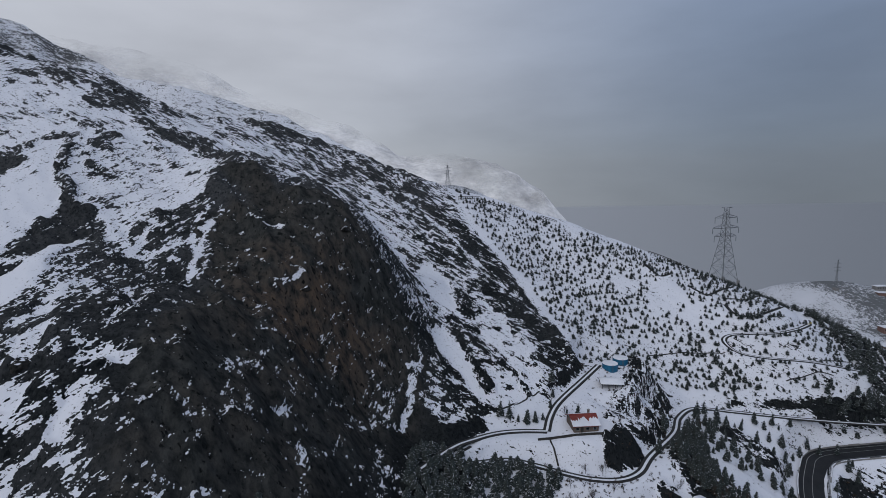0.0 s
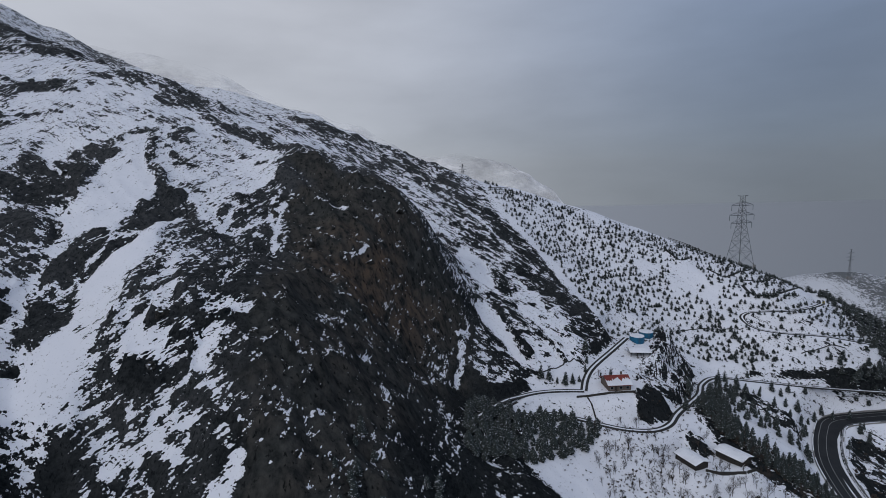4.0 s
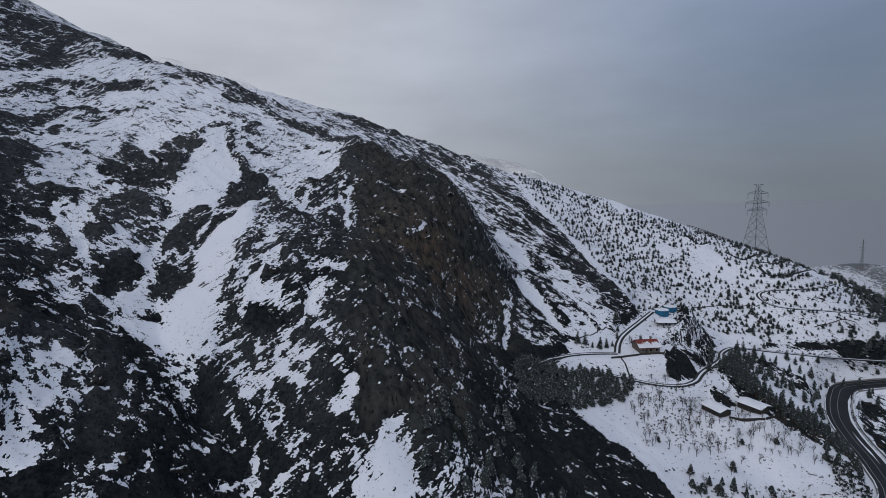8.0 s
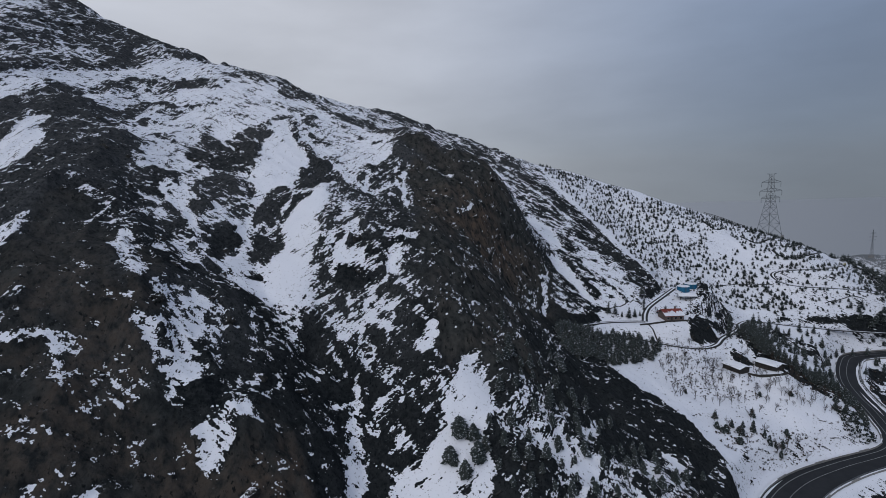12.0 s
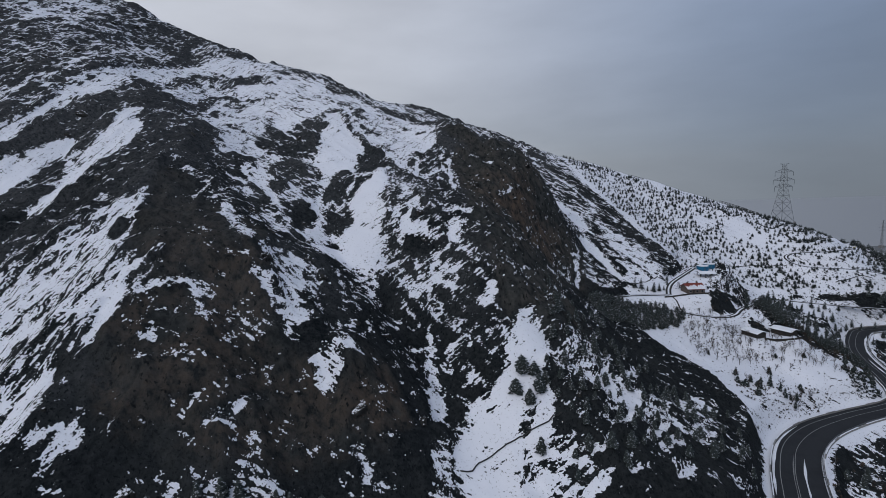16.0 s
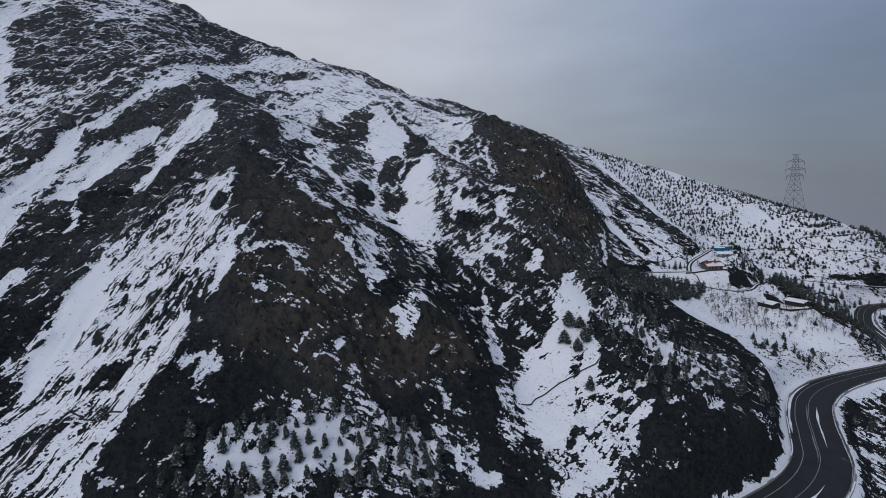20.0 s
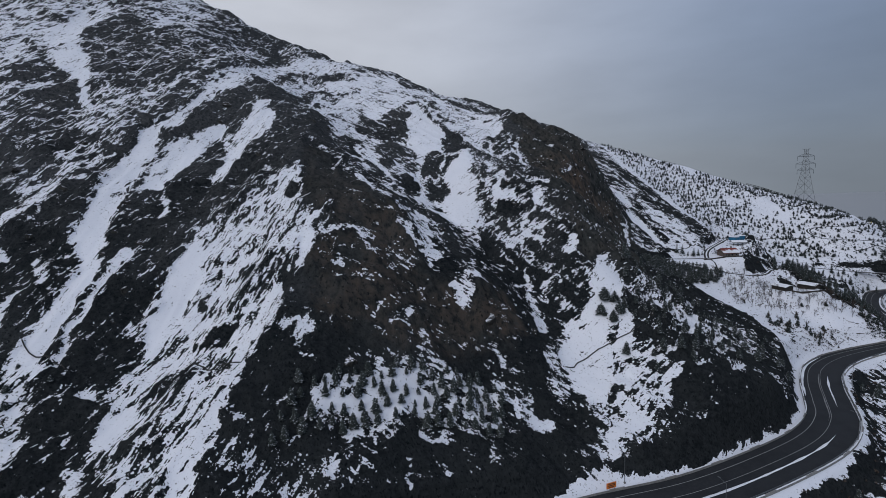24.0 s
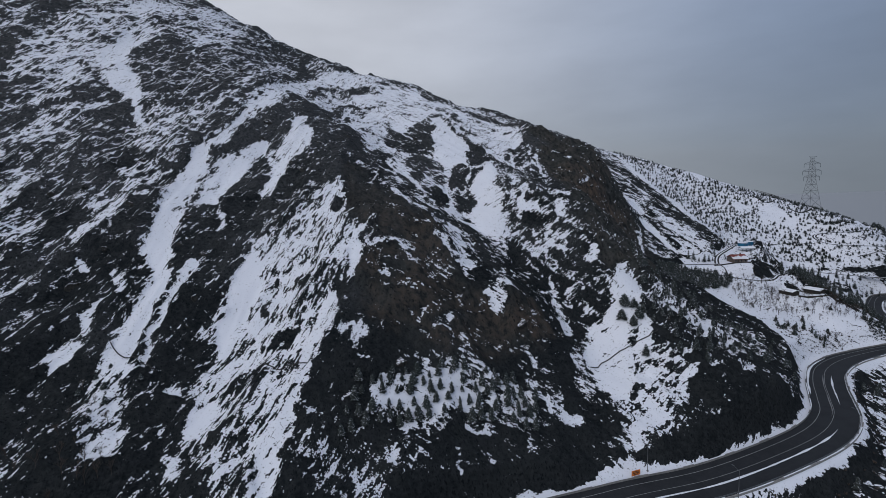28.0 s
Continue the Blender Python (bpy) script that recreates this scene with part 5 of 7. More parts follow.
def upper_slope():
    """The higher flank of the mountain, seen over the shoulder of the ridge."""
    crest = smooth_line([(-620, 520, 372), (-502, 536, 318), (-462, 551, 296), (-418, 539, 277), (-394, 536, 262), (-360, 526, 250), (-316, 499, 226), (-277, 478, 215), (-239, 454, 204), (-211, 447, 198), (-172, 444, 185), (-136, 436, 176), (-107, 415, 161), (-79, 391, 150), (-39, 368, 128)], 2.5)
    run = np.concatenate([np.linspace(-60, -2, 12), np.linspace(0, 60, 41), np.linspace(64, 190, 22)])
    way = -crest[:, :2] / np.hypot(crest[:, 0], crest[:, 1])[:, None]
    x = crest[None, :, 0] + run[:, None] * way[None, :, 0]
    y = crest[None, :, 1] + run[:, None] * way[None, :, 1]
    z = crest[None, :, 2] - np.where(run > 0, 0.52 * run, -0.7 * run)[:, None] + 7 * (fractal(x, y, 45, 5, 205, ridged=True) - 0.55) + 0 * x
    crag = ease(-x - 0.2 * y, 215, 265)
    cover = 0.82 + 0.5 * (fractal(x, y, 24, 4, 206) - 0.5) - crag * (0.35 + 1.2 * (fractal(x, y, 30, 4, 207) - 0.45)) + 0 * z
    n, k = z.shape
    me = bpy.data.meshes.new("upper_slope")
    faces = [(i * k + j, (i + 1) * k + j, (i + 1) * k + j + 1, i * k + j + 1) for i in range(n - 1) for j in range(k - 1)]
    me.from_pydata(np.stack([x, y, z], 2).reshape(-1, 3).tolist(), [], faces)
    me.polygons.foreach_set("use_smooth", np.ones(len(faces), bool))
    # "far" mixes a little of the painted haze grey into this slope
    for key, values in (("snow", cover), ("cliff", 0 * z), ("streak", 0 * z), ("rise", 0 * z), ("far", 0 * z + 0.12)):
        me.attributes.new(key, "FLOAT", "POINT").data.foreach_set("value", values.ravel().astype(np.float32))
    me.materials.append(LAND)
    return tagged(new("ground_upper_slope", me), "snowy upper mountain flank dotted with scrub behind the ridge", "ground", kind="structure")


upper_slope()


# ---- building kit ----
class Shape:
    """Collects boxes, bars and tubes into one mesh."""

    def __init__(self):
        self.v, self.f = [], []

    def add(self, verts, faces):
        n = len(self.v)
        self.v += [tuple(map(float, p)) for p in verts]
        self.f += [tuple(n + i for i in f) for f in faces]
        return self

    def box(self, lo, hi):
        (a, b, c), (d, e, f) = lo, hi
        return self.add([(a, b, c), (d, b, c), (d, e, c), (a, e, c), (a, b, f), (d, b, f), (d, e, f), (a, e, f)],
                        [(3, 2, 1, 0), (4, 5, 6, 7), (0, 1, 5, 4), (1, 2, 6, 5), (2, 3, 7, 6), (3, 0, 4, 7)])

    def bar(self, p, q, r, r2=None, sides=4):
        p, q = Vector(p), Vector(q)
        r2 = r if r2 is None else r2
        d = (q - p).normalized()
        u = d.cross(Vector((0, 0, 1)) if abs(d.z) < 0.95 else Vector((1, 0, 0))).normalized()
        w = d.cross(u)
        ring = [u * math.cos(2 * math.pi * i / sides) + w * math.sin(2 * math.pi * i / sides) for i in range(sides)]
        verts = [p + r * k for k in ring] + [q + r2 * k for k in ring]
        faces = [(i, (i + 1) % sides, sides + (i + 1) % sides, sides + i) for i in range(sides)]
        return self.add(verts, faces + [tuple(range(sides))[::-1], tuple(range(sides, 2 * sides))])

    def turned(self, profile, sides=32, centre=(0, 0)):
        """A surface turned round the z axis from radius and height pairs."""
        verts = [(centre[0] + r * math.cos(2 * math.pi * i / sides), centre[1] + r * math.sin(2 * math.pi * i / sides), z) for r, z in profile for i in range(sides)]
        faces = [(j * sides + i, j * sides + (i + 1) % sides, (j + 1) * sides + (i + 1) % sides, (j + 1) * sides + i) for j in range(len(profile) - 1) for i in range(sides)]
        return self.add(verts, faces)

    def mesh(self, name, material):
        me = bpy.data.meshes.new(name)
        me.from_pydata(self.v, [], self.f)
        bm = bmesh.new()
        bm.from_mesh(me)
        bmesh.ops.recalc_face_normals(bm, faces=bm.faces)
        bm.to_mesh(me)
        bm.free()
        me.materials.append(material)
        return me


def thing(name, m, label, category, group="", kind=""):
    ob = tagged(new(name), label, category, group, kind)
    ob.matrix_basis = m
    return ob


def part(name, shape, material, parent, label=""):
    """Links a shape, or a ready mesh, as one mesh object under a thing or a part."""
    ob = new(name, shape if isinstance(shape, bpy.types.Mesh) else shape.mesh(name, material))
    ob.parent = parent
    return tagged(ob, label)


STEEL = plain_material("galvanised_steel", (0.10, 0.11, 0.12), (0.17, 0.18, 0.19), 0.5, 0.55, 0.5)
GLASS_DISC = plain_material("insulator_glass", (0.05, 0.07, 0.07), (0.09, 0.11, 0.11), 0.2, 0.3)
CONCRETE = plain_material("weathered_concrete", (0.16, 0.16, 0.16), (0.26, 0.255, 0.25), 0.7, 0.85, relief=0.02)
TANK_BLUE = plain_material("blue_tank_paint", (0.012, 0.10, 0.20), (0.02, 0.15, 0.27), 0.9, 0.5)
ROOF_RED = plain_material("red_metal_roof", (0.15, 0.03, 0.024), (0.22, 0.05, 0.04), 0.7, 0.55)
BRICK_WALL = plain_material("brown_brick_wall", (0.085, 0.068, 0.06), (0.14, 0.112, 0.096), 0.35, 0.85)
DARK_WOOD = plain_material("dark_weathered_wood", (0.022, 0.021, 0.02), (0.05, 0.047, 0.043), 0.4, 0.85)
WINDOW_DARK = plain_material("dark_window_glass", (0.012, 0.014, 0.017), (0.02, 0.023, 0.027), 0.6, 0.15, spec=0.6)
ORANGE = plain_material("orange_sign_paint", (0.55, 0.15, 0.03), (0.70, 0.22, 0.05), 0.4, 0.5)
SIGN_DARK = plain_material("dark_sign_paint", (0.05, 0.03, 0.025), (0.08, 0.05, 0.04), 0.2, 0.6)
LINE_WHITE = plain_material("worn_road_paint", (0.16, 0.165, 0.17), (0.28, 0.285, 0.29), 0.6, 0.7)
RUBBER = plain_material("black_water_pipe", (0.012, 0.012, 0.013), (0.025, 0.025, 0.026), 0.3, 0.6)
YELLOW = plain_material("yellow_painted_steel", (0.40, 0.33, 0.05), (0.50, 0.42, 0.08), 0.4, 0.6)
RUST_RED = plain_material("brick_red_render", (0.15, 0.09, 0.08), (0.20, 0.125, 0.11), 0.9, 0.85)


# ---- transmission towers ----
def tower(x, y, z, high, base, turn, label, fine=True, bar=0.17):
    t = thing("transmission_tower", pose(x, y, z, 0, 0, turn), label, "pylon")
    waist, neck = 0.58 * high, 0.9 * high

    def half(h):
        if h < waist:
            k = h / waist
            return base / 2 * (1 - k) + base * 0.17 * k
        return base * 0.17 * (1 - (h - waist) / (high - waist)) + base * 0.075 * (h - waist) / (high - waist)

    corners = ((1, 1), (-1, 1), (-1, -1), (1, -1))
    for sx, sy in corners:
        s = Shape()
        for a, b in ((-1.5, waist), (waist, high)):
            s.bar((sx * half(max(a, 0)), sy * half(max(a, 0)), a), (sx * half(b), sy * half(b), b), bar * 1.25, bar)
        leg = part("leg", s, STEEL, t)
        part("footing", Shape().box((sx * base / 2 - 0.6, sy * base / 2 - 0.6, -2.5), (sx * base / 2 + 0.6, sy * base / 2 + 0.6, 0.3)), CONCRETE, leg, "concrete footing")
    levels = [0]
    while levels[-1] < high * 0.96:
        levels.append(min(high, levels[-1] + max(1.6, 1.15 * 2 * half(levels[-1]) * (0.62 if levels[-1] < waist else 0.9))))
    for a, b in zip(levels, levels[1:]):
        for i in range(4):
            (px, py), (qx, qy) = corners[i], corners[(i + 1) % 4]
            part("brace", Shape().bar((px * half(a), py * half(a), a), (qx * half(b), qy * half(b), b), bar * 0.6), STEEL, t)
            part("brace", Shape().bar((qx * half(a), qy * half(a), a), (px * half(b), py * half(b), b), bar * 0.6), STEEL, t)
            part("cross_bar", Shape().bar((px * half(b), py * half(b), b), (qx * half(b), qy * half(b), b), bar * 0.5), STEEL, t)
    for k, (h, reach) in enumerate(((0.60, 0.178), (0.715, 0.21), (0.855, 0.182), (0.99, 0.085))):
        for side in (1, -1):
            z0, z1, w, end = h * high, h * high + 0.05 * high * (k < 3), half(h * high), side * reach * high
            arm = part("cross_arm", Shape().bar((side * w, w, z0), (end, 0, z0 + 0.005 * high), bar * 0.75), STEEL, t)
            part("chord", Shape().bar((side * w, -w, z0), (end, 0, z0 + 0.005 * high), bar * 0.75), STEEL, arm)
            for sy in (1, -1):
                part("chord", Shape().bar((side * w, sy * w, z1), (end, 0, z0 + 0.01 * high), bar * 0.6), STEEL, arm)
                part("strut", Shape().bar((side * (w + (reach * high - w) * 0.45), sy * w * 0.55, z0), (side * w, sy * w, z1), bar * 0.45), STEEL, arm)
            if k < 3 and fine:
                discs = [pair for j in range(9) for pair in ((0.05, z0 - 0.35 * j), (0.2, z0 - 0.35 * j - 0.1), (0.2, z0 - 0.35 * j - 0.16), (0.05, z0 - 0.35 * j - 0.3))]
                string = Shape().turned(discs, 8, (end, 0))
                part("insulator_string", string, GLASS_DISC, arm, "glass insulator string")
    return t


tower(168.0, 296, 58.4, 43.6, 11.6, 14, "grey lattice steel power pylon standing on the snowy ridge", bar=0.14)
tower(10, 1073, 104, 46, 11, 20, "distant grey lattice power pylon behind the ridge", False, 0.2)
tower(369, 461, 14, 27, 2.4, 20, "slender distant lattice mast on the far hill", False, 0.07)


# ---- water tanks and the open shelter ----
def water_tank(x, y, z, r, h):
    t = thing("water_tank", pose(x, y, z), "round blue steel water tank with snow on its lid", "tank", "water tanks by the shelter")
    shell = Shape().turned([(0.0, 0), (r, 0), (r, h), (r - 0.06, h), (r - 0.06, h - 0.1)], 40)
    part("shell", shell, TANK_BLUE, t)
    for k in (0.03, 0.34, 0.66, 0.97):
        part("hoop", Shape().turned([(r, k * h - 0.08), (r + 0.07, k * h - 0.08), (r + 0.07, k * h + 0.08), (r, k * h + 0.08)], 40), TANK_BLUE, t)
    part("lid_snow", Shape().turned([(r + 0.04, h - 0.02), (r + 0.03, h + 0.13), (r * 0.7, h + 0.24), (r * 0.3, h + 0.3), (0.0, h + 0.3)], 40), SNOW_CAP, t, "white snow layer")
    ladder = Shape()
    for dx in (-0.25, 0.25):
        ladder.bar((dx, -r - 0.15, 0), (dx, -r - 0.15, h + 0.4), 0.04)
    for i in range(int(h / 0.35)):
        ladder.bar((-0.25, -r - 0.15, 0.3 + 0.35 * i), (0.25, -r - 0.15, 0.3 + 0.35 * i), 0.03)
    part("ladder", ladder, STEEL, t)
    return t


water_tank(70.0, 203.5, 39.4, 3.2, 3.0)
water_tank(76.6, 209.8, 39.4, 3.2, 3.0)


def gable_roof(w, d, eave, rise, over, thick=0.16):
    """Two roof slabs over a w by d plan, ridge along x."""
    a, b = w / 2 + over, d / 2 + over
    out = []
    for s in (-1, 1):
        v = [(-a, s * b, eave), (a, s * b, eave), (a, 0, eave + rise), (-a, 0, eave + rise)]
        out.append((v, thick))
    return out


def slab(v, thick):
    top = [(x, y, z + thick) for x, y, z in v]
    return Shape().add(list(v) + top, [(0, 1, 2, 3), (7, 6, 5, 4), (0, 4, 5, 1), (1, 5, 6, 2), (2, 6, 7, 3), (3, 7, 4, 0)])


def uneven_snow(v, thick, seed, rag=0.0, rows=10, cols=16):
    """A soft sheet of snow on a roof slope given by eave and ridge corners; rag bares its upper edge."""
    p = np.array(v, float)
    s = Shape()
    u, w = np.meshgrid(np.linspace(0, 1, cols), np.linspace(0, 1, rows))
    n = fractal(u * 20, w * 10, 4, 3, seed)
    low = (0.12 + 0.95 * (fractal(u * 30, w * 0 + 3, 2.2, 3, seed + 5))) if rag else 1.0
    w2 = w * (low if rag else 1.0)
    q = (p[0] * ((1 - u) * (1 - w2))[..., None] + p[1] * (u * (1 - w2))[..., None] + p[2] * (u * w2)[..., None] + p[3] * ((1 - u) * w2)[..., None])
    edge = np.minimum(np.minimum(u, 1 - u) * 6, np.minimum(w, 1 - w) * 5).clip(0, 1)
    q[..., 2] += thick * (0.15 + 0.85 * np.sqrt(edge)) * (0.75 + 0.5 * n)
    s.add(q.reshape(-1, 3), [(i * cols + j, i * cols + j + 1, (i + 1) * cols + j + 1, (i + 1) * cols + j) for i in range(rows - 1) for j in range(cols - 1)])
    return s


def open_shelter(x, y, z, turn, w, d, eave, rise, label, group="", walls=False):
    t = thing("open_shelter", pose(x, y, z, 0, 0, turn), label, "shelter", group)
    for i, (v, th) in enumerate(gable_roof(w, d, eave, rise, 0.5)):
        slope = part("roof_slope", slab(v, th), DARK_WOOD, t)
        part("roof_snow", uneven_snow([(a, b, c + th) for a, b, c in v], 0.32, 7 + i), SNOW_CAP, slope, "thick white snow")
    for sx in (-1, -0.33, 0.33, 1):
        for sy in (-1, 1):
            part("post", Shape().box((sx * (w / 2 - 0.2) - 0.1, sy * (d / 2 - 0.2) - 0.1, -1.5), (sx * (w / 2 - 0.2) + 0.1, sy * (d / 2 - 0.2) + 0.1, eave + 0.05)), DARK_WOOD, t)
    for sy in (-1, 1):
        part("wall_plate", Shape().box((-w / 2, sy * (d / 2 - 0.2) - 0.09, eave - 0.2), (w / 2, sy * (d / 2 - 0.2) + 0.09, eave)), DARK_WOOD, t)
    if walls:
        part("back_wall", Shape().box((-w / 2 + 0.3, d / 2 - 0.35, -1), (w / 2 - 0.3, d / 2 - 0.25, eave - 0.2)), DARK_WOOD, t)
        for sx in (-1, 1):
            x0 = sx * (w / 2 - 0.3)
            part("side_wall", Shape().add([(x0 - 0.06, -d / 2 + 0.3, -1), (x0 - 0.06, d / 2 - 0.3, -1), (x0 - 0.06, d / 2 - 0.3, eave), (x0 - 0.06, 0, eave + rise - 0.15), (x0 - 0.06, -d / 2 + 0.3, eave),
                                               (x0 + 0.06, -d / 2 + 0.3, -1), (x0 + 0.06, d / 2 - 0.3, -1), (x0 + 0.06, d / 2 - 0.3, eave), (x0 + 0.06, 0, eave + rise - 0.15), (x0 + 0.06, -d / 2 + 0.3, eave)],
                                              [(0, 1, 2, 3, 4), (9, 8, 7, 6, 5), (0, 5, 6, 1), (1, 6, 7, 2), (2, 7, 8, 3), (3, 8, 9, 4), (4, 9, 5, 0)]), DARK_WOOD, t)
    return t


open_shelter(65.0, 187.5, 38.6, -6, 8.0, 6.0, 2.4, 0.9, "open shelter with a low snow-covered gable roof below the tanks")
open_shelter(62.5, 132.8, 21.7, 112, 8.2, 5.6, 2.2, 0.9, "dark wooden picnic shed with a thick white snow roof", "sheds above the meadow", True)
open_shelter(77.0, 134.5, 21.9, 121, 8.8, 5.8, 2.2, 0.9, "dark wooden picnic shed with a thick white snow roof", "sheds above the meadow", True)


# ---- the house ----
def house(x, y, z, turn, w, d, eave, rise):
    t = thing("house", pose(x, y, z, 0, 0, turn), "small brown brick house with a red half-snowed gable roof", "house")
    k = 0.15
    part("plinth", Shape().box((-w / 2 - 0.1, -d / 2 - 0.1, -2.5), (w / 2 + 0.1, d / 2 + 0.1, 0.35)), CONCRETE, t)
    for name, lo, hi in (("front_wall", (-w / 2, -d / 2, 0.35), (w / 2, -d / 2 + 2 * k, eave)), ("back_wall", (-w / 2, d / 2 - 2 * k, 0.35), (w / 2, d / 2, eave))):
        part(name, Shape().box(lo, hi), BRICK_WALL, t)
    for s in (-1, 1):
        x0, x1 = s * w / 2, s * (w / 2 - 2 * k)
        pts = [(-d / 2 + 2 * k, 0.35), (d / 2 - 2 * k, 0.35), (d / 2 - 2 * k, eave), (0, eave + rise - 0.1), (-d / 2 + 2 * k, eave)]
        part("gable_wall", Shape().add([(x0, a, b) for a, b in pts] + [(x1, a, b) for a, b in pts], [(0, 1, 2, 3, 4), (9, 8, 7, 6, 5)] + [(i, 5 + i, 5 + (i + 1) % 5, (i + 1) % 5) for i in range(5)]), BRICK_WALL, t)
    for i, (v, th) in enumerate(gable_roof(w, d, eave, rise, 0.55)):
        slope = part("roof_slope", slab(v, th), ROOF_RED, t)
        for j in range(int(w / 0.55) + 2):
            a = -w / 2 - 0.5 + 0.55 * j
            s = v[0][1] / abs(v[0][1])
            part("roof_seam", Shape().bar((a, v[0][1], eave + th + 0.03), (a, 0.05 * s, eave + rise + th + 0.02), 0.035), ROOF_RED, slope)
        part("roof_snow", uneven_snow([(a, b, c + th + 0.02) for a, b, c in v], 0.22, 17 + i, rag=1.0 if i == 0 else 0.0, rows=12, cols=40), SNOW_CAP, slope, "melting white snow")
    part("ridge_cap", Shape().bar((-w / 2 - 0.55, 0, eave + rise + 0.18), (w / 2 + 0.55, 0, eave + rise + 0.18), 0.12, sides=6), ROOF_RED, t)
    for cx in (-3.0, 0.4, 2.9):
        win = part("window", Shape().box((cx - 0.6, -d / 2 - 0.05, 1.1), (cx + 0.6, -d / 2 + 0.02, 2.2)), LINE_WHITE, t, "pale window frame")
        part("pane", Shape().box((cx - 0.5, -d / 2 - 0.07, 1.2), (cx + 0.5, -d / 2 - 0.03, 2.1)), WINDOW_DARK, win)
    door = part("door", Shape().box((-1.9, -d / 2 - 0.06, 0.35), (-1.0, -d / 2 + 0.02, 2.35)), DARK_WOOD, t)
    part("handle", Shape().bar((-1.1, -d / 2 - 0.12, 1.3), (-1.1, -d / 2 - 0.06, 1.3), 0.04), STEEL, door)
    chimney = part("chimney", Shape().box((2.2, 1.0, eave), (2.8, 1.6, eave + rise + 0.9)), BRICK_WALL, t)
    part("cap", Shape().box((2.1, 0.9, eave + rise + 0.9), (2.9, 1.7, eave + rise + 1.02)), CONCRETE, chimney)
    return t


house(46.4, 160.4, 36.2, 4, 8.4, 8.0, 2.6, 2.2)


def wall_run(name, a, b, high, thick, label, category, material=CONCRETE, seg=4.0, cap=True):
    """A low wall in bays that follow the ground between two places."""
    a, b = Vector((*a, 0)), Vector((*b, 0))
    n = max(1, round((b - a).length / seg))
    t = thing(name, pose(a.x, a.y, surface_z(a.x, a.y)), label, category)
    z0 = t.matrix_basis.translation.z
    side = Vector((-(b - a).y, (b - a).x, 0)).normalized() * thick / 2
    for i in range(n):
        p, q = a.lerp(b, i / n), a.lerp(b, (i + 0.985) / n)
        zp, zq = surface_z(p.x, p.y) - z0, surface_z(q.x, q.y) - z0
        p, q = p - a, q - a
        v = [(p - side) + Vector((0, 0, zp - 0.8)), (q - side) + Vector((0, 0, zq - 0.8)), (q + side) + Vector((0, 0, zq - 0.8)), (p + side) + Vector((0, 0, zp - 0.8))]
        top = [k + Vector((0, 0, 0.8 + high)) for k in v]
        s = Shape().add(v + top, [(3, 2, 1, 0), (4, 5, 6, 7), (0, 1, 5, 4), (1, 2, 6, 5), (2, 3, 7, 6), (3, 0, 4, 7)])
        bay = part("bay", s, material, t)
        if cap:
            lift = [k + Vector((0, 0, 0.005)) for k in top]
            cap_top = [k + Vector((0, 0, 0.09)) for k in top]
            part("snow_cap", Shape().add(lift + cap_top, [(3, 2, 1, 0), (4, 5, 6, 7), (0, 1, 5, 4), (1, 2, 6, 5), (2, 3, 7, 6), (3, 0, 4, 7)]), SNOW_CAP, bay)
    return t


wall_run("retaining_wall", (30, 153.5), (53, 154.5), 0.7, 0.35, "low dark retaining wall in front of the house", "wall", DARK_WOOD, cap=False)
wall_run("retaining_wall", (65, 128.4), (77, 126.9), 0.8, 0.35, "low dark stone wall below the sheds", "wall", DARK_WOOD, cap=False)
wall_run("retaining_wall", (77.4, 127), (87, 130.9), 0.8, 0.35, "low dark stone wall running on past the sheds", "wall", DARK_WOOD, cap=False)
wall_run("terrace_kerb", (33.9, 153), (35.1, 146), 0.35, 0.45, "low dark kerb running down the snowy terrace", "kerb", DARK_WOOD, cap=False)
wall_run("parapet_wall", (80, 214), (92, 217), 0.9, 0.4, "low dark wall behind the tanks", "wall", DARK_WOOD, cap=False)


def ridge_railing(points, step, high):
    """A raised walkway rail on close posts."""
    line = smooth_line([(x, y, 0) for x, y in points], step)
    line[:, 2] = ground_height(line[:, 0], line[:, 1])[0]
    run = np.arange(len(line))
    top = np.polyval(np.polyfit(run, line[:, 2], 1), run) + high
    o = line[0]
    t = thing("walkway_railing", pose(*o), "dark railed walkway on close posts along the ridge", "railing")
    for i, p in enumerate(line):
        part("post", Shape().bar((p[0] - o[0], p[1] - o[1], p[2] - o[2] - 1.0), (p[0] - o[0], p[1] - o[1], top[i] - o[2]), 0.10), DARK_WOOD, t)
        if i:
            q = line[i - 1]
            s = Shape()
            for dz, r in ((0.0, 0.16), (-0.9, 0.1)):
                s.bar((q[0] - o[0], q[1] - o[1], top[i - 1] - o[2] + dz), (p[0] - o[0], p[1] - o[1], top[i] - o[2] + dz), r)
            part("rail", s, DARK_WOOD, t)


ridge_railing([(9, 300), (14, 304.5), (18, 308), (23, 311)], 1.25, 1.7)
ridge_railing([(24.2, 310.9), (31, 309.6), (38, 309)], 1.25, 1.1)
ridge_railing([(126, 304.5), (132, 301), (137, 297), (142, 292), (147, 288)], 1.4, 1.9)
ridge_railing([(62, 316), (66, 315), (71, 313.5)], 1.2, 1.0)


# ---- highway furniture ----
def offset_line(line, side):
    p = np.array(line)
    t = np.gradient(p, axis=0)
    n = np.stack([t[:, 1], -t[:, 0]], 1) / np.maximum(np.hypot(t[:, 0], t[:, 1]), 1e-6)[:, None]
    return np.column_stack([p[:, :2] + n * np.broadcast_to(side, len(p))[:, None], p[:, 2]])


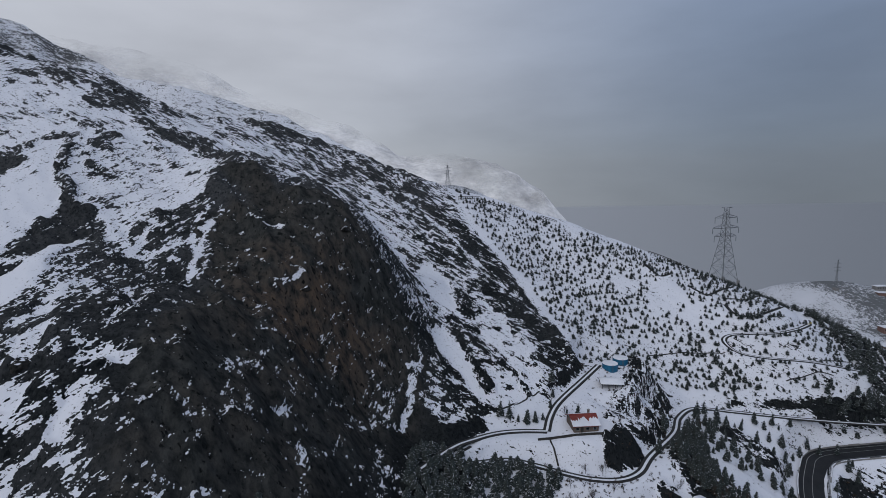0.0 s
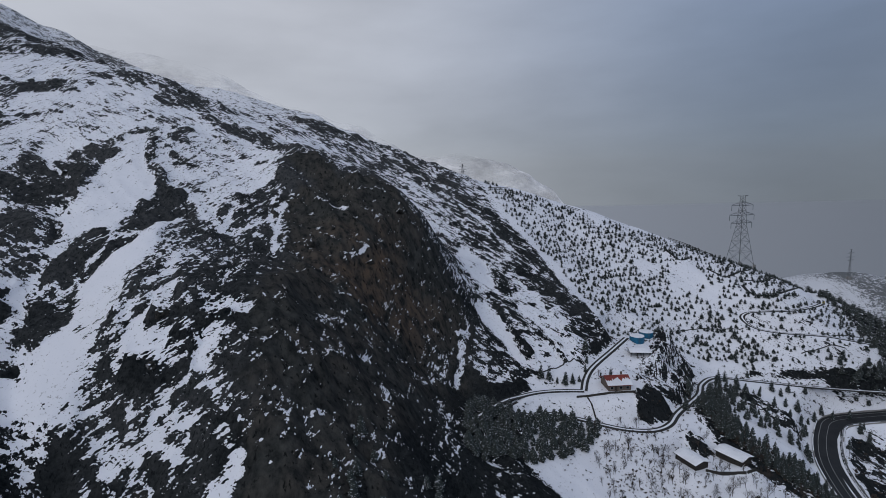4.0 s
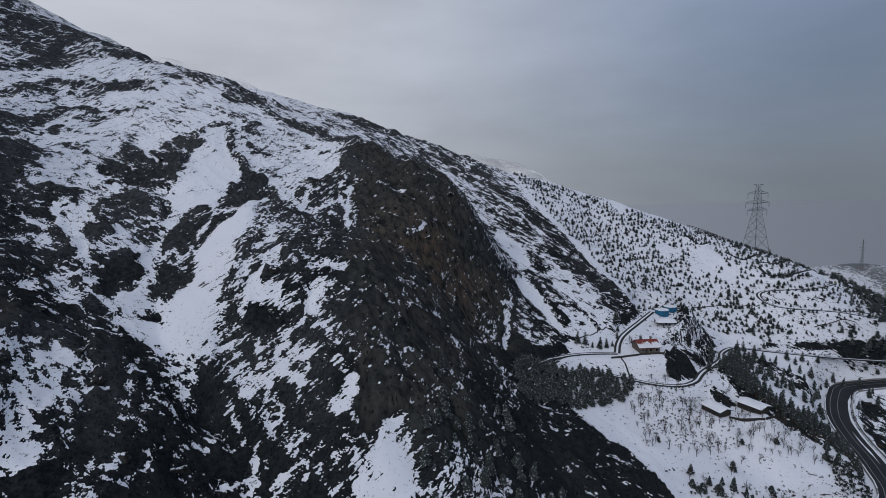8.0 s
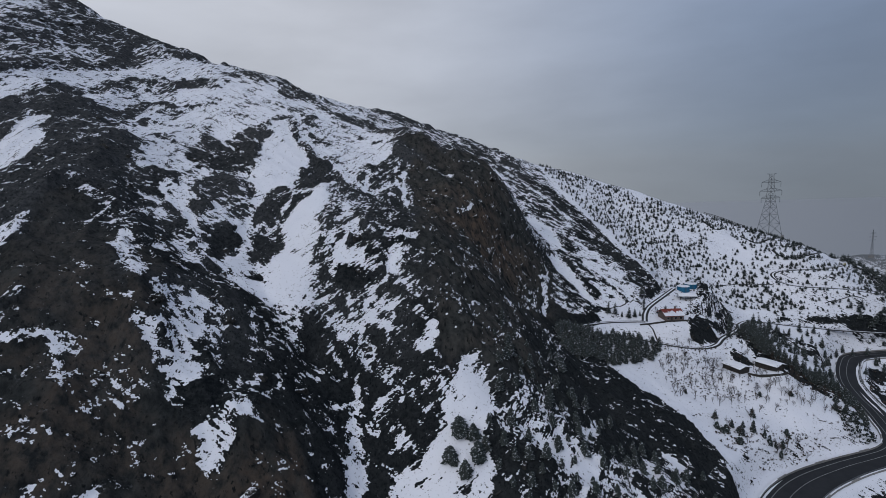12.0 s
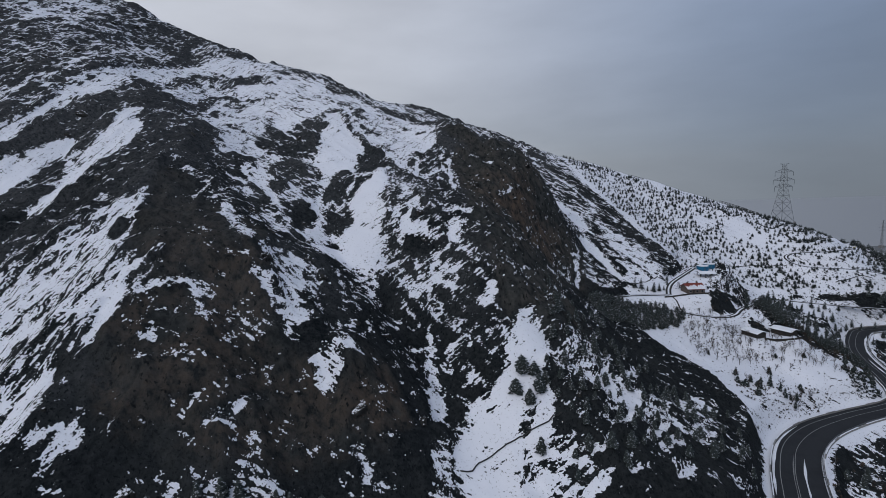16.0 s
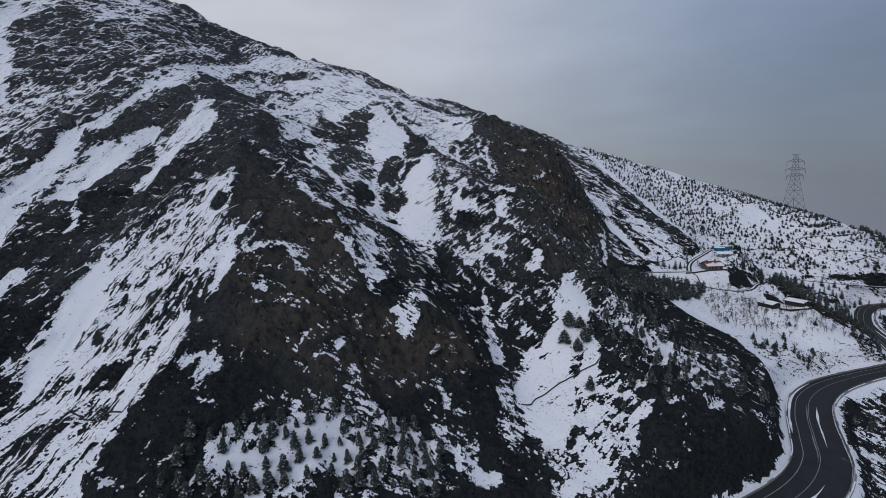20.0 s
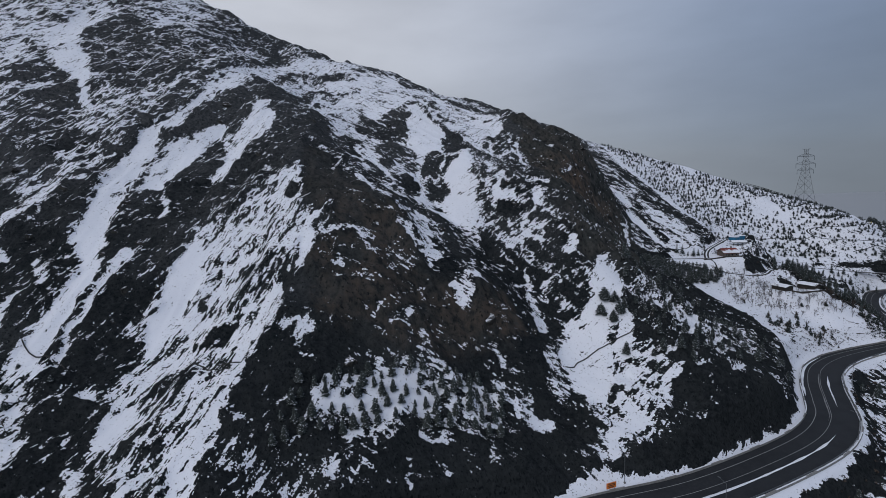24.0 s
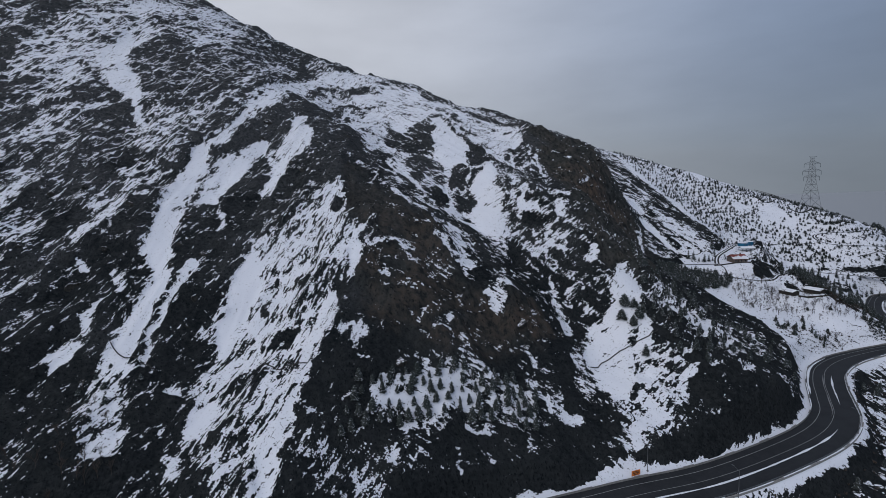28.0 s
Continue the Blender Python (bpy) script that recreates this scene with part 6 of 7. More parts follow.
def chain(name, line, first, last, step, high, thick, material, label, category, posts=False):
    """A kerb or barrier in short lengths along part of a line, by its places first to last."""
    t = thing(name, pose(*line[first]), label, category)
    o = line[first]
    i = first
    while i + step <= last:
        p, q = line[i] - o, line[i + step] - o
        d = q - p
        n = np.array([d[1], -d[0], 0]) / np.hypot(d[0], d[1]) * thick / 2
        q = p + d * 0.99
        if posts:
            seg = Shape()
            for zz in (0.45, 0.75):
                seg.bar(p + (0, 0, zz), q + (0, 0, zz), 0.09)
            rail = part("rail", seg, material, t)
            part("post", Shape().bar(p + (0, 0, -0.6), p + (0, 0, 0.85), 0.07), material, rail)
        else:
            v = [p - n + (0, 0, -0.5), q - n + (0, 0, -0.5), q + n + (0, 0, -0.5), p + n + (0, 0, -0.5)]
            v += [p - n * 0.7 + (0, 0, high), q - n * 0.7 + (0, 0, high), q + n * 0.7 + (0, 0, high), p + n * 0.7 + (0, 0, high)]
            block = part("block", Shape().add(v, [(3, 2, 1, 0), (4, 5, 6, 7), (0, 1, 5, 4), (1, 2, 6, 5), (2, 3, 7, 6), (3, 0, 4, 7)]), material, t)
            if i % 4 != 1:
                cap = [k + (0, 0, 0.005) for k in v[4:]] + [k * (1, 1, 1) + (0, 0, 0.1) for k in v[4:]]
                part("snow_cap", Shape().add(cap, [(3, 2, 1, 0), (4, 5, 6, 7), (0, 1, 5, 4), (1, 2, 6, 5), (2, 3, 7, 6), (3, 0, 4, 7)]), SNOW_CAP, block)
        i += step
    return t


def at_place(x, y):
    return int(np.hypot(HIGHWAY_LINE[:, 0] - x, HIGHWAY_LINE[:, 1] - y).argmin())


A, Z = at_place(-112, -47), at_place(205, 197)
INNER, OUTER = offset_line(HIGHWAY_LINE, -HIGHWAY_HALF - 0.25), offset_line(HIGHWAY_LINE, HIGHWAY_HALF + 0.3)
chain("concrete_barrier", INNER, A, Z, 3, 0.75, 0.5, CONCRETE, "grey concrete barrier at the foot of the slope", "barrier")
chain("concrete_barrier", offset_line(HIGHWAY_LINE, HIGHWAY_HALF + 0.9), A, Z, 3, 0.55, 0.5, CONCRETE, "low pale concrete barrier on the valley side", "barrier")
chain("guard_rail", OUTER, A, Z, 3, 0.8, 0.1, STEEL, "galvanised guard rail on the valley side of the road", "guard rail", posts=True)


def painted(name, side, half, lift, first, last, material, label, category, rag=0.0):
    """A thin strip on the road surface; rag makes its width uneven, as ploughed snow."""
    side = side * HIGHWAY_HALF / 8
    p = offset_line(HIGHWAY_LINE, side)[first:last]
    l = offset_line(HIGHWAY_LINE, side - half)[first:last]
    r = offset_line(HIGHWAY_LINE, side + half)[first:last]
    if rag:
        k = (1 - rag + 2 * rag * fractal(p[:, 0], p[:, 1], 6, 3, 5))[:, None]
        run = np.arange(len(p))
        k = k * np.clip(np.minimum(run, run[::-1]) / 6, 0.03, 1)[:, None]
        l, r = p + (l - p) * k, p + (r - p) * k
    top = p + (0, 0, 0.1 * bool(rag))
    v = np.stack([l, top, r], 1) + (0, 0, lift)
    k = len(p)
    s = Shape().add(v.reshape(-1, 3), [(i * 3 + j, i * 3 + j + 1, i * 3 + j + 4, i * 3 + j + 3) for i in range(k - 1) for j in (0, 1)])
    ob = new(name, s.mesh(name, material))
    return tagged(ob, label, category, kind="structure")


painted("road_line", -5.2, 0.11, 0.175, A, Z, LINE_WHITE, "worn pale edge line on wet asphalt", "road marking")
painted("road_line", -0.4, 0.09, 0.19, A, Z, LINE_WHITE, "worn pale lane line on wet asphalt", "road marking")
for (x0, y0), (x1, y1) in (((-74, -28), (16, 20)), ((28, 38), (45, 71)), ((119, 130), (127, 154))):
    painted("snow_windrow", 2.6, 0.30, 0.16, at_place(x0, y0), at_place(x1, y1), SNOW_CAP, "ploughed ridge of snow on the asphalt", "snow", rag=0.9)
painted("snow_windrow", -1.0, 0.16, 0.18, at_place(20, 26), at_place(46, 73), LINE_WHITE, "broken pale line between the lanes", "road marking", rag=0.95)
painted("snow_windrow", 6.9, 0.5, 0.13, at_place(115, 118), at_place(150, 189), SNOW_CAP, "broad strip of ploughed snow inside the bend", "snow", rag=0.5)
painted("snow_windrow", -7.3, 0.4, 0.13, at_place(30, 45), at_place(60, 90), SNOW_CAP, "thin strip of snow left along the road edge", "snow", rag=0.6)


def road_sign(x, y, turn):
    t = thing("road_sign", pose(x, y, surface_z(x, y), 0, 0, turn), "orange roadside board on two short posts in the snow", "sign")
    part("board", Shape().box((-1.6, -0.04, 0.9), (1.6, 0.04, 2.6)), ORANGE, t)
    for zz, w in ((2.2, 1.1), (1.75, 1.25), (1.3, 0.8)):
        part("text_bar", Shape().box((-w, -0.07, zz - 0.1), (w, -0.045, zz + 0.1)), SIGN_DARK, t, "dark unreadable line")
    for dx in (-1.2, 1.2):
        part("post", Shape().box((dx - 0.06, 0.04, -0.8), (dx + 0.06, 0.14, 2.5)), STEEL, t)
    return t


road_sign(-63.0, -14.6, 24)


def street_lamp(x, y, turn):
    t = thing("street_lamp", pose(x, y, surface_z(x, y), 0, 0, turn), "tall grey steel street lamp beside the road", "street lamp", "lamps along the road")
    part("pole", Shape().bar((0, 0, -0.5), (0, 0, 9.0), 0.1, 0.06, 8), STEEL, t)
    arm = part("arm", Shape().bar((0, 0, 8.9), (0, 2.0, 9.5), 0.05, 0.04, 6), STEEL, t)
    part("lamp_head", Shape().box((-0.14, 1.8, 9.42), (0.14, 2.6, 9.56)), STEEL, arm)
    part("base", Shape().box((-0.25, -0.25, -0.5), (0.25, 0.25, 0.3)), CONCRETE, t)
    return t


for x, y, turn in ((-37, -24, 25), (20, 13, 30), (51.5, 62, 120), (-58.5, -11.2, 205), (140, 165, 120)):
    street_lamp(x, y, turn)


def water_pipe(points, label):
    """A thin pipe lying on the snow."""
    line = smooth_line([(x, y, 0) for x, y in points], 1.2)
    t = thing("water_pipe", pose(line[0, 0], line[0, 1], surface_z(line[0, 0], line[0, 1])), label, "pipe")
    o = np.array(t.matrix_basis.translation)
    h = ground_height(line[:, 0], line[:, 1])[0] + 0.3
    pts = np.column_stack([line[:, :2], h]) - o
    for k in range(0, len(pts) - 1, 5):
        s = Shape()
        for p, q in zip(pts[k:k + 6], pts[k + 1:k + 6]):
            s.bar(p, q, 0.19, sides=6)
        part("length", s, RUBBER, t)


water_pipe([(-69, 25.5), (-66, 26.3), (-64.4, 28.5), (-59, 30.5), (-53, 32.5), (-47, 34), (-41, 35.5)], "black water pipe laid across the snow")
water_pipe([(-232, -16), (-226, -19.5), (-219, -20), (-214, -22)], "black water pipe laid across the gully")
water_pipe([(-182, -17), (-176, -18), (-170, -19), (-164, -20)], "black water pipe laid across the slope")


# ---- far hill ----
def far_block(x, y, w, d, h, turn, material, label):
    z = surface_z(x, y)
    t = thing("far_building", pose(x, y, z, 0, 0, turn), label, "building", "buildings on the far hill")
    part("wall", Shape().box((-w / 2, -d / 2, -3), (w / 2, d / 2, h)), material, t)
    part("roof_snow", Shape().box((-w / 2 - 0.3, -d / 2 - 0.3, h + 0.004), (w / 2 + 0.3, d / 2 + 0.3, h + 0.5)), SNOW_CAP, t, "white snow on a flat roof")
    for i in range(int(w / 3)):
        part("window", Shape().box((-w / 2 + 1 + 3 * i, -d / 2 - 0.06, h * 0.4), (-w / 2 + 2.2 + 3 * i, -d / 2 + 0.02, h * 0.75)), WINDOW_DARK, t)


for x, y, w, d, h, turn, material in ((352, 470, 14, 8, 4, 12, DARK_WOOD), (365, 466, 9, 7, 5, 15, CONCRETE), (478, 530, 16, 6, 2, -6, RUST_RED), (486, 545, 14, 6, 4, 3, CONCRETE), (395, 430, 12, 8, 4, 5, RUST_RED), (402, 412, 14, 8, 4, 8, RUST_RED), (415, 440, 10, 7, 4, -5, CONCRETE), (385, 400, 16, 8, 4, 10, RUST_RED), (430, 470, 12, 8, 5, 0, RUST_RED)):
    far_block(x, y, w, d, h, turn, material, "low snow-roofed building on the distant hill")


# ---- trees ----
def needle_material(name, snowy):
    m, nt, bsdf = node_material(name)
    p = world_place(nt)
    grain = noise_node(nt, p, 0.5, 4, 0.6)
    rand = nt.nodes.new("ShaderNodeObjectInfo").outputs["Random"]
    c = mix_colour(nt, span(nt, grain, 0.3, 0.7), (0.019, 0.027, 0.029), (0.046, 0.058, 0.056))
    c = mix_colour(nt, span(nt, rand, 0, 1, 0, 0.5), c, (0.045, 0.050, 0.047))
    normal = nt.nodes.new("ShaderNodeSeparateXYZ")
    nt.links.new(nt.nodes.new("ShaderNodeNewGeometry").outputs["Normal"], normal.inputs[0])
    up = calc(nt, "ADD", span(nt, normal.outputs["Z"], -1, 1, -0.5, 0.5), span(nt, grain, 0.3, 0.7, -0.3, 0.3))
    white = span(nt, up, 0.62 - snowy, 0.74 - snowy, soft=True)
    nt.links.new(mix_colour(nt, white, c, (0.55, 0.57, 0.63)), bsdf.inputs["Base Color"])
    bsdf.inputs["Roughness"].default_value = 0.8
    bsdf.inputs["Specular IOR Level"].default_value = 0.15
    return m


NEEDLES = needle_material("dark_pine_needles", 0.03)
SNOWY_NEEDLES = needle_material("snow_dusted_needles", 0.045)
BARK = plain_material("grey_brown_bark", (0.03, 0.025, 0.02), (0.06, 0.05, 0.04), 0.3, 0.9)
TWIG = plain_material("bare_brown_twigs", (0.035, 0.028, 0.024), (0.07, 0.055, 0.046), 0.3, 0.9)


def conifer_crown(rng, high, spread, whorls, arms, squat=0.0):
    """Drooping sprays set in uneven whorls round a stem."""
    s = Shape()
    for k in range(whorls):
        u = (k + 0.3 * rng.random()) / whorls
        z = high * (0.10 + 0.86 * u)
        reach = spread * ((1 - u) ** (0.8 - 0.35 * squat) * 0.95 + 0.08) * rng.uniform(0.8, 1.15)
        for i in range(arms):
            if rng.random() < 0.1:
                continue
            a = 2 * math.pi * (i + rng.uniform(-0.35, 0.35)) / arms + k * 0.9
            r = reach * rng.uniform(0.65, 1.15)
            ca, sa = math.cos(a), math.sin(a)
            wide = r * rng.uniform(0.32, 0.5)
            lift = rng.uniform(0.02, 0.16) * high / whorls * 2
            tip = (r * ca, r * sa, z - 0.32 * r + lift)
            mid = 0.55 * r
            left = (mid * ca - wide * sa, mid * sa + wide * ca, z - 0.2 * r)
            right = (mid * ca + wide * sa, mid * sa - wide * ca, z - 0.2 * r)
            root = (0, 0, z + 0.10 * high / whorls * 2)
            under = (0.3 * r * ca, 0.3 * r * sa, z - 0.35 * r)
            s.add([root, left, tip, right, under], [(0, 1, 2), (0, 2, 3), (4, 2, 1), (4, 3, 2)])
    s.bar((0, 0, high * 0.9), (0, 0, high * 1.03), spread * 0.05, 0.01, 5)
    return s


def mesh_only(shape, name, material):
    me = bpy.data.meshes.new(name)
    me.from_pydata(shape.v, [], shape.f)
    me.materials.append(material)
    return me


def conifer_kind(seed, high, spread, whorls, arms, needles, label, group, name="pine_tree"):
    rng = random.Random(seed)
    t = thing(name, pose(0, 0, 0), label, "tree", group)
    part("trunk", mesh_only(Shape().bar((0, 0, -0.5), (0, 0, high * 0.95), 0.035 * high, 0.006 * high, 6), "trunk", BARK), BARK, t)
    part("crown", mesh_only(conifer_crown(rng, high, spread, whorls, arms, rng.uniform(0.4, 1.0)), "crown", needles), needles, t)
    return t


def plant(kinds, places, rng, low, tall):
    """Copies of the kinds set on the ground; the first of each kind takes the first places."""
    used = set()
    xs, ys = np.array([p[0] for p in places]), np.array([p[1] for p in places])
    zs = ground_height(xs, ys)[0]
    for i, (x, y, z) in enumerate(zip(xs, ys, zs)):
        k = kinds[i % len(kinds)]
        s = rng.uniform(low, tall)
        m = pose(x, y, z - 0.15, rng.uniform(-3, 3), rng.uniform(-3, 3), rng.uniform(0, 360)) @ Matrix.Diagonal((s * rng.uniform(0.9, 1.15), s * rng.uniform(0.9, 1.15), s, 1))
        if i < len(kinds):
            k.matrix_basis = m
        else:
            c = copy_thing(k, m)
            c.matrix_basis = m


def scatter(rng, count, inside, box, gap):
    """Random places in a box, at least a gap apart."""
    out, cells, tries = [], {}, 0
    while len(out) < count and tries < 40 * count + 2000:
        tries += 1
        x, y = rng.uniform(box[0], box[1]), rng.uniform(box[2], box[3])
        i, j = int(x // gap), int(y // gap)
        if any((x - a) ** 2 + (y - b) ** 2 < gap * gap for di in (-1, 0, 1) for dj in (-1, 0, 1) for a, b in cells.get((i + di, j + dj), ())):
            continue
        if inside(x, y):
            out.append((x, y))
            cells.setdefault((i, j), []).append((x, y))
    return out


def clear_of_roads(x, y, margin=2.6):
    for line in TRACK_LINES:
        if np.hypot(line[::3, 0] - x, line[::3, 1] - y).min() < margin:
            return False
    return np.hypot(HIGHWAY_LINE[::3, 0] - x, HIGHWAY_LINE[::3, 1] - y).min() > road_half(x) + 2.5


def on_planted_slope(x, y):
    rim = np.interp(y, [204, 226, 248, 266, 281, 299, 345], [66, 52, 44, 32, 20, 11, 0])
    if x < rim or y < 211 or x > 245 or y > 322 - 0.16 * max(x, 0):
        return False
    density = fractal(np.array(x), np.array(y), 26, 3, 77)
    return density > 0.31 and clear_of_roads(x, y)


rng = random.Random(11)
small = [conifer_kind(s, 2.4, 1.35, 8, 11, NEEDLES, "small dark planted pine standing in the snow", "planted pines on the slope") for s in (1, 2, 3, 4)]
rows = []
# planted along the contours, in broken rows
for x, y in scatter(rng, 1750, on_planted_slope, (0, 215, 206, 322), 1.75):
    h = float(landform(np.array(x), np.array(y)))
    rows.append((x, y + 0.75 * ((h % 2.6) - 1.3)))
rng.shuffle(rows)
plant(small, rows[:300], rng, 0.55, 1.15)


def joined_conifers(places, seed, low, tall, needles, label):
    """Trees too many to tell apart, as one mesh."""
    r = random.Random(seed)
    s = Shape()
    xs, ys = np.array([p[0] for p in places]), np.array([p[1] for p in places])
    zs = ground_height(xs, ys)[0]
    for x, y, z in zip(xs, ys, zs):
        h = r.uniform(low, tall)
        c = conifer_crown(r, h, h * r.uniform(0.44, 0.58), 6, 8, r.uniform(0.4, 1.0))
        c.bar((0, 0, -0.4), (0, 0, h * 0.5), 0.04 * h, sides=4)
        s.add([(x + a, y + b, z + q - 0.1) for a, b, q in c.v], c.f)
    ob = new("pine_plantation", mesh_only(s, "pine_plantation", needles))
    return tagged(ob, label, "trees", kind="stuff")


joined_conifers(rows[300:], 5, 1.1, 2.6, NEEDLES, "many small dark pines planted across the snow slope")

# taller pines between the track and the highway
grown = [conifer_kind(20 + s, 5.6, 1.55, 10, 8, NEEDLES, "dark green pine with a little snow beside the road", "pines above the highway", "tall_pine") for s in range(4)]
BELT = smooth_line([(89, 176, 0), (84, 160, 0), (85, 150, 0), (89, 143, 0), (97, 138, 0), (104, 133, 0), (108, 129, 0)], 1.0)


def in_belt(x, y):
    return clear_of_roads(x, y, 3.0) and np.hypot(BELT[:, 0] - x, BELT[:, 1] - y).min() < 7.5 and np.hypot(x - 77, y - 134.5) > 8


wood = scatter(rng, 165, in_belt, (75, 112, 120, 180), 1.7)
wood += scatter(rng, 75, lambda x, y: clear_of_roads(x, y, 3.2) and 84 < x < 165 and y > 150 + 0.3 * (x - 84) and y < 199 and not (x < 100 and y > 186) and fractal(np.array(x), np.array(y), 14, 2, 8) > 0.45, (84, 165, 150, 200), 2.8)
wood += scatter(rng, 14, lambda x, y: clear_of_roads(x, y, 3.0), (165, 215, 208, 214), 3.0)
wood += [(100.5, 188.2), (106.1, 189.3), (111.9, 188.7), (118, 192.3), (123.6, 196.5), (129.4, 197.6), (132.6, 196), (137.1, 198.2), (139.7, 197.3), (146, 199.7), (153.4, 198.9), (125.1, 188.7), (131.2, 190.4), (138.7, 192.5), (146.9, 193.8), (155.9, 195), (162.9, 194.6), (104, 186), (109, 191), (114, 190), (116, 195), (121, 193), (112, 194)]
wood += [(22, 165), (25, 164), (28, 163.6), (31, 164), (34, 165.5), (38, 172), (40, 178), (41, 184), (19, 165.5), (43, 168), (47, 168.5), (72, 158), (76, 161)]
plant(grown, wood, rng, 0.45, 1.1)

# dense young plantation under the service track
dense = [conifer_kind(40 + s, 3.9, 1.7, 9, 9, SNOWY_NEEDLES, "snow-dusted young pine in a dense stand", "dense stand below the track", "young_pine") for s in range(3)]
stand = scatter(rng, 130, lambda x, y: clear_of_roads(x, y, 2.0) and y > np.interp(x, [-12, 0, 6, 25, 34], [112, 119, 121.5, 131, 138]) and y < 144.5 - 0.05 * x, (-11, 34, 112, 146), 1.7)
plant(dense, stand, rng, 0.8, 1.3)

# snow-laden conifers on the lower slopes
laden = [conifer_kind(60 + s, 4.6, 1.75, 10, 9, SNOWY_NEEDLES, "snow-laden conifer on the steep lower slope", "conifers on the lower slope", "snowy_conifer") for s in range(4)]
lower = scatter(rng, 80, lambda x, y: np.interp(x, [-152, -125, -98], [-20, -3, 6]) - 17 < y < np.interp(x, [-152, -125, -98], [-20, -3, 6]), (-150, -92, -38, 8), 2.8)
lower += scatter(rng, 95, lambda x, y: clear_of_roads(x, y, 3) and y > 18 - 0.5 * (x + 40) * -0.9 and y < 70 - 0.2 * x and -40 < x < 26 and x - 0.1 * y < 14, (-40, 26, 14, 84), 3.6)
lower += [(-47.5, 28.5), (-44, 45), (-43, 50), (-41, 41)]
lower += scatter(rng, 16, lambda x, y: True, (-40, -14, 66, 90), 4.0)
plant(laden, lower, rng, 0.5, 1.05)
plant([conifer_kind(70 + s, 4.0, 2.0, 10, 10, NEEDLES, "round dark conifer standing alone on the snow patch", "conifers on the snow patch", "round_conifer") for s in range(2)],
      [(-53, 43.6), (-49.2, 40.0), (-50.5, 48.8), (-47, 47.5), (-46, 43.5)], rng, 0.95, 1.3)

# pines on the meadow
plant([conifer_kind(90 + s, 4.8, 1.5, 9, 8, NEEDLES, "dark bushy pine at the edge of the meadow", "pines on the meadow", "meadow_pine") for s in range(3)],
      [(41.7, 106.4), (57.7, 111.1), (46.1, 103.1), (50.6, 104.0), (36, 118), (97, 124), (99, 121), (101, 125), (94, 120)], rng, 0.45, 0.95)


def bare_tree(seed, high, label):
    r = random.Random(seed)
    t = thing("bare_tree", pose(0, 0, 0), label, "tree", "bare trees round the meadow")
    part("trunk", mesh_only(Shape().bar((0, 0, -0.4), (0.05, 0, high * 0.45), 0.07, 0.045, 6), "trunk", BARK), BARK, t)
    s = Shape()

    def grow(p, d, length, radius, depth):
        q = p + d * length
        s.bar(p, q, radius, radius * 0.6, 3)
        if depth:
            for _ in range(3):
                k = (d + Vector((r.uniform(-0.7, 0.7), r.uniform(-0.7, 0.7), r.uniform(-0.1, 0.5)))).normalized()
                grow(p.lerp(q, r.uniform(0.5, 1)), k, length * r.uniform(0.55, 0.8), radius * 0.6, depth - 1)

    for _ in range(5):
        d = Vector((r.uniform(-0.6, 0.6), r.uniform(-0.6, 0.6), 1)).normalized()
        grow(Vector((0, 0, high * r.uniform(0.2, 0.45))), d, high * 0.3, 0.05, 3)
    part("crown", mesh_only(s, "crown", TWIG), TWIG, t)
    return t


bare = [bare_tree(s, 3.6, "leafless grey-brown tree standing in the snow") for s in (5, 6, 7)]
plant(bare, scatter(rng, 120, lambda x, y: clear_of_roads(x, y, 2.2) and np.hypot(x - 62.5, y - 132.8) > 6.5 and np.hypot(x - 77, y - 134.5) > 7 and y > 112 + 0.05 * x, (30, 95, 110, 146), 2.0)
      + scatter(rng, 10, lambda x, y: True, (-235, -215, -60, -30), 3.0) + [(58, 200), (60, 171), (48, 170), (42, 168), (82, 150), (100, 185)], rng, 0.5, 1.2)


def shrub_scatter(name, places, seed, low, tall, material, label):
    """Low scrub too small to tell apart, as one mesh."""
    r = random.Random(seed)
    s = Shape()
    xs, ys = np.array([p[0] for p in places]), np.array([p[1] for p in places])
    zs = ground_height(xs, ys)[0]
    for x, y, z in zip(xs, ys, zs):
        h = r.uniform(low, tall)
        for _ in range(16):
            a, b = r.uniform(0, 6.283), r.uniform(0.2, 1.3)
            d = Vector((math.cos(a) * math.cos(b), math.sin(a) * math.cos(b), math.sin(b)))
            p = Vector((x, y, z - 0.05)) + Vector((r.uniform(-0.3, 0.3), r.uniform(-0.3, 0.3), 0)) * h
            q = p + d * h * r.uniform(0.5, 1)
            w = d.cross(Vector((0, 0, 1))).normalized() * h * 0.16
            m = p.lerp(q, 0.6)
            s.add([p, m + w, q, m - w], [(0, 1, 2, 3)])
    ob = new(name, mesh_only(s, name, material))
    return tagged(ob, label, "shrubs", kind="stuff")


shrub_scatter("scrub", scatter(rng, 1100, lambda x, y: on_planted_slope(x, y) or (x < 60 and y > 215), (0, 230, 206, 310), 1.0), 3, 0.25, 0.7, NEEDLES, "low dark scrub dotted over the snowy slope")
shrub_scatter("scrub", scatter(rng, 260, lambda x, y: clear_of_roads(x, y, 2.0), (15, 112, 95, 150), 1.0), 4, 0.25, 0.6, TWIG, "dry brown scrub poking through the meadow snow")
shrub_scatter("scrub", scatter(rng, 260, lambda x, y: clear_of_roads(x, y, 2.0) and y < 209 + (x - 118) * 0.04 and rng.random() < 0.3 + (x - 115) / 60, (112, 225, 204.5, 216), 0.8), 6, 0.5, 1.3, NEEDLES, "dark hedge-like scrub above the service track")


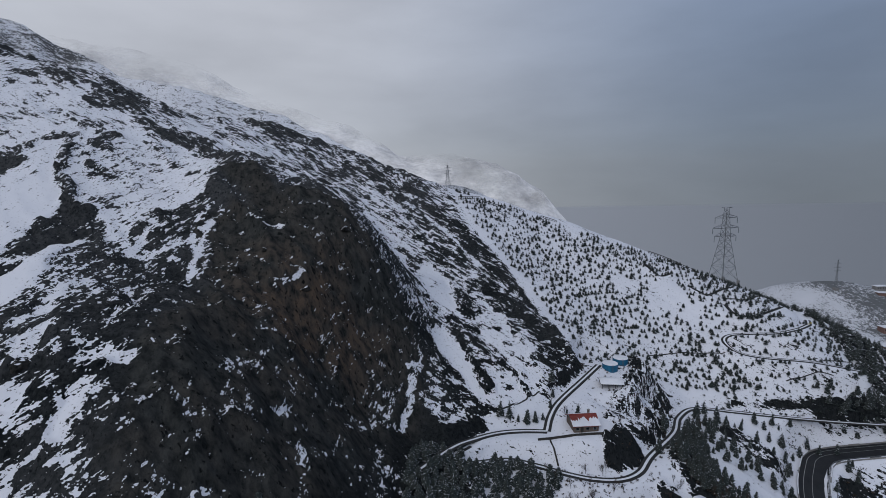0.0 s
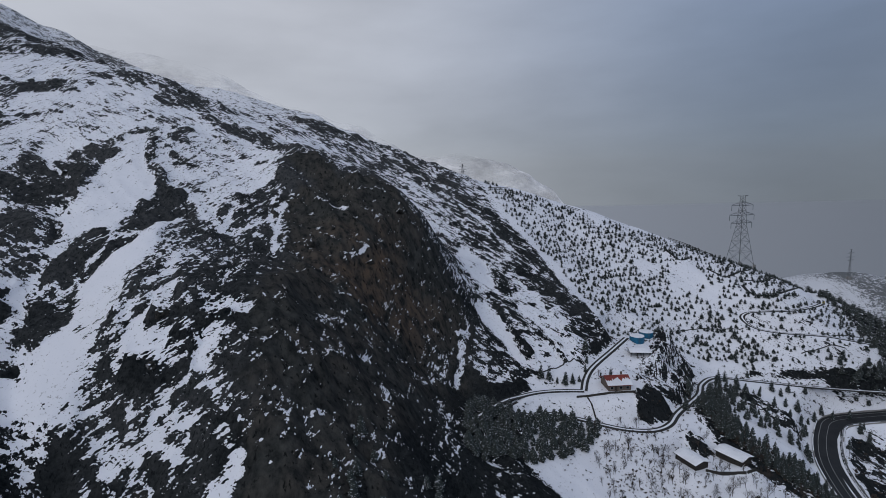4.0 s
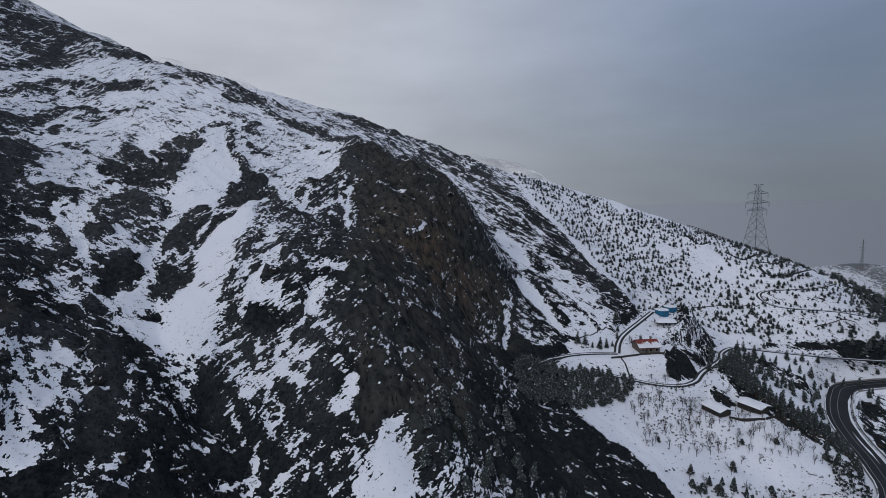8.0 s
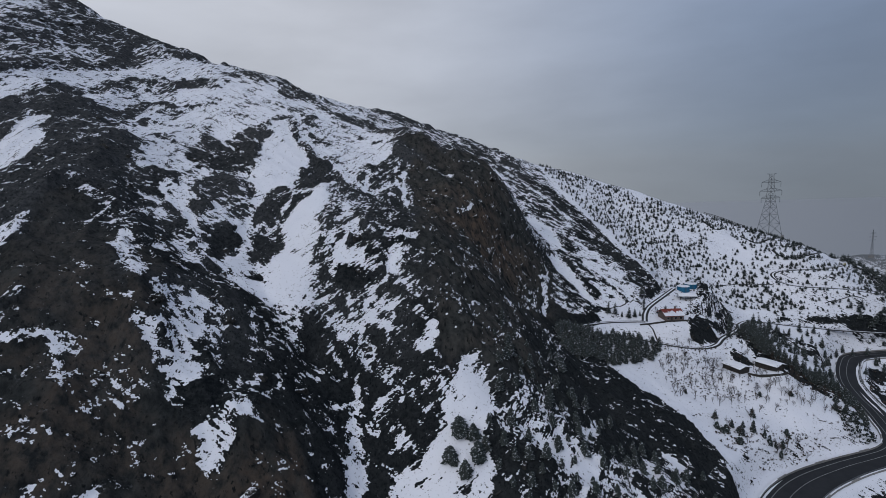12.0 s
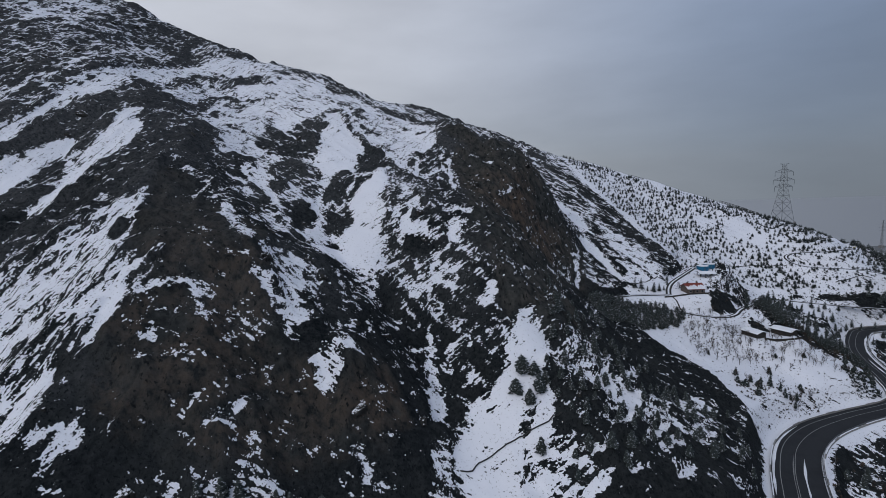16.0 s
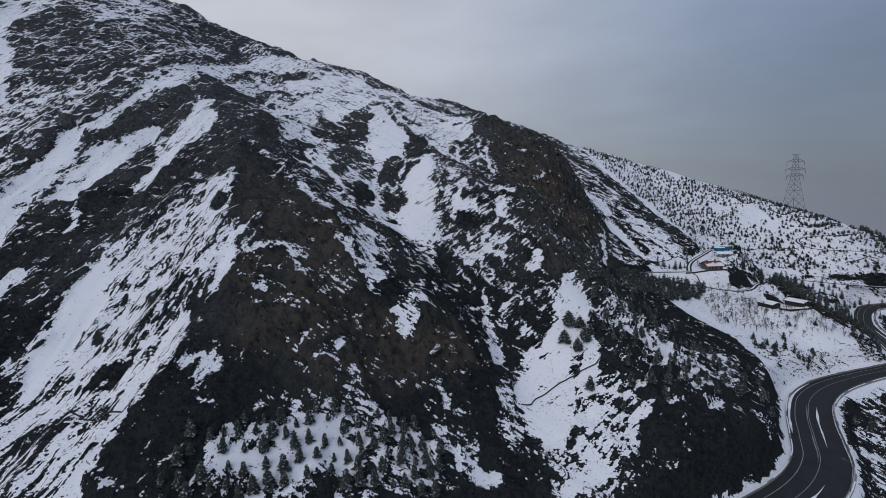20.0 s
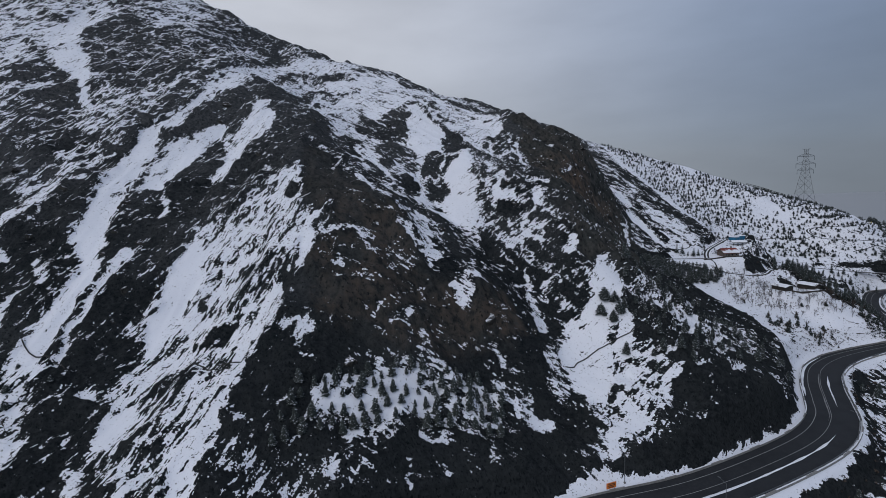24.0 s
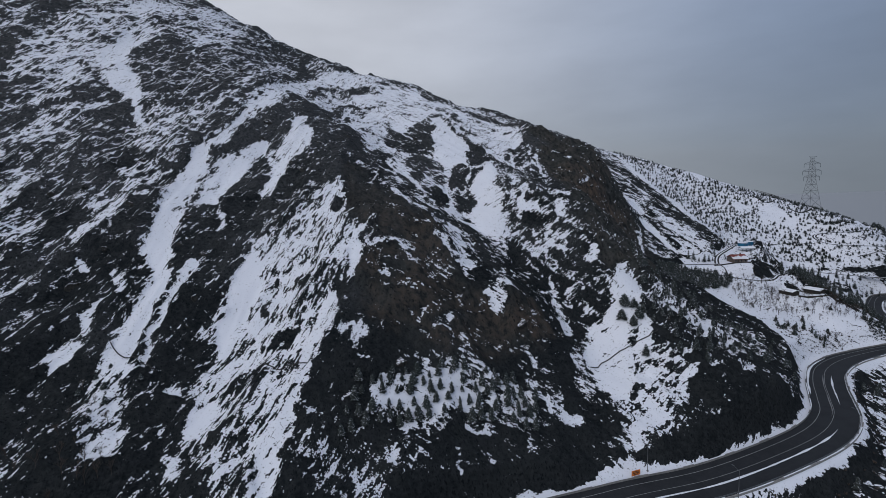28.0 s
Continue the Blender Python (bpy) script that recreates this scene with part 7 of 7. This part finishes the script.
# ---- rock outcrops ----
def outcrop_mesh(seed, material):
    """A broken, ledged lump of rock."""
    bm = bmesh.new()
    bmesh.ops.create_icosphere(bm, subdivisions=3, radius=1.0)
    r = random.Random(seed)
    cuts = [(Vector((r.uniform(-1, 1), r.uniform(-1, 1), r.uniform(-0.4, 1))).normalized(), r.uniform(0.45, 0.8)) for _ in range(9)]
    for v in bm.verts:
        for n, d in cuts:
            over = v.co.dot(n) - d
            if over > 0:
                v.co -= n * over * 0.9
        v.co *= 1 + 0.22 * noise.noise(v.co * 2.3 + Vector((seed, 0, 0))) + 0.1 * noise.noise(v.co * 6)
        v.co.z *= 0.75
    me = bpy.data.meshes.new("outcrop")
    bm.to_mesh(me)
    bm.free()
    me.materials.append(material)
    return me


def rock_material():
    m, nt, bsdf = node_material("dark_ledged_rock")
    p = world_place(nt)
    grain = noise_node(nt, p, 0.9, 7, 0.62)
    c = mix_colour(nt, span(nt, grain, 0.3, 0.7), (0.010, 0.0115, 0.012), (0.042, 0.0395, 0.036))
    c = mix_colour(nt, span(nt, noise_node(nt, mapped(nt, p, (1, 1, 0.3)), 0.8, 4), 0.36, 0.46, 1, 0), c, (0.004, 0.005, 0.005))
    normal = nt.nodes.new("ShaderNodeSeparateXYZ")
    nt.links.new(nt.nodes.new("ShaderNodeNewGeometry").outputs["Normal"], normal.inputs[0])
    white = span(nt, calc(nt, "ADD", normal.outputs["Z"], span(nt, grain, 0.3, 0.7, -0.35, 0.35)), 0.86, 0.96, soft=True)
    nt.links.new(mix_colour(nt, white, c, SNOW), bsdf.inputs["Base Color"])
    bsdf.inputs["Roughness"].default_value = 0.9
    bsdf.inputs["Specular IOR Level"].default_value = 0.2
    bump(nt, bsdf, grain, 0.9, 0.4)
    return m


ROCK = rock_material()
lumps = [outcrop_mesh(s, ROCK) for s in (2, 3, 5, 8, 13)]
spots = scatter(rng, 150, lambda x, y: -300 < x < -10 and snow_cover(np.array(float(x)), np.array(float(y)))[0] < 0.5 and y - 0.35 * x > 35, (-300, -10, -10, 250), 7.0)
for i, (x, y) in enumerate(spots):
    s = rng.uniform(0.8, 2.6)
    rock = tagged(new("rock_outcrop", lumps[i % 5]), "dark craggy rock outcrop jutting from the snowy slope", "rock", "rock outcrops on the slope")
    rock.matrix_basis = pose(x, y, surface_z(x, y) - 0.5 * s, rng.uniform(-15, 15), rng.uniform(-15, 15), rng.uniform(0, 360)) @ Matrix.Diagonal((s * rng.uniform(0.9, 1.6), s, s * rng.uniform(0.8, 1.3), 1))

shrub_scatter("scrub", scatter(rng, 240, lambda x, y: clear_of_roads(x, y, 1.6), (56, 92, 152, 214), 0.9), 12, 0.4, 1.0, TWIG, "brown twiggy scrub on the bank below the tanks")
shrub_scatter("scrub", scatter(rng, 520, in_belt, (75, 112, 120, 182), 0.8), 14, 0.5, 1.4, TWIG, "dark undergrowth among the roadside pines")
shrub_scatter("scrub", scatter(rng, 260, lambda x, y: clear_of_roads(x, y, 1.6) and np.hypot(x - 62.5, y - 132.8) > 6, (32, 66, 120, 145), 0.9), 15, 0.3, 0.9, TWIG, "grey-brown brush beside the sheds")

# ---- valley side of the highway ----
def valley_side(x, y):
    return 0.9 < float(below_highway(np.array(float(x)), np.array(float(y)))) and clear_of_roads(x, y, 3)


valley_pines = [conifer_kind(120 + s, 4.4, 1.5, 9, 8, SNOWY_NEEDLES, "dark snow-dusted conifer below the highway", "conifers below the highway", "valley_conifer") for s in range(3)]
plant(valley_pines, scatter(rng, 110, valley_side, (-30, 185, -45, 188), 3.4), rng, 0.5, 1.2)
plant([bare_tree(s, 4.0, "leafless brown tree below the highway") for s in (31, 32)], scatter(rng, 50, valley_side, (10, 175, -25, 185), 3.0), rng, 0.6, 1.1)
shrub_scatter("scrub", scatter(rng, 1300, valley_side, (-60, 175, -60, 185), 1.1), 21, 0.4, 1.3, TWIG, "brown twiggy scrub on the snowy valley slope")

# meadow edge by the road bend
plant([bare_tree(s, 4.4, "bushy leafless tree at the meadow edge") for s in (41, 42)],
      [(47.1, 99.6), (55.7, 108.3), (57.7, 102.4), (48.5, 97.1), (60.5, 99.8), (63.5, 100.0), (70.3, 104.2), (72.5, 102.2), (44, 101), (40, 103.5), (66, 103)], rng, 0.7, 1.2)
shrub_scatter("scrub", scatter(rng, 110, lambda x, y: clear_of_roads(x, y, 1.0), (93, 106, 110, 121), 0.7), 22, 0.8, 1.8, NEEDLES, "dense dark scrub where the meadow meets the road")
shrub_scatter("scrub", scatter(rng, 130, lambda x, y: clear_of_roads(x, y, 1.0) and y < 106 - 0.25 * (60 - x), (38, 80, 92, 108), 0.8), 23, 0.4, 1.1, TWIG, "brown brush along the meadow edge")

# full bushes and fallen branches on the lower meadow
plant([conifer_kind(95 + s, 3.2, 1.75, 9, 12, NEEDLES, "full round evergreen bush on the snowy meadow", "bushes on the meadow", "meadow_bush") for s in range(3)],
      [(41.1, 99.6), (42.8, 100.6), (40, 101.4), (48.2, 101.1), (45.2, 96.1), (46.4, 97), (66.3, 122.1), (78.1, 121.8), (67.7, 106.5)], rng, 0.6, 1.05)
plant([conifer_kind(98 + s, 5.2, 1.5, 11, 11, NEEDLES, "upright evergreen at the foot of the meadow", "evergreens at the meadow's foot", "meadow_evergreen") for s in range(2)],
      [(53.3, 102.6), (60.5, 100.7), (58.1, 100.2), (63.7, 101.9), (56.8, 101.4), (61.8, 99.6)], rng, 0.45, 0.95)


def fallen_branch(seed, x, y, length, turn):
    r = random.Random(seed)
    t = thing("fallen_branch", pose(x, y, surface_z(x, y) + 0.12, 0, 0, turn), "dark fallen branch lying half buried in snow", "branch", "branches on the meadow")
    a, b, c = Vector((-length / 2, 0, -0.05)), Vector((0, r.uniform(-0.2, 0.2), 0.1)), Vector((length / 2, r.uniform(-0.3, 0.3), -0.1))
    part("stem", Shape().bar(a, b, 0.17, 0.14, 7).bar(b, c, 0.14, 0.06, 7), BARK, t)
    for k in (0.35, 0.6):
        p = b.lerp(c, k)
        part("twig", Shape().bar(p, p + Vector((r.uniform(0.3, 0.7), r.choice((-0.6, 0.6)), 0.25)), 0.06, 0.02, 5), TWIG, t)


for i, (x, y, length, turn) in enumerate(((84.7, 113.2, 3.2, -20), (87.5, 112.7, 1.8, 8), (92.9, 114.6, 1.4, 60), (82.2, 110.1, 1.6, 30), (87.2, 109.5, 3.6, 5), (85.5, 109.2, 2.2, -12), (90.5, 113.5, 1.2, 75))):
    fallen_branch(200 + i, x, y, length, turn)

# dark wood on the east rim of the planted slope
def east_rim(x, y):
    rim = np.interp(y, [203, 215, 229, 238, 247, 258, 275], [165, 186, 197, 198, 197, 198, 200])
    return x > rim + 6 * float(fractal(np.array(x), np.array(y), 9, 2, 71)) - 3 and clear_of_roads(x, y, 2.5)


joined_conifers(scatter(rng, 330, east_rim, (160, 240, 203, 285), 2.0), 31, 2.0, 4.6, NEEDLES, "dense dark pine wood on the rim of the slope")
clumps = []
for cx, cy, r, n in ((119, 232, 6, 9), (126, 230.5, 5, 7), (131, 217.5, 6, 8), (124, 212, 6, 6), (150, 241, 6, 8), (160, 240, 5, 6)):
    clumps += [(x, y) for x, y in scatter(rng, n, lambda x, y: np.hypot(x - cx, y - cy) < r and clear_of_roads(x, y, 1.8), (cx - r, cx + r, cy - r, cy + r), 1.7)]
plant([conifer_kind(140 + s, 2.8, 1.3, 9, 9, NEEDLES, "dark bushy planted pine in a clump on the snow", "clumped pines on the slope", "bushy_pine") for s in range(3)], clumps, rng, 0.7, 1.2)
pits = [(x + rng.uniform(-0.2, 0.2) + 0.2 * (y - 226), y + 0.22 * (x - 90) + rng.uniform(-0.2, 0.2)) for x in np.arange(88, 122, 1.7) for y in np.arange(221, 231, 1.7)]
shrub_scatter("planting_pits", pits, 24, 0.25, 0.42, TWIG, "rows of small planted tufts in snow")

# dusted bushes and bare trees at the mouth of the west gully
plant([conifer_kind(150 + s, 1.9, 1.25, 7, 9, SNOWY_NEEDLES, "round snow-dusted bush in the gully mouth", "bushes in the gully mouth", "snowy_bush") for s in range(2)],
      [(-229, -27), (-224, -30), (-226, -35), (-221, -34), (-220, -28), (-215, -26), (-231, -32), (-223, -38), (-218, -31), (-227, -23)], rng, 0.7, 1.1)
plant([bare_tree(s, 5.0, "tall leafless tree in the gully mouth") for s in (51, 52, 53)],
      [(-217, -55), (-213, -55), (-211, -55), (-211, -49), (-206, -52), (-214, -51), (-209, -53), (-220, -52), (-224, -55)], rng, 0.8, 1.2)

# a yellow bar gate made up for a yellow spot at the service track's head
gate = thing("track_gate", pose(189, 250.5, surface_z(189, 250.5), 0, 0, 35), "yellow steel bar gate standing in for a yellow spot on the service track", "gate")
for dx in (-1.6, 1.6):
    part("post", Shape().bar((dx, 0, -0.6), (dx, 0, 1.3), 0.12, sides=8), YELLOW, gate)
part("bar", Shape().bar((-1.6, 0, 1.05), (1.6, 0, 1.05), 0.1, sides=8), YELLOW, gate)
part("lower_bar", Shape().bar((-1.6, 0, 0.55), (1.6, 0, 0.55), 0.07, sides=8), YELLOW, gate)

# thin leafless grove in front of the sheds
plant([bare_tree(s, 5.2, "slender leafless tree in a thin grove by the sheds") for s in (61, 62, 63)],
      scatter(rng, 48, lambda x, y: clear_of_roads(x, y, 2.0) and np.hypot(x - 62.5, y - 132.8) > 6.5 and np.hypot(x - 77, y - 134.5) > 7 and abs(y - 142 + 0.25 * x) < 9, (34, 88, 118, 142), 2.0), rng, 0.6, 1.1)
